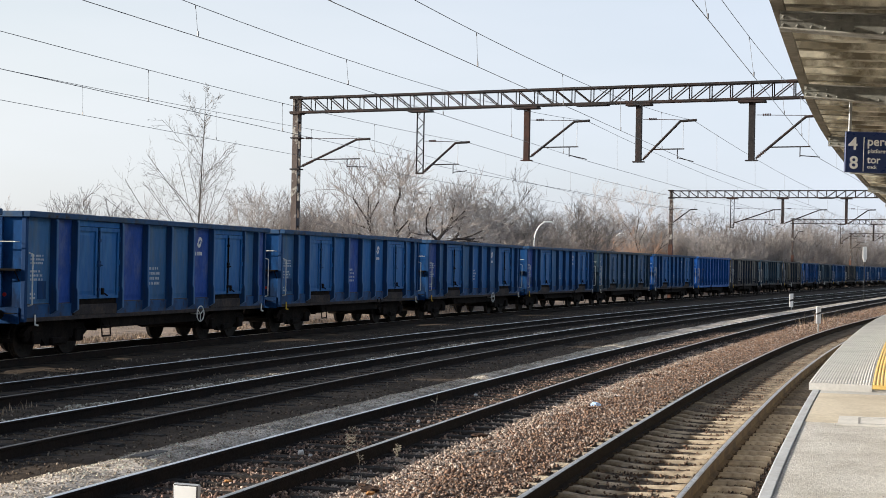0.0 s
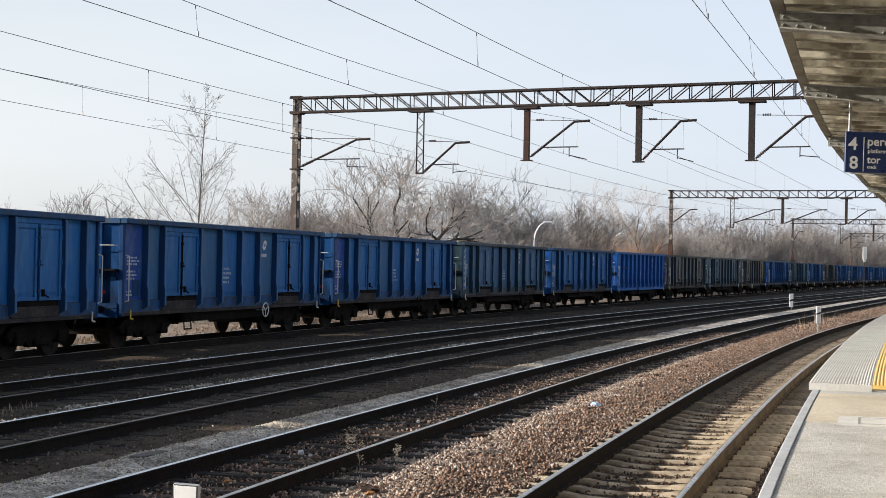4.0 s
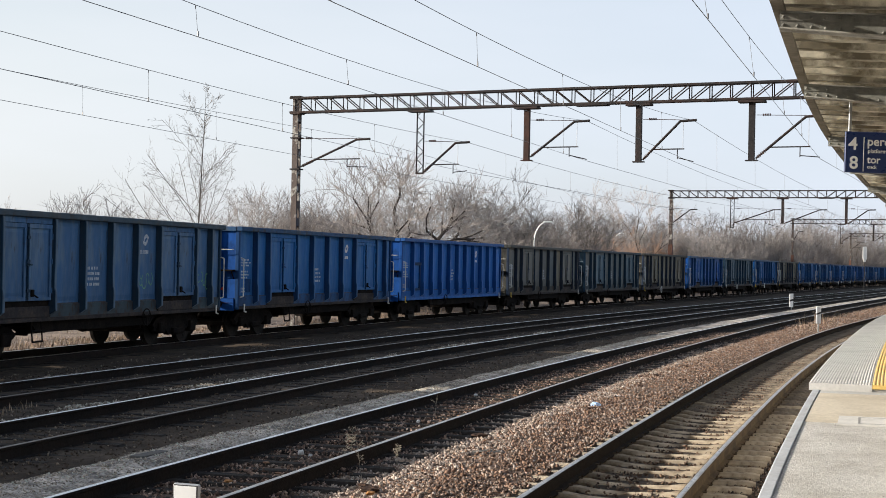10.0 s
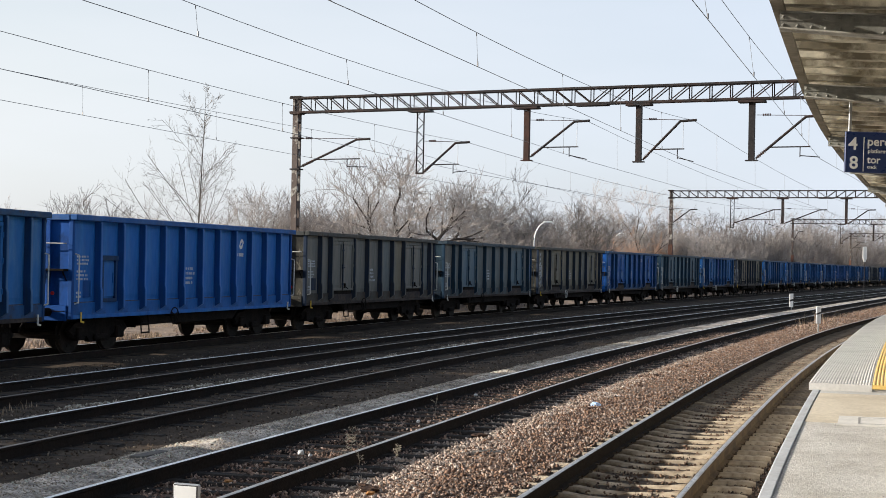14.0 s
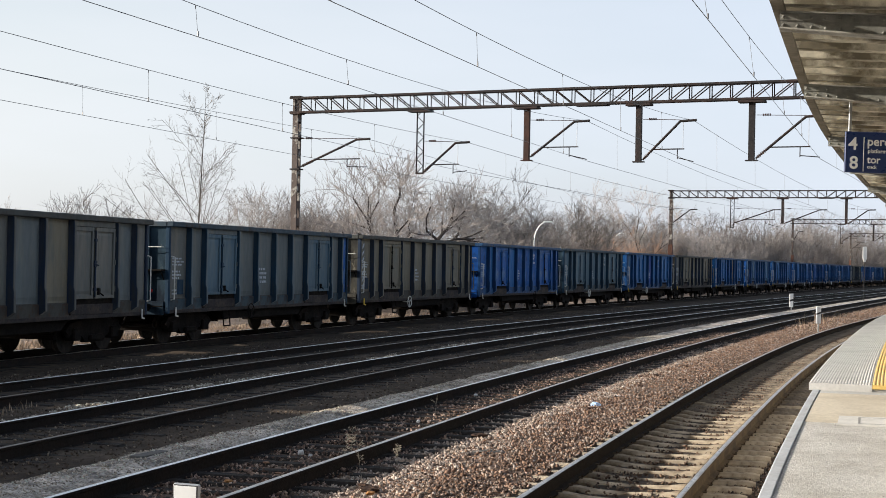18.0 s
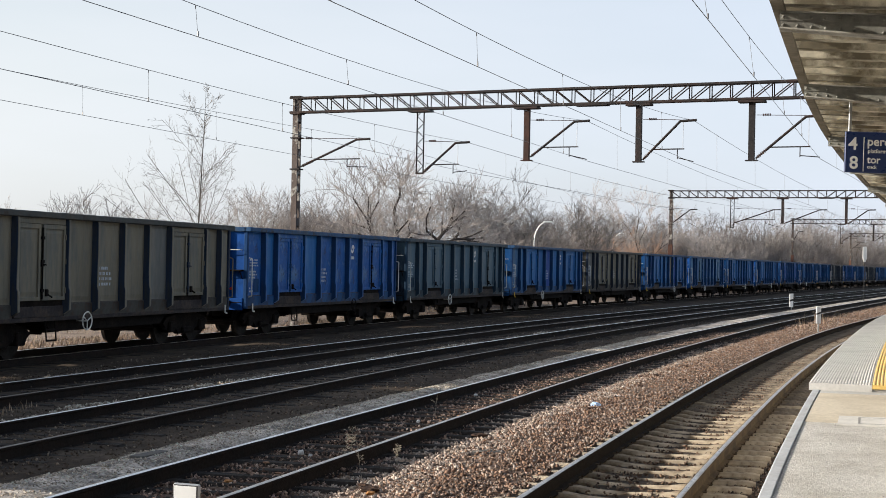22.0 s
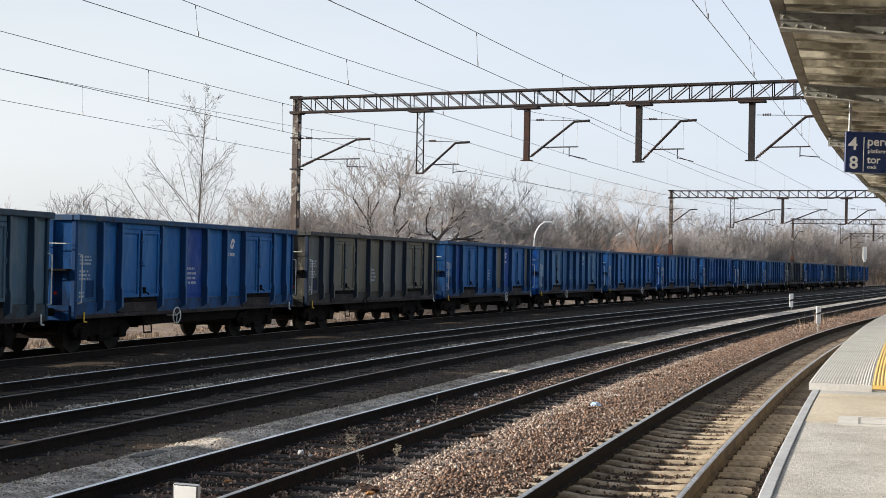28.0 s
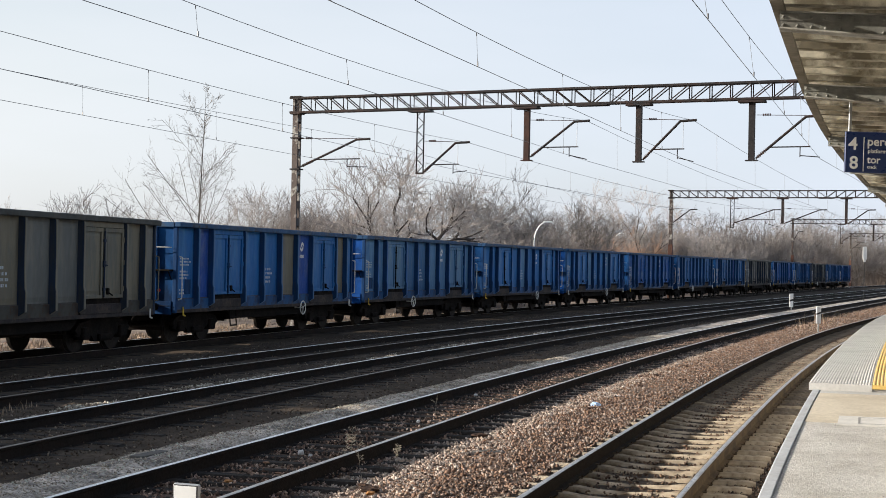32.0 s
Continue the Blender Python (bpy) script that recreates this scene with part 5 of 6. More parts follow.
def end_rung_builder(bm):
    bar(bm, (-6.56, -1.30, 0), (-6.56, -0.55, 0), 0.012, 6)
    for y in (-1.30, -0.55):
        bar(bm, (-6.56, y, 0), (-6.42, y, 0), 0.011, 6)


def plate_builder(bm):
    box(bm, -6.48, -6.462, -0.75, -0.25, 1.75, 2.02, 0.003)


def step_board_builder(bm):
    # shelf-like foot board half way up the end wall
    box(bm, -6.62, -6.402, -1.36, -0.62, 1.98, 2.03, 0.006)
    for y in (-1.32, -0.66):
        bar(bm, (-6.60, y, 1.98), (-6.42, y, 1.76), 0.014, 5)


def reflector_builder(bm):
    bar(bm, (-6.40, -0.95, 1.46), (-6.425, -0.95, 1.46), 0.045, 10)


def step_builder(bm):
    for x in (-0.20, 0.20):
        bar(bm, (x, -1.40, 0.92), (x, -1.45, 0.42), 0.020, 6)
    bar(bm, (-0.20, -1.45, 0.42), (0.20, -1.45, 0.42), 0.022, 6)
    bar(bm, (-0.20, -1.43, 0.66), (0.20, -1.43, 0.66), 0.018, 6)


def crank_builder(bm):
    ring = [[bm.verts.new(((0.21 + 0.018 * math.cos(q)) * math.cos(a), -1.56 + 0.018 * math.sin(q), (0.21 + 0.018 * math.cos(q)) * math.sin(a))) for q in (0.0, 1.571, 3.142, 4.712)] for a in [2 * math.pi * i / 18 for i in range(18)]]
    for i in range(18):
        for j in range(4):
            bm.faces.new((ring[i][j], ring[(i + 1) % 18][j], ring[(i + 1) % 18][(j + 1) % 4], ring[i][(j + 1) % 4]))
    for i in range(3):
        a = 2 * math.pi * i / 3 + 0.5
        bar(bm, (0, -1.56, 0), (0.21 * math.cos(a), -1.56, 0.21 * math.sin(a)), 0.014, 5)
    bar(bm, (0, -1.56, 0), (0, -1.2, 0), 0.02, 6)


def hook_builder(bm):
    bar(bm, (0, -1.50, 0.80), (0, -1.50, 1.02), 0.022, 6)
    bar(bm, (0, -1.50, 0.80), (0.09, -1.52, 0.78), 0.022, 6)


def toprail_builder(bm):
    box(bm, -6.46, 6.46, -1.60, -1.40, 3.16, Z1, 0.018)


def endrail_builder(bm):
    box(bm, -6.47, -6.34, -1.40, 1.40, 3.16, Z1 - 0.004, 0.012)


def sill_builder(bm):
    box(bm, -6.38, 6.38, -1.47, -1.40, 0.86, 0.955, 0.01)


def plaque_builder(bm):
    for a, b, c, d in ((0, 0.34, 0.36, 0.40), (0, 0.34, 0, 0.04), (0, 0.04, 0.04, 0.36), (0.30, 0.34, 0.04, 0.36)):
        box(bm, a, b, -1.446, -1.437, c, d)
    box(bm, 0.04, 0.30, -1.4395, -1.437, 0.04, 0.36)


def make_wagon(style, label, seed, hatch=False, patches=(), clean_end=False):
    """An open high-sided bogie wagon; its x runs towards the train's rear, -y faces the platform."""
    w = thing("open_wagon", label, "goods wagon", "wagons of the goods train")
    P = PAINT[style]
    rd = random.Random(seed)
    S = M["soot"]
    E = END_PAINT["fresh" if clean_end else RIB_STYLE[style]]
    TR = TOP_PAINT[RIB_STYLE[style]]
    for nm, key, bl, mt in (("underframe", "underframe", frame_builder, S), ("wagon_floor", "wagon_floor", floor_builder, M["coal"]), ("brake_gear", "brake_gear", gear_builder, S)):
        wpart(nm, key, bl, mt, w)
    for side in (0, 1):
        T = TURN if side else Matrix.Identity(4)
        pre = lambda x: T @ Matrix.Translation((x, 0, 0))
        wpart("top_rail", "top_rail", toprail_builder, TR, w, T)
        wpart("side_sill", "side_sill", sill_builder, P if style in ("fresh",) else M["door_sill"], w, T)
        wpart("end_wall", "end_wall", end_builder, E, w, T)
        for y in (-0.85, -0.28, 0.28, 0.85):
            wpart("end_post", "end_post", end_post_builder, E, w, T @ Matrix.Translation((0, y, 0)))
        wpart("head_stock", "head_stock", end_beam_builder, E, w, T)
        wpart("end_rail", "end_rail", endrail_builder, TR, w, T)
        for m2 in (T, T @ Matrix.Diagonal((1, -1, 1, 1))):
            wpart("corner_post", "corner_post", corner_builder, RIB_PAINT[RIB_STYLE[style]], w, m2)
        for z in (2.62, 1.05):
            wpart("end_rung", "end_rung", end_rung_builder, M["hand_white"] if z > 2 else S, w, T @ Matrix.Translation((0, 0, z)), "hand rung")
        wpart("step_board", "step_board", step_board_builder, S, w, T, "dark step board on the end wall")
        wpart("end_reflector", "end_reflector", reflector_builder, M["tail_red"], w, T, "small red reflector")
        wpart("end_plate", "end_plate", plate_builder, M["stencil"], w, T, "faded notice plate")
        for x in (-6.34, 6.34):
            wpart("hand_rail", "hand_rail", grip_builder, M["hand_white"] if x < 0 or rd.random() < 0.6 else P, w, pre(x), "bent white hand rail")
        ribs, doors = (HATCH_RIBS, []) if hatch else (WAG_RIBS, WAG_DOORS)
        for i, (a, b) in enumerate(zip(ribs, ribs[1:])):
            if any(abs(a - d0) < 0.01 for d0, _ in doors):
                lw = (b - a - 0.12 - 0.10) / 2
                # Near-black plate behind the leaves: the door gaps' shade put in its colour
                wpart("door_frame", "door_frame%.2f" % (b - a), lambda bm: box(bm, 0.0, b - a, -1.435, -1.405, 0.96, 3.16), S, w, pre(a), "near-black plate standing in for the shade in the door gaps")
                for q in range(2):
                    x = a + 0.06 + q * (lw + 0.10)
                    lf = wpart("door_leaf", "door_leaf%.3f" % lw, leaf_builder(lw), PAINT["slate"] if style == "grey" else P, w, pre(x))
                    for z in (1.55, 2.2, 2.75) if side == 0 else ():
                        wpart("hinge", "hinge", hinge_builder, P, lf, Matrix.Translation((0.02 if q == 0 else lw - 0.02, 0, z)))
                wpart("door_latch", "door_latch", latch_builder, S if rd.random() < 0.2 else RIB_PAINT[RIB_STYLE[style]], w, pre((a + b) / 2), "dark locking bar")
                wpart("door_lever", "door_lever", lever_builder, S, w, pre((a + b) / 2 + 0.18) @ Matrix.Translation((0, 0, 1.42)), "dark locking lever")
                wpart("door_head", "door_head%.2f" % (b - a), lambda bm: box(bm, 0.05, b - a - 0.05, -1.50, -1.44, 3.03, 3.16, 0.006), P, w, pre(a))
                wpart("door_threshold", "door_threshold%.2f" % (b - a), lambda bm: box(bm, 0.05, b - a - 0.05, -1.475, -1.44, Z0 + 0.03, 1.20, 0.01), M["door_sill"], w, pre(a))
            else:
                pm = PAINT[rd.choice(VARIANTS[style])] if style in VARIANTS and rd.random() < 0.3 else P
                for pi, st in patches:
                    if pi == i and side == 0:
                        pm = PAINT[st]
                wpart("side_panel", "side_panel%.2f" % (b - a), panel_builder(b - a), pm, w, pre(a))
                wpart("bottom_band", "bottom_band%.2f" % (b - a), band_builder(b - a), BAND_PAINT[RIB_STYLE[style]], w, pre(a))
        for a in ribs[1:-1]:
            v = rd.choice((0, 0, 1, 2, 3))
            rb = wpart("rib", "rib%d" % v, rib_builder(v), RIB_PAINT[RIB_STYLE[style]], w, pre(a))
            wpart("rib_edge", "rib_edge%d" % v, rib_edge_builder(v), LIT_EDGE_PAINT[{"slate": "grey", "chalky": "patchy", "bright": "patchy"}.get(style, style)], rb)
        wpart("foot_step", "foot_step", step_builder, S, w, pre(-2.9), "dark step below the door")
        wpart("brake_wheel", "brake_wheel", crank_builder, M["hand_white"] if rd.random() < 0.3 else S, w, pre(rd.choice((-1.55, 1.9))) @ Matrix.Translation((0, 0, 0.82)), "spoked hand brake wheel")
        for x in (-6.05, 6.1):
            wpart("lever", "lever", hook_builder, M["hook_yellow"] if (x < 0 and rd.random() < 0.6) else M["hand_white"], w, pre(x))
        if hatch:
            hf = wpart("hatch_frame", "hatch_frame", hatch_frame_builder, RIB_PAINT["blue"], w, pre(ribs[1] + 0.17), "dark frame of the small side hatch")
            wpart("hatch_door", "hatch_door", hatch_door_builder, P, hf)
        if side == 0 and seed in (33, 38, 50):
            wpart("warning_stripe", "warning_stripe", stripes_builder, M["stencil"], w, None, "slanting worn white stripes")["kind"] = "stuff"
        if side == 0 and seed == 33:
            for q in (6, 8):
                wpart("scrawl", "scrawl%d" % q, scrawl_builder(q), M["scrawl"], w, pre(ribs[q] + 0.1) @ Matrix.Translation((0, 0, 1.75)), "faded green sprayed scrawl")["kind"] = "stuff"
        if side == 0:
            xp = ribs[0] + 0.22
            for z, rows, ww, h in ((2.30, 3, 0.62, 0.055), (1.95, 3, 0.5, 0.06), (1.45, 2, 0.30, 0.06)):
                wpart("stencil_mark", "bars%d_%d_%.2f" % (seed % 3, rows, z), bars_builder(seed % 3 + int(z * 10), rows, ww, h), M["stencil"], w, pre(xp) @ Matrix.Translation((0, 0, z)), "faded white stencilled lines")["kind"] = "stuff"
            i = 5 if hatch else 4
            xp = ribs[i] + 0.28
            wpart("stencil_mark", "num%d" % (seed % 4), bars_builder(seed % 4 + 50, 4, 0.62, 0.085), M["stencil"], w, pre(xp) @ Matrix.Translation((0, 0, 2.02)), "faded white stencilled lines")["kind"] = "stuff"
            if style not in ("olive", "dark", "grey"):
                xp = ribs[-5 if not hatch else -5] + 0.60
                wpart("emblem", "emblem", swirl_builder, M["hand_white"] if style != "faded" else M["stencil"], w, pre(xp) @ Matrix.Translation((0, 0, 2.78)), "white swirl emblem")
                wpart("emblem_mark", "emblem_mark", bars_builder(7, 1, 0.84, 0.125), M["hand_white"] if style != "faded" else M["stencil"], w, pre(xp - 0.42) @ Matrix.Translation((0, 0, 2.42)), "white letter-like bars")["kind"] = "stuff"
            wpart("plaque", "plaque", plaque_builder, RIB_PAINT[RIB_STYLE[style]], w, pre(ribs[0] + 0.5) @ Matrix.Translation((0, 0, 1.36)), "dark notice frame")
        for y in (-0.875, 0.875):
            wpart("buffer", "buffer", buffer_builder, S, w, T @ Matrix.Translation((6.42, y, 1.02)))
        wpart("coupling", "coupling", coupling_builder, S, w, T @ Matrix.Translation((6.40, 0, 0.98)), "screw coupling")
        for y in (-0.42, 0.30):
            wpart("brake_hose", "brake_hose", hose_builder, S, w, T @ Matrix.Translation((6.40, y, 0.98)))
    for x in (-4.5, 4.5):
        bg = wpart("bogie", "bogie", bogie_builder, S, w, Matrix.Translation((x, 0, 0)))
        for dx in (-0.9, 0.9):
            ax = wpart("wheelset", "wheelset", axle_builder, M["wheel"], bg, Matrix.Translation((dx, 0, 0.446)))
            WHEELS.append((w, ax, dx))
    return w


WHEELS = []
TRAIN = []
LABELS = {
    "blue": "open goods wagon in worn mid-blue paint on the curved track",
    "fresh": "open goods wagon in fresh bright blue paint with small hatches",
    "patchy": "open goods wagon in scratched patchy blue paint",
    "faded": "open goods wagon in faded slate-blue paint with rust spots",
    "grey": "open goods wagon in weathered olive-grey paint with slate-blue doors",
    "chalky": "open goods wagon in chalky pale blue paint",
    "bright": "open goods wagon in bright but worn blue paint",
    "slate": "open goods wagon in dull slate-blue paint",
    "dark": "open goods wagon in sooty dark olive-grey paint",
    "olive": "open goods wagon in dirty brown-olive paint",
}
# from the train's front to its rear
ORDER = {-12: "blue", -11: "blue", -10: "blue", -9: "blue", -8: "blue", -7: "faded", -6: "blue", -5: "fresh", -4: "dark", -3: "grey", -2: "olive", -1: "patchy", 0: "slate", 1: "blue", 2: "olive",
         3: "blue", 4: "chalky", 5: "bright", 6: "bright", 7: "patchy", 8: "blue", 9: "blue", 10: "dark", 11: "patchy", 12: "blue", 13: "dark", 14: "blue", 15: "patchy"}
PATCH = {-11: ((0, "dusty"), (1, "ultra"), (3, "ultra"), (4, "dusty"), (5, "dusty"), (6, "ultra"), (8, "dusty"), (9, "ultra")), 4: ((0, "bleached"), (9, "bleached")), -3: ((9, "patchy"),), 3: ((5, "olive"), (7, "olive"), (8, "olive")), 0: ()}
for n, st in sorted(ORDER.items()):
    wg = make_wagon(st, LABELS[st], 40 + n, hatch=(n == -5), patches=PATCH.get(n, ()), clean_end=n in (-6, -5, -1, 4, 6, 12))
    wg.matrix_world = wagon_pose(n, 0.0)
    TRAIN.append((n, wg))


def motions():
    """The train runs past and comes to a stand; wheels turn with it."""
    ts = [0.5 * i for i in range(65)] + [31.42]
    ts = sorted(set(ts))
    for n, wg in TRAIN:
        walk(wg, [(t, wagon_pose(n, t)) for t in ts])
    spin = [0.1 * i for i in range(321)]
    turns = [math.degrees((travel(0) - travel(t)) / 0.446) for t in spin]
    for w, ax, dx in WHEELS:
        walk(ax, [(t, Matrix.Translation((dx, 0, 0.446)) @ Matrix.Rotation(-radians(a), 4, "Y")) for t, a in zip(spin, turns)])


# ---- trees and scrub behind the tracks ----
class Limbs:
    """Collects tapered round limbs into one mesh."""

    def __init__(self):
        self.v, self.f = [], []

    def add(self, pts, r0, r1, n):
        base = len(self.v)
        m = len(pts)
        for i, p in enumerate(pts):
            a = pts[max(i - 1, 0)]
            b = pts[min(i + 1, m - 1)]
            d = (b - a)
            d.normalize()
            u = d.orthogonal()
            u.normalize()
            w = d.cross(u)
            r = r0 + (r1 - r0) * i / (m - 1)
            for j in range(n):
                t = 6.2832 * j / n
                q = p + u * (r * math.cos(t)) + w * (r * math.sin(t))
                self.v.append((q.x, q.y, q.z))
        for i in range(m - 1):
            for j in range(n):
                k = (j + 1) % n
                self.f.append((base + i * n + j, base + i * n + k, base + (i + 1) * n + k, base + (i + 1) * n + j))

    def mesh(self, name, mat):
        me = bpy.data.meshes.new(name)
        me.from_pydata(self.v, [], self.f)
        me.materials.append(mat)
        me.update()
        return me


def crooked(rd, p, d, ln, n, wob, lift=0.0):
    pts = [p.copy()]
    for i in range(n):
        d = (d + Vector((rd.uniform(-wob, wob), rd.uniform(-wob, wob), rd.uniform(-wob, wob) * 0.7 + lift))).normalized()
        p = p + d * (ln / n)
        pts.append(p.copy())
    return pts, d


def grow(rd, thick, thin, p, d, ln, r, depth, o):
    """o: wobble, lift, children by depth, spread, length ratio."""
    n = 6 if depth == 0 else (4 if depth < 3 else 2)
    pts, d2 = crooked(rd, p, d, ln, n, o["wob"] * (1.0 if depth else 0.25), o["lift"] if depth else 0.0)
    last = depth >= o["depth"]
    (thin if depth >= o["thin_from"] else thick).add(pts, r, r * (0.3 if last else 0.10 if depth == 0 else 0.5), 3 if depth >= 2 else (5 if depth else 7))
    if last:
        return
    cnt = o["kids"][depth]
    for i in range(cnt):
        u = (o["from"] if depth == 0 else 0.2) + (1 - (o["from"] if depth == 0 else 0.2)) * (i + rd.random() * 0.8) / cnt
        u = min(u, 0.999)
        if depth == 0:
            u = u ** 1.25
        j = int(u * n)
        q = pts[j].lerp(pts[j + 1], u * n - j)
        ax = (pts[j + 1] - pts[j]).normalized()
        side = ax.orthogonal().normalized()
        side.rotate(Matrix.Rotation(rd.uniform(0, 6.283), 3, ax))
        sp = rd.uniform(*o["spread"])
        nd = (ax * math.cos(sp) + side * math.sin(sp)).normalized()
        taper = (1.22 - 1.08 * u) if depth == 0 else (1.1 - 0.5 * u)
        grow(rd, thick, thin, q, nd, ln * o["ratio"][depth] * taper * rd.uniform(0.75, 1.2), max(r * o["slim"] * ((1 - 0.85 * u) if depth == 0 else (1 - 0.45 * u)), o["least"]), depth + 1, o)


def fork(rd, thick, thin, p, d, ln, r, depth, o):
    """A limb that splits at its end, with side twigs, as old open-grown trees do."""
    n = 4 if depth < 3 else 2
    pts, d2 = crooked(rd, p, d, ln, n, o["wob"], o["lift"] if depth else 0)
    tip = r * o["taper"]
    (thick if depth < o["thin_from"] else thin).add(pts, r, tip, 7 if depth < 2 else (5 if depth < 4 else 3))
    if depth >= 1:
        for i in range(o["twigs"]):
            u = rd.uniform(0.15, 1.0) * n
            k = min(int(u), n - 1)
            q = pts[k].lerp(pts[k + 1], u - k)
            nd = (d2 * 0.6 + Vector((rd.uniform(-1, 1), rd.uniform(-1, 1), rd.uniform(-0.3, 1.0)))).normalized()
            tl = o["twig"] * rd.uniform(0.5, 1.2)
            tp, d3 = crooked(rd, q, nd, tl, 1, 0.2, 0.05)
            thin.add(tp, o["least"] * 1.2, o["least"] * 0.6, 3)
            for e in range(o["sprays"]):
                nd = (d3 * 0.9 + Vector((rd.uniform(-1, 1), rd.uniform(-1, 1), rd.uniform(-0.4, 1.0)))).normalized()
                tq, _ = crooked(rd, tp[0].lerp(tp[1], rd.uniform(0.2, 0.9)), nd, tl * rd.uniform(0.3, 0.6), 1, 0.2)
                thin.add(tq, o["least"] * 0.9, o["least"] * 0.5, 3)
    if depth >= o["depth"]:
        return
    cnt = o["split"][depth]
    roll = rd.uniform(0, 6.28)
    for i in range(cnt):
        side = d2.orthogonal().normalized()
        side.rotate(Matrix.Rotation(roll + 6.283 * (i + rd.uniform(-0.25, 0.25)) / cnt, 3, d2))
        a = rd.uniform(*o["angle"]) * (1.5 if depth == 0 else 1.0)
        nd = (d2 * math.cos(a) + side * math.sin(a)).normalized()
        fork(rd, thick, thin, pts[-1] if rd.random() < 0.75 or depth == 0 else pts[-2], nd, ln * (o["first"] if depth == 0 else o["ratio"]) * rd.uniform(0.8, 1.15), max(tip * 0.82, o["least"]), depth + 1, o)


def tree_meshes(seed, height, o, bark, twig):
    rd = random.Random(seed)
    thick, thin = Limbs(), Limbs()
    up = Vector((rd.uniform(-0.05, 0.05), rd.uniform(-0.05, 0.05), 1)).normalized()
    if "split" in o:
        fork(rd, thick, thin, Vector((0, 0, -0.4)), up, height * o["trunk"], height * o["girth"], 0, o)
    else:
        grow(rd, thick, thin, Vector((0, 0, -0.4)), up, height * o["trunk"], height * o["girth"], 0, o)
    return thick.mesh("trunk", bark), thin.mesh("twigs", twig)


SPREADING = dict(wob=0.30, lift=0.010, depth=5, thin_from=4, split=(5, 3, 3, 2, 2), angle=(0.45, 0.95), first=0.95, ratio=0.76, taper=0.66, twigs=4, sprays=3, twig=1.0, least=0.009, trunk=0.22, girth=0.027)
UPRIGHT = dict(wob=0.07, lift=0.012, depth=3, thin_from=1, kids=(38, 11, 5), spread=(0.60, 0.92), ratio=(0.47, 0.34, 0.42), trunk=0.97, least=0.0055, girth=0.0056, slim=0.44, **{"from": 0.10})
POLE = dict(wob=0.16, lift=0.05, depth=5, thin_from=3, split=(3, 2, 3, 2, 2), angle=(0.22, 0.60), first=0.75, ratio=0.78, taper=0.66, twigs=3, sprays=1, twig=0.9, least=0.009, trunk=0.30, girth=0.011)
BUSHY = dict(wob=0.24, lift=0.02, depth=5, thin_from=2, split=(5, 3, 2, 2, 2), angle=(0.30, 0.80), first=1.2, ratio=0.78, taper=0.62, twigs=3, sprays=3, twig=1.0, least=0.009, trunk=0.16, girth=0.011)

M["birch_twig"] = material("dark fine birch twigs", (0.155, 0.138, 0.125), 0.9, var=0.25, scale=2, bump=0.0)
TREES = {
    "spreading": tree_meshes(17, 8.8, SPREADING, M["bark"], M["twig"]),
    "upright": tree_meshes(5, 10.2, UPRIGHT, M["bark"], M["birch_twig"]),
    "pole": tree_meshes(8, 9.0, POLE, M["bark"], M["twig"]),
    "pole2": tree_meshes(13, 9.0, POLE, M["bark"], M["twig"]),
    "bushy": tree_meshes(21, 8.0, BUSHY, M["bark"], M["twig"]),
    "bushy2": tree_meshes(34, 8.0, BUSHY, M["bark"], M["twig"]),
    "bushy3": tree_meshes(47, 8.0, BUSHY, M["bark"], M["twig"]),
    "red": tree_meshes(55, 6.5, BUSHY, M["bark"], M["twig_red"]),
}
NOMINAL = {"spreading": 8.8, "upright": 10.4, "pole": 9.0, "pole2": 9.2, "bushy": 7.6, "bushy2": 7.2, "bushy3": 7.6, "red": 6.4}
TALL = {k: max(v.co.z for v in t[1].vertices) for k, t in TREES.items()}
TREE_LABEL = {"spreading": "broad bare tree with dark crooked limbs", "upright": "slender bare birch-like tree with upswept branches", "pole": "tall thin bare tree in the wood", "pole2": "tall thin bare tree in the wood",
              "bushy": "bare bushy tree of grey-brown twigs", "bushy2": "bare bushy tree of grey-brown twigs", "bushy3": "bare bushy tree of grey-brown twigs", "red": "bushy tree with reddish-brown dry leaves"}


def beside(x, y):
    """How far a place lies to the right of the goods track (less than nothing: behind it)."""
    i = int(np.argmin((X_TAB - x) ** 2 + (Y_TAB - y) ** 2))
    return (x - X_TAB[i]) * math.sin(H_TAB[i]) - (y - Y_TAB[i]) * math.cos(H_TAB[i])


def plant(kind, x, y, z, scale, turn, group="trees behind the tracks"):
    k = 1.0
    while beside(x * k, y * k) > -2.6 - 4.6 * scale * k:       # crowns keep clear of the wagons
        k += 0.02
    x, y, scale = x * k, y * k, scale * k
    t = thing("tree", TREE_LABEL[kind], "tree", group)
    t.matrix_world = Matrix.Translation((x, y, z)) @ Matrix.Rotation(turn, 4, "Z")
    for nm, me in zip(("trunk", "crown"), TREES[kind]):
        ob = new(nm, me)
        ob.parent = t
        k = scale * NOMINAL[kind] / TALL[kind]
        ob.scale = (k, k, k)
    return t


def behind(b):
    """How far ahead the goods track lies at a bearing of b to the right for one metre ahead."""
    best = None
    for s in range(-10, 330, 2):
        x, y, _ = at(s)
        e = abs(x / y - b)
        if best is None or e < best[0]:
            best = (e, y)
    return best[1]


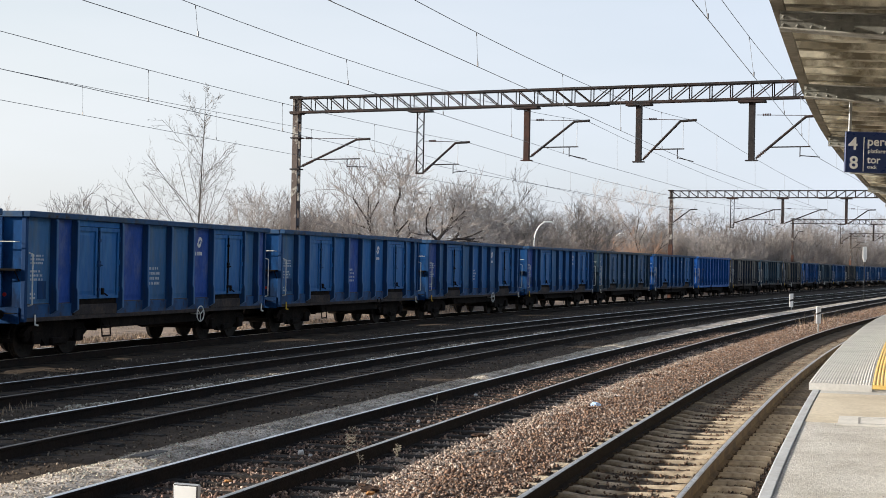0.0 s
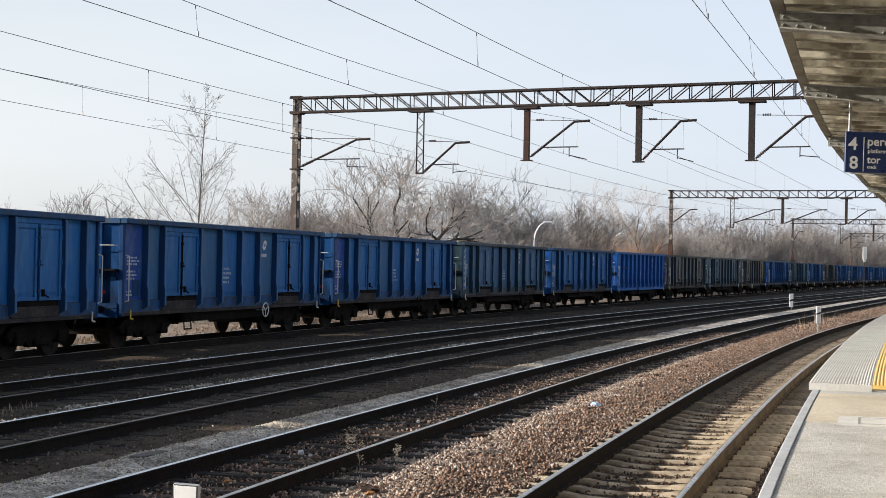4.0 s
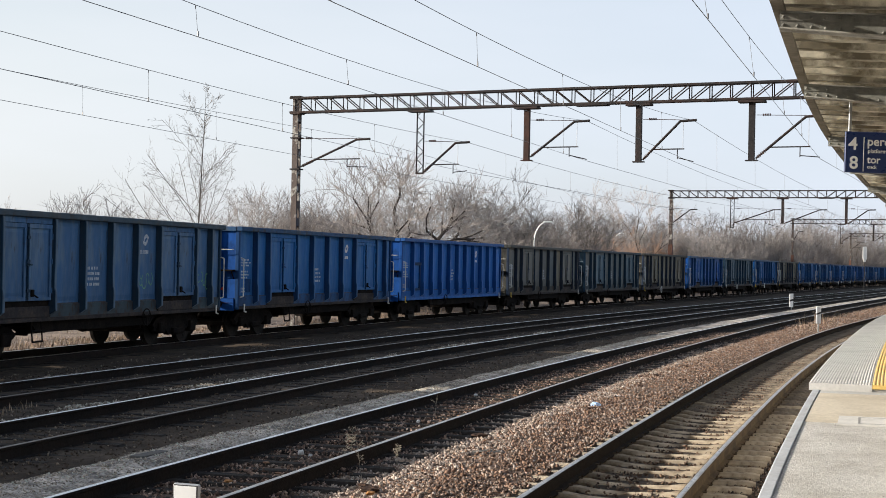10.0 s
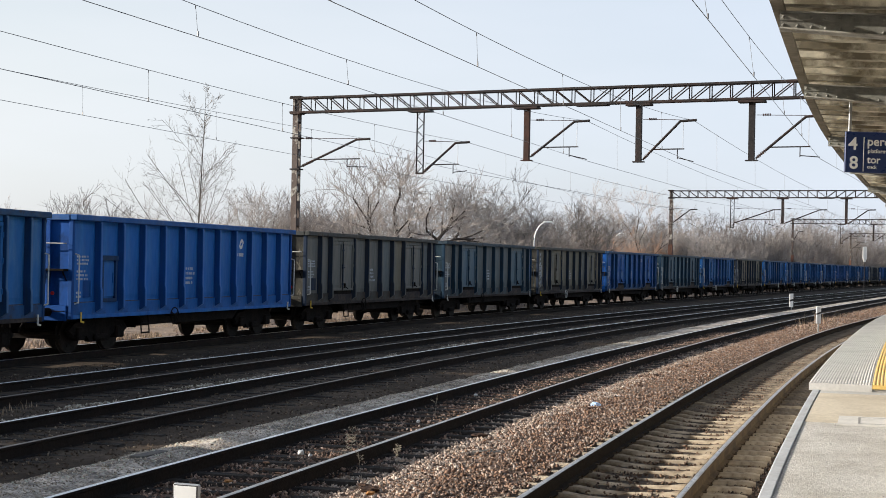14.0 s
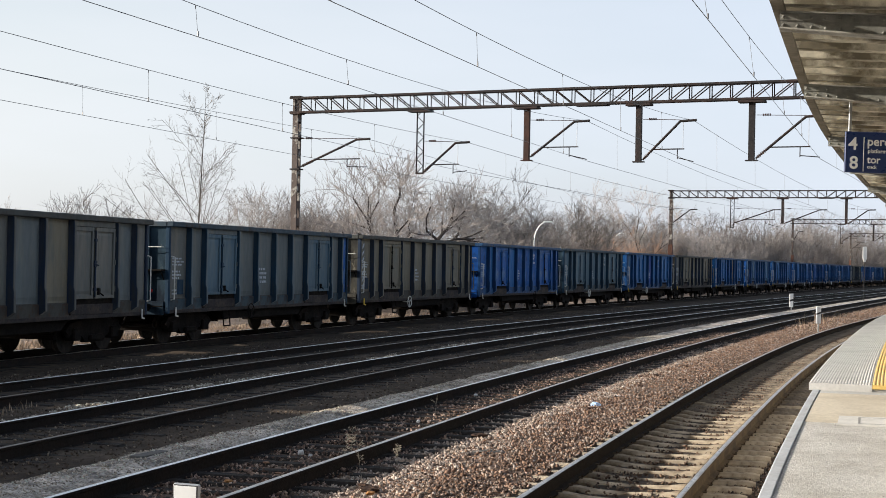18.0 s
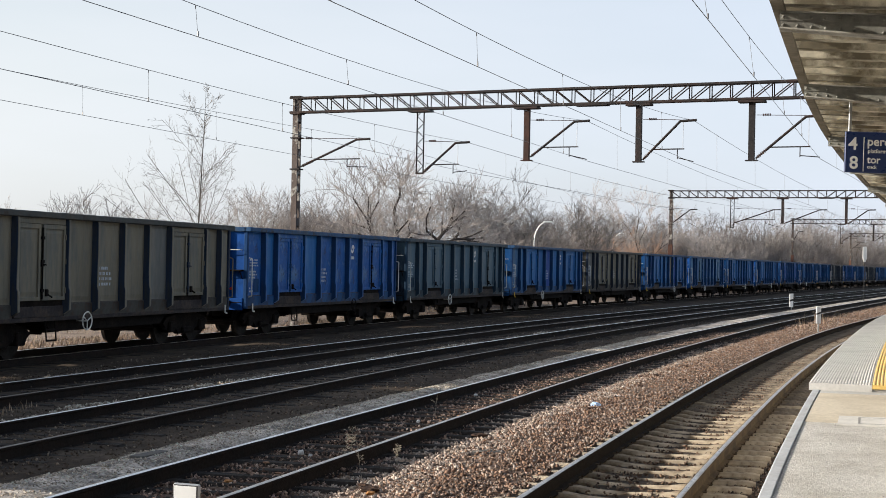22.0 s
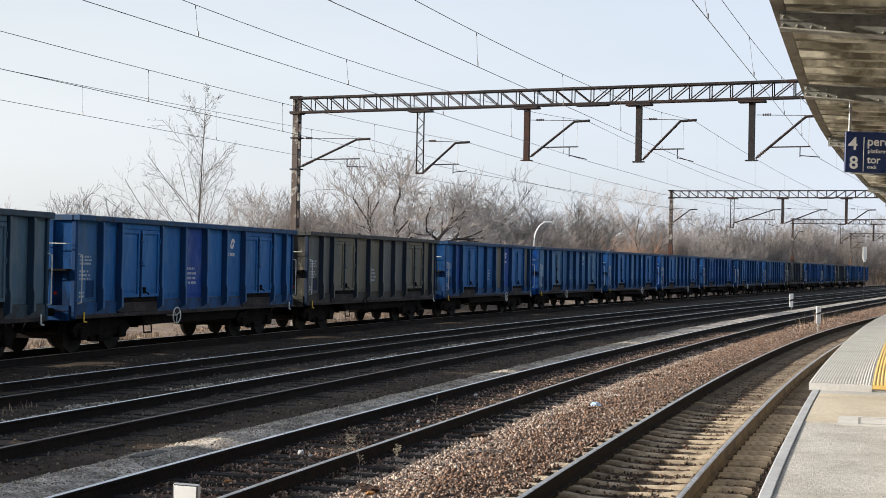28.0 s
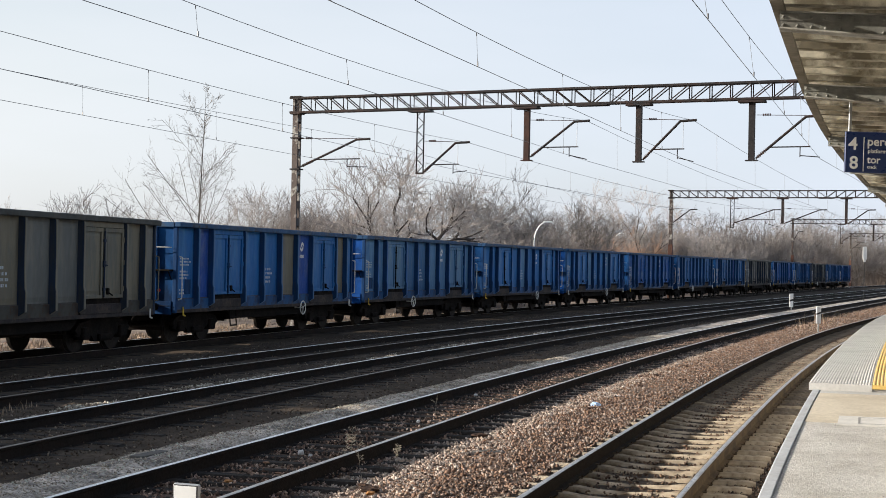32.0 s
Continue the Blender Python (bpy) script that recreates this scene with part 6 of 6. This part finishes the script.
SINGLE = (("spreading", -0.0305, 70, 0.95, 0.6), ("upright", -0.1775, 62, 1.00, 0.3), ("bushy3", -0.2582, 66, 0.80, 1.2), ("pole", -0.2109, 74, 0.66, 2.0), ("pole2", -0.1370, 84, 0.76, 0.1),
          ("bushy", -0.0703, 98, 1.00, 2.6), ("bushy2", -0.0905, 92, 1.00, 0.9), ("pole", -0.0420, 110, 1.05, 4.0), ("pole", 0.0489, 100, 1.10, 1.0), ("bushy2", 0.0307, 104, 1.20, 3.3),
          ("bushy", 0.0812, 118, 1.12, 5.1), ("pole", 0.1115, 128, 1.20, 2.1), ("red", 0.1317, 135, 1.05, 0.4), ("pole2", 0.1418, 140, 1.20, 1.9), ("red", 0.1539, 142, 1.00, 2.2),
          ("bushy", 0.1863, 150, 1.10, 1.4), ("pole", 0.2085, 158, 0.95, 0.2), ("red", 0.1115, 140, 0.90, 5.0), ("bushy2", 0.2247, 170, 1.05, 2.9), ("pole2", 0.2651, 190, 1.00, 0.7),
          ("bushy", -0.3047, 72, 0.70, 3.4), ("bushy", -0.3410, 64, 0.70, 0.5), ("pole", 0.2388, 176, 0.90, 4.4), ("bushy2", 0.2893, 225, 1.20, 4.1), ("red", 0.2570, 200, 0.90, 1.1),
          ("bushy3", -0.1148, 88, 0.90, 2.2))
for kind, b, d, sc, turn in SINGLE:
    y = max(d, behind(b) + 12)
    plant(kind, b * y, y, -0.1, sc, turn)


_rd = random.Random(91)
for i in range(64):
    b = -0.127 + 0.4566 * (max(0.0, i + _rd.uniform(-0.4, 0.4)) / 64) ** 0.75
    y = max(84 + max(0, b + 0.074) * 297, behind(b) + 14) + _rd.uniform(0, 26)
    kind = _rd.choice(("pole", "pole2", "pole", "bushy2") if b < 0.067 else ("pole", "pole2", "bushy", "bushy2", "bushy3", "bushy3"))
    if -0.074 < b < 0.039 and _rd.random() < 0.4 or 0.058 < b < 0.072:
        continue
    if b > 0.2206:
        y = behind(b) + 12 + _rd.uniform(0, 40)
    grown = 0.95 + 0.27 * min(1, max(0, (b + 0.02) / 0.15)) - 0.05 * min(1, max(0, (b - 0.15) / 0.1))
    plant(kind, b * y, y, -0.1, _rd.uniform(0.75, 1.0) * grown, _rd.uniform(0, 6.28), "wood behind the tracks")


for i in range(20):
    b = 0.195 + 0.14 * (i + _rd.uniform(-0.3, 0.3)) / 20
    y = behind(b) + 18 + _rd.uniform(0, 45)
    plant(_rd.choice(("pole", "pole2", "bushy", "bushy3")), b * y, y, -0.1, _rd.uniform(0.0050, 0.0062) * y, _rd.uniform(0, 6.28), "wood behind the tracks")
for i in range(3):
    b = 0.055 + 0.075 * (i + _rd.uniform(-0.3, 0.3)) / 3
    y = behind(b) + 20 + _rd.uniform(0, 20)
    plant(_rd.choice(("pole", "bushy3", "bushy2")), b * y, y, -0.1, _rd.uniform(0.85, 1.05), _rd.uniform(0, 6.28), "wood behind the tracks")


def thicket_mesh(seed, mat):
    """Scrub of many thin shoots."""
    rd = random.Random(seed)
    lb = Limbs()
    for i in range(30):
        p = Vector((rd.gauss(0, 2.2), rd.gauss(0, 1.6), -0.3))
        ht = rd.uniform(2.2, 5.2)
        pts, _ = crooked(rd, p, Vector((rd.uniform(-0.18, 0.18), rd.uniform(-0.18, 0.18), 1)).normalized(), ht, 4, 0.11, 0.02)
        lb.add(pts, 0.03, 0.010, 3)
        for j in range(11):
            u = rd.uniform(0.1, 0.98) * 4
            k = min(int(u), 3)
            q = pts[k].lerp(pts[k + 1], u - k)
            d = Vector((rd.uniform(-1, 1), rd.uniform(-1, 1), rd.uniform(0.2, 1.3))).normalized()
            tp, _ = crooked(rd, q, d, rd.uniform(0.5, 1.5), 1, 0.25)
            lb.add(tp, 0.014, 0.006, 3)
            d3 = Vector((rd.uniform(-1, 1), rd.uniform(-1, 1), rd.uniform(0, 1.2))).normalized()
            tq, _ = crooked(rd, tp[0].lerp(tp[1], 0.6), d3, rd.uniform(0.3, 0.9), 1, 0.2)
            lb.add(tq, 0.010, 0.005, 3)
    return lb.mesh("thicket", mat)


M["scrub"] = material("dry brown scrub twigs", (0.105, 0.082, 0.067), 0.95, var=0.2, scale=1.0, bump=0.0, rnd=0.3)
M["scrub_far"] = material("hazy grey-brown woodland twigs", (0.128, 0.104, 0.088), 0.95, var=0.2, scale=1.0, bump=0.0, rnd=0.25)
THICKETS = [thicket_mesh(100 + i, M["scrub"] if i % 2 else M["scrub_far"]) for i in range(5)]
_rd = random.Random(77)
for i in range(96):
    b = -0.325 + 0.6627 * (max(0.0, i + _rd.uniform(-0.5, 0.5)) / 96) ** 0.75
    y = max(82 if b < 0.047 else 118 + b * 284, behind(b) + 13) + (i % 4) * 7 + _rd.uniform(-2, 2)
    while beside(b * y, y) > -9.5:
        y += 1.5
    t = new("thicket", _rd.choice(THICKETS))
    sc = _rd.uniform(0.35, 0.5) if b < -0.115 else (_rd.uniform(0.45, 0.7) if b < 0.067 else _rd.uniform(0.9, 1.25) + max(0, b - 0.188) * 3)
    t.matrix_world = Matrix.Translation((b * y, y, -0.1)) @ Matrix.Rotation(_rd.uniform(0, 6.28), 4, "Z") @ Matrix.Diagonal((1.3, 1.3, sc, 1))
    tagged(t, "leafless brown scrub behind the goods track", "scrub", "scrub behind the tracks", "stuff")

for i in range(26):
    b = 0.2085 + 0.1212 * i / 26 + _rd.uniform(-0.0025, 0.0025)
    y = behind(b) + 22 + _rd.uniform(0, 25)
    while beside(b * y, y) > -11:
        y += 1.5
    t = new("thicket", _rd.choice(THICKETS))
    t.matrix_world = Matrix.Translation((b * y, y, -0.1)) @ Matrix.Rotation(_rd.uniform(0, 6.28), 4, "Z") @ Matrix.Diagonal((1.6, 1.6, _rd.uniform(1.4, 2.0), 1))
    tagged(t, "tall dense scrub where the line bends away", "scrub", "scrub behind the tracks", "stuff")


# ---- signs, posts and lamps ----
def text_mesh(name, body, size, mat, parent, m, label=""):
    cu = bpy.data.curves.new(name, "FONT")
    cu.body, cu.size, cu.extrude, cu.offset = body, size, 0.002, size * 0.019
    tmp = bpy.data.objects.new(name, cu)
    scene.collection.objects.link(tmp)
    me = bpy.data.meshes.new_from_object(tmp.evaluated_get(bpy.context.evaluated_depsgraph_get()))
    bpy.data.objects.remove(tmp)
    bpy.data.curves.remove(cu)
    me.materials.clear()
    ob = mesh_use(name, me, mat, parent, label)
    ob.matrix_basis = m
    return ob


def platform_sign():
    p = Vector((5.465, 19.1, 3.680))
    sg = thing("platform_sign", "dark blue hanging sign with white platform and track numbers", "sign")
    sg.matrix_world = Matrix.Translation((p.x, p.y, p.z)) @ Matrix.Rotation(radians(-2.0), 4, "Z") @ Matrix.Rotation(radians(1.0), 4, "Y")
    bm = bmesh.new()
    box(bm, 0, 1.75, 0, 0.05, 0, 0.56, 0.008)
    part("board", bm, M["sign_blue"], sg)
    R = Matrix.Rotation(math.pi / 2, 4, "X")
    for body, size, x, z in (("4", 0.24, 0.045, 0.315), ("8", 0.24, 0.06, 0.055), ("peron", 0.168, 0.295, 0.375), ("platform", 0.075, 0.305, 0.275), ("tor", 0.14, 0.30, 0.135), ("track", 0.06, 0.305, 0.062)):
        text_mesh("lettering", body, size, M["white"], sg, Matrix.Translation((x, -0.003, z)) @ R)
    bm = bmesh.new()
    box(bm, 0.245, 0.255, -0.003, 0.002, 0.02, 0.49)
    part("divider", bm, M["white"], sg)
    for x in (0.06, 1.55):
        bm = bmesh.new()
        box(bm, x - 0.02, x + 0.02, 0.005, 0.045, 0.56, 0.97, 0.004)
        part("hanger", bm, M["grey_metal"], sg)


platform_sign()


def marker_post(x, d, foot, top, w):
    a = Vector((x, d, foot))
    hgt = top - foot
    mp = thing("marker_post", "white trackside marker with a black slanting stripe", "marker post", "trackside markers")
    mp.matrix_world = Matrix.Translation((a.x, a.y, a.z))
    bm = bmesh.new()
    box(bm, -w / 2, w / 2, -0.03, 0.03, 0.0, hgt, 0.012)
    part("board", bm, M["white"], mp)
    bm = bmesh.new()
    for z in (0.46, 0.40) if d > 80 else (0.5,):
        vs = [bm.verts.new((x, -0.034, hgt * z + dz)) for x, dz in ((-w / 2, 0.0), (w / 2, 0.07), (w / 2, 0.14), (-w / 2, 0.07))]
        bm.faces.new(vs)
    part("stripe", bm, M["black"], mp)
    bm = bmesh.new()
    bar(bm, (0, 0, -a.z - 0.35), (0, 0, 0.05), 0.03, 8)
    part("post", bm, M["grey_metal"], mp)


marker_post(15.35, 57.0, 0.193, 0.883, 0.20)
marker_post(22.225, 89.0, 0.008, 0.871, 0.24)


def dwarf_board():
    p = Vector((-2.081, 11.6, 0.457))
    b = thing("dwarf_signal", "small white square board in a grey frame beside the rail", "signal")
    b.matrix_world = Matrix.Translation((p.x, p.y, 0)) @ Matrix.Rotation(radians(-18), 4, "Z")
    zt = p.z
    bm = bmesh.new()
    box(bm, -0.122, 0.122, -0.02, 0.02, zt - 0.26, zt, 0.012)
    part("housing", bm, M["grey_metal"], b)
    bm = bmesh.new()
    box(bm, -0.110, 0.110, -0.026, -0.018, zt - 0.25, zt - 0.010, 0.003)
    part("face_border", bm, M["black"], b)
    bm = bmesh.new()
    box(bm, -0.103, 0.103, -0.031, -0.025, zt - 0.243, zt - 0.018, 0.003)
    part("face", bm, M["white"], b)
    bm = bmesh.new()
    bar(bm, (0, 0.0, -0.3), (0, 0.0, zt - 0.25), 0.035, 8)
    part("post", bm, M["grey_metal"], b)


dwarf_board()


def far_signal():
    a, b = Vector((35.6, 118.0, 3.192)), Vector((35.6, 118.0, 4.479))
    sg = thing("white_signal_board", "narrow white rounded board on a thin mast", "signal")
    sg.matrix_world = Matrix.Translation((a.x, a.y, 0))
    bm = bmesh.new()
    box(bm, -0.18, 0.18, -0.04, 0.04, a.z + 0.2, b.z, 0.03)
    box(bm, -0.10, 0.10, -0.04, 0.04, a.z, a.z + 0.22, 0.03)
    part("board", bm, M["white"], sg)
    bm = bmesh.new()
    bar(bm, (0, 0.08, -0.3), (0, 0.08, b.z), 0.03, 8)
    part("mast", bm, M["black"], sg)


far_signal()


def street_lamp(t):
    lp = thing("street_lamp", "white street lamp with a curved arm among the trees", "street lamp", "street lamps")
    lp.matrix_world = Matrix.Translation((t.x, t.y, 0))
    pts = [(0, 0, -0.6), (0, 0, t.z - 1.3)] + [(0.85 * (1 - math.cos(a)), 0, t.z - 1.3 + 1.25 * math.sin(a)) for a in [0.2, 0.5, 0.8, 1.1, 1.35]]
    V, F = pipe(pts, 0.038, 8)
    mesh_ob("pole", V, F, M["white"], lp, smooth=True)
    bm = bmesh.new()
    box(bm, 0.55, 1.15, -0.09, 0.09, t.z - 0.12, t.z - 0.03, 0.03)
    part("lamp_head", bm, M["white"], lp)


for p in ((5.858, 90.0, 5.22), (17.60, 145.0, 5.92), (37.05, 188.0, 5.83), (56.40, 235.0, 5.77)):
    street_lamp(Vector(p))


# ---- litter and weeds on the ballast ----
M["plastic_blue"] = material("crumpled pale blue plastic", (0.36, 0.55, 0.85), 0.3, second=(0.62, 0.74, 0.90), mix_scale=25, mix=(0.45, 0.55), var=0.1, scale=30, bump=0.6, bump_scale=30)
M["paper"] = material("dirty white paper", (0.75, 0.74, 0.72), 0.8, var=0.1, scale=30, bump=0.5, bump_scale=25)
M["leaf"] = material("withered orange-brown leaf", (0.40, 0.19, 0.06), 0.8, var=0.2, scale=30, bump=0.3)
M["leaf_brown"] = material("withered brown leaf", (0.27, 0.135, 0.075), 0.85, second=(0.40, 0.26, 0.16), mix_scale=20, var=0.3, scale=30, bump=0.3)
M["board_grey"] = material("grey rotten board", (0.13, 0.12, 0.105), 0.9, second=(0.10, 0.09, 0.08), mix_scale=6, var=0.2, scale=20, bump=0.4, stretch=(1, 5, 1))


def crumpled(name, label, cat, x, y, size, mat, seed, flat=0.6, turn=0.0, ratio=1.0):
    rd = random.Random(seed)
    p = Vector((x, y, -0.17))
    bm = bmesh.new()
    bmesh.ops.create_icosphere(bm, subdivisions=2, radius=1.0)
    for v in bm.verts:
        v.co *= rd.uniform(0.6, 1.1)
        v.co = Vector((v.co.x * size * ratio, v.co.y * size, v.co.z * size * flat))
    me = bpy.data.meshes.new(name)
    bm.to_mesh(me)
    bm.free()
    me.materials.append(mat)
    ob = new(name, me)
    ob.matrix_world = Matrix.Translation((p.x, p.y, p.z + size * flat * 0.6)) @ Matrix.Rotation(turn, 4, "Z")
    return tagged(ob, label, cat, "litter on the ballast")


crumpled("plastic_bottle", "crumpled pale blue plastic bottle on the stones", "litter", 2.74, 24.731, 0.085, M["plastic_blue"], 1, 0.8, -0.3, 1.3)
crumpled("paper_scrap", "white paper scrap on the stones", "litter", 3.44, 26.871, 0.10, M["paper"], 2, 0.25, 0.1, 1.7)
crumpled("paper_scrap", "small white scrap on the stones", "litter", 3.094, 25.604, 0.05, M["paper"], 3, 0.4)
crumpled("paper_scrap", "white scrap between the rails", "litter", -1.772, 17.946, 0.045, M["paper"], 4, 1.1)
crumpled("paper_scrap", "white scrap between the rails", "litter", -1.64, 17.859, 0.030, M["paper"], 5, 0.8)
crumpled("paper_scrap", "pale scrap between the rails", "litter", -0.335, 21.903, 0.035, M["paper"], 6, 0.8)
crumpled("paper_scrap", "pale scrap beside the rail", "litter", 0.676, 26.52, 0.05, M["paper"], 7, 0.7)
crumpled("dead_leaf", "withered orange-brown leaf on the stones", "leaf", -2.346, 15.607, 0.055, M["leaf"], 8, 0.5)
crumpled("dead_leaf", "withered orange-brown leaf on the stones", "leaf", -0.728, 15.0, 0.060, M["leaf"], 9, 0.5)
crumpled("rag", "grey wet rag with dark bits on the stones", "litter", 0.636, 18.513, 0.16, M["board_grey"], 10, 0.18, 0.4, 2.2)


M["clod"] = material("dark damp clod of earth and dead leaves", (0.060, 0.038, 0.028), 0.95, spec=0.15, second=(0.12, 0.07, 0.045), mix_scale=14, var=0.5, scale=30, bump=1.0, bump_scale=40)
_rc = random.Random(404)
for i in range(26):
    sv = -17.5 + 30 * _rc.random() ** 1.5
    ov = track_off(4, sv) + _rc.uniform(1.35, 2.7)
    cx, cy, _ = at(sv, ov)
    crumpled("clod", "dark clod of earth and dead leaves on the ballast", "clod", cx, cy, _rc.uniform(0.04, 0.11), M["clod"], 500 + i, 0.35, _rc.uniform(0, 3.1), _rc.uniform(1.0, 1.9))
for i in range(34):
    sv = -16.5 + 26 * _rc.random() ** 1.4
    ov = track_off(4, sv) + _rc.uniform(-0.55, 0.62)
    cx, cy, _ = at(sv, ov)
    crumpled("dead_leaf", "withered brown leaf between the rails", "leaf", cx, cy, _rc.uniform(0.022, 0.045), M["leaf_brown"], 600 + i, 0.4, _rc.uniform(0, 3.1), _rc.uniform(1.0, 1.8))


def old_board(x, y, ln, turn):
    p = Vector((x, y, -0.10))
    bm = bmesh.new()
    box(bm, -ln / 2, ln / 2, -0.09, 0.09, -0.02, 0.02, 0.006)
    me = bpy.data.meshes.new("old_board")
    bm.to_mesh(me)
    bm.free()
    me.materials.append(M["board_grey"])
    ob = new("old_board", me)
    ob.matrix_world = Matrix.Translation((p.x, p.y, p.z)) @ Matrix.Rotation(turn, 4, "Z")
    tagged(ob, "short grey rotten board lying on the gravel", "board")


old_board(-3.556, 17.226, 0.62, 1.2)

M["weed"] = material("pale dry weed stalks", (0.34, 0.30, 0.235), 0.9, var=0.2, scale=10, bump=0.0)


def dead_weed(x, y, hgt, seed, bushy):
    """A withered stalk with side stems and seed heads."""
    rd = random.Random(seed)
    p = Vector((x, y, -0.18))
    lb = Limbs()
    pts, _ = crooked(rd, Vector((0, 0, 0)), Vector((rd.uniform(-0.1, 0.1), 0, 1)).normalized(), hgt, 5, 0.08)
    lb.add(pts, 0.0035, 0.002, 4)
    for i in range(bushy):
        u = rd.uniform(0.4, 1.0) * 5
        k = min(int(u), 4)
        q = pts[k].lerp(pts[k + 1], u - k)
        tp, _ = crooked(rd, q, Vector((rd.uniform(-1, 1), rd.uniform(-1, 1), rd.uniform(0.1, 1.2))).normalized(), hgt * rd.uniform(0.12, 0.3), 2, 0.2)
        lb.add(tp, 0.002, 0.0012, 3)
        for e in range(4):
            c = tp[1].lerp(tp[2], rd.random())
            lb.add([c, c + Vector((rd.uniform(-0.03, 0.03), rd.uniform(-0.03, 0.03), rd.uniform(0, 0.03)))], 0.005, 0.001, 4)
    ob = new("dead_weed", lb.mesh("dead_weed", M["weed"]))
    ob.matrix_world = Matrix.Translation(p)
    tagged(ob, "withered weed stalk with pale seed heads beside the rail", "weed", "weeds on the ballast")


for x, y, hgt, seed, b in ((-1.078, 17.303, 0.44, 1, 16), (-1.188, 17.287, 0.30, 2, 6), (-0.509, 17.188, 0.24, 3, 16), (-0.88, 16.063, 0.45, 4, 6), (-0.076, 23.107, 0.42, 5, 5), (20.184, 75.915, 0.5, 6, 6)):
    dead_weed(x, y, hgt, seed, b)


motions()
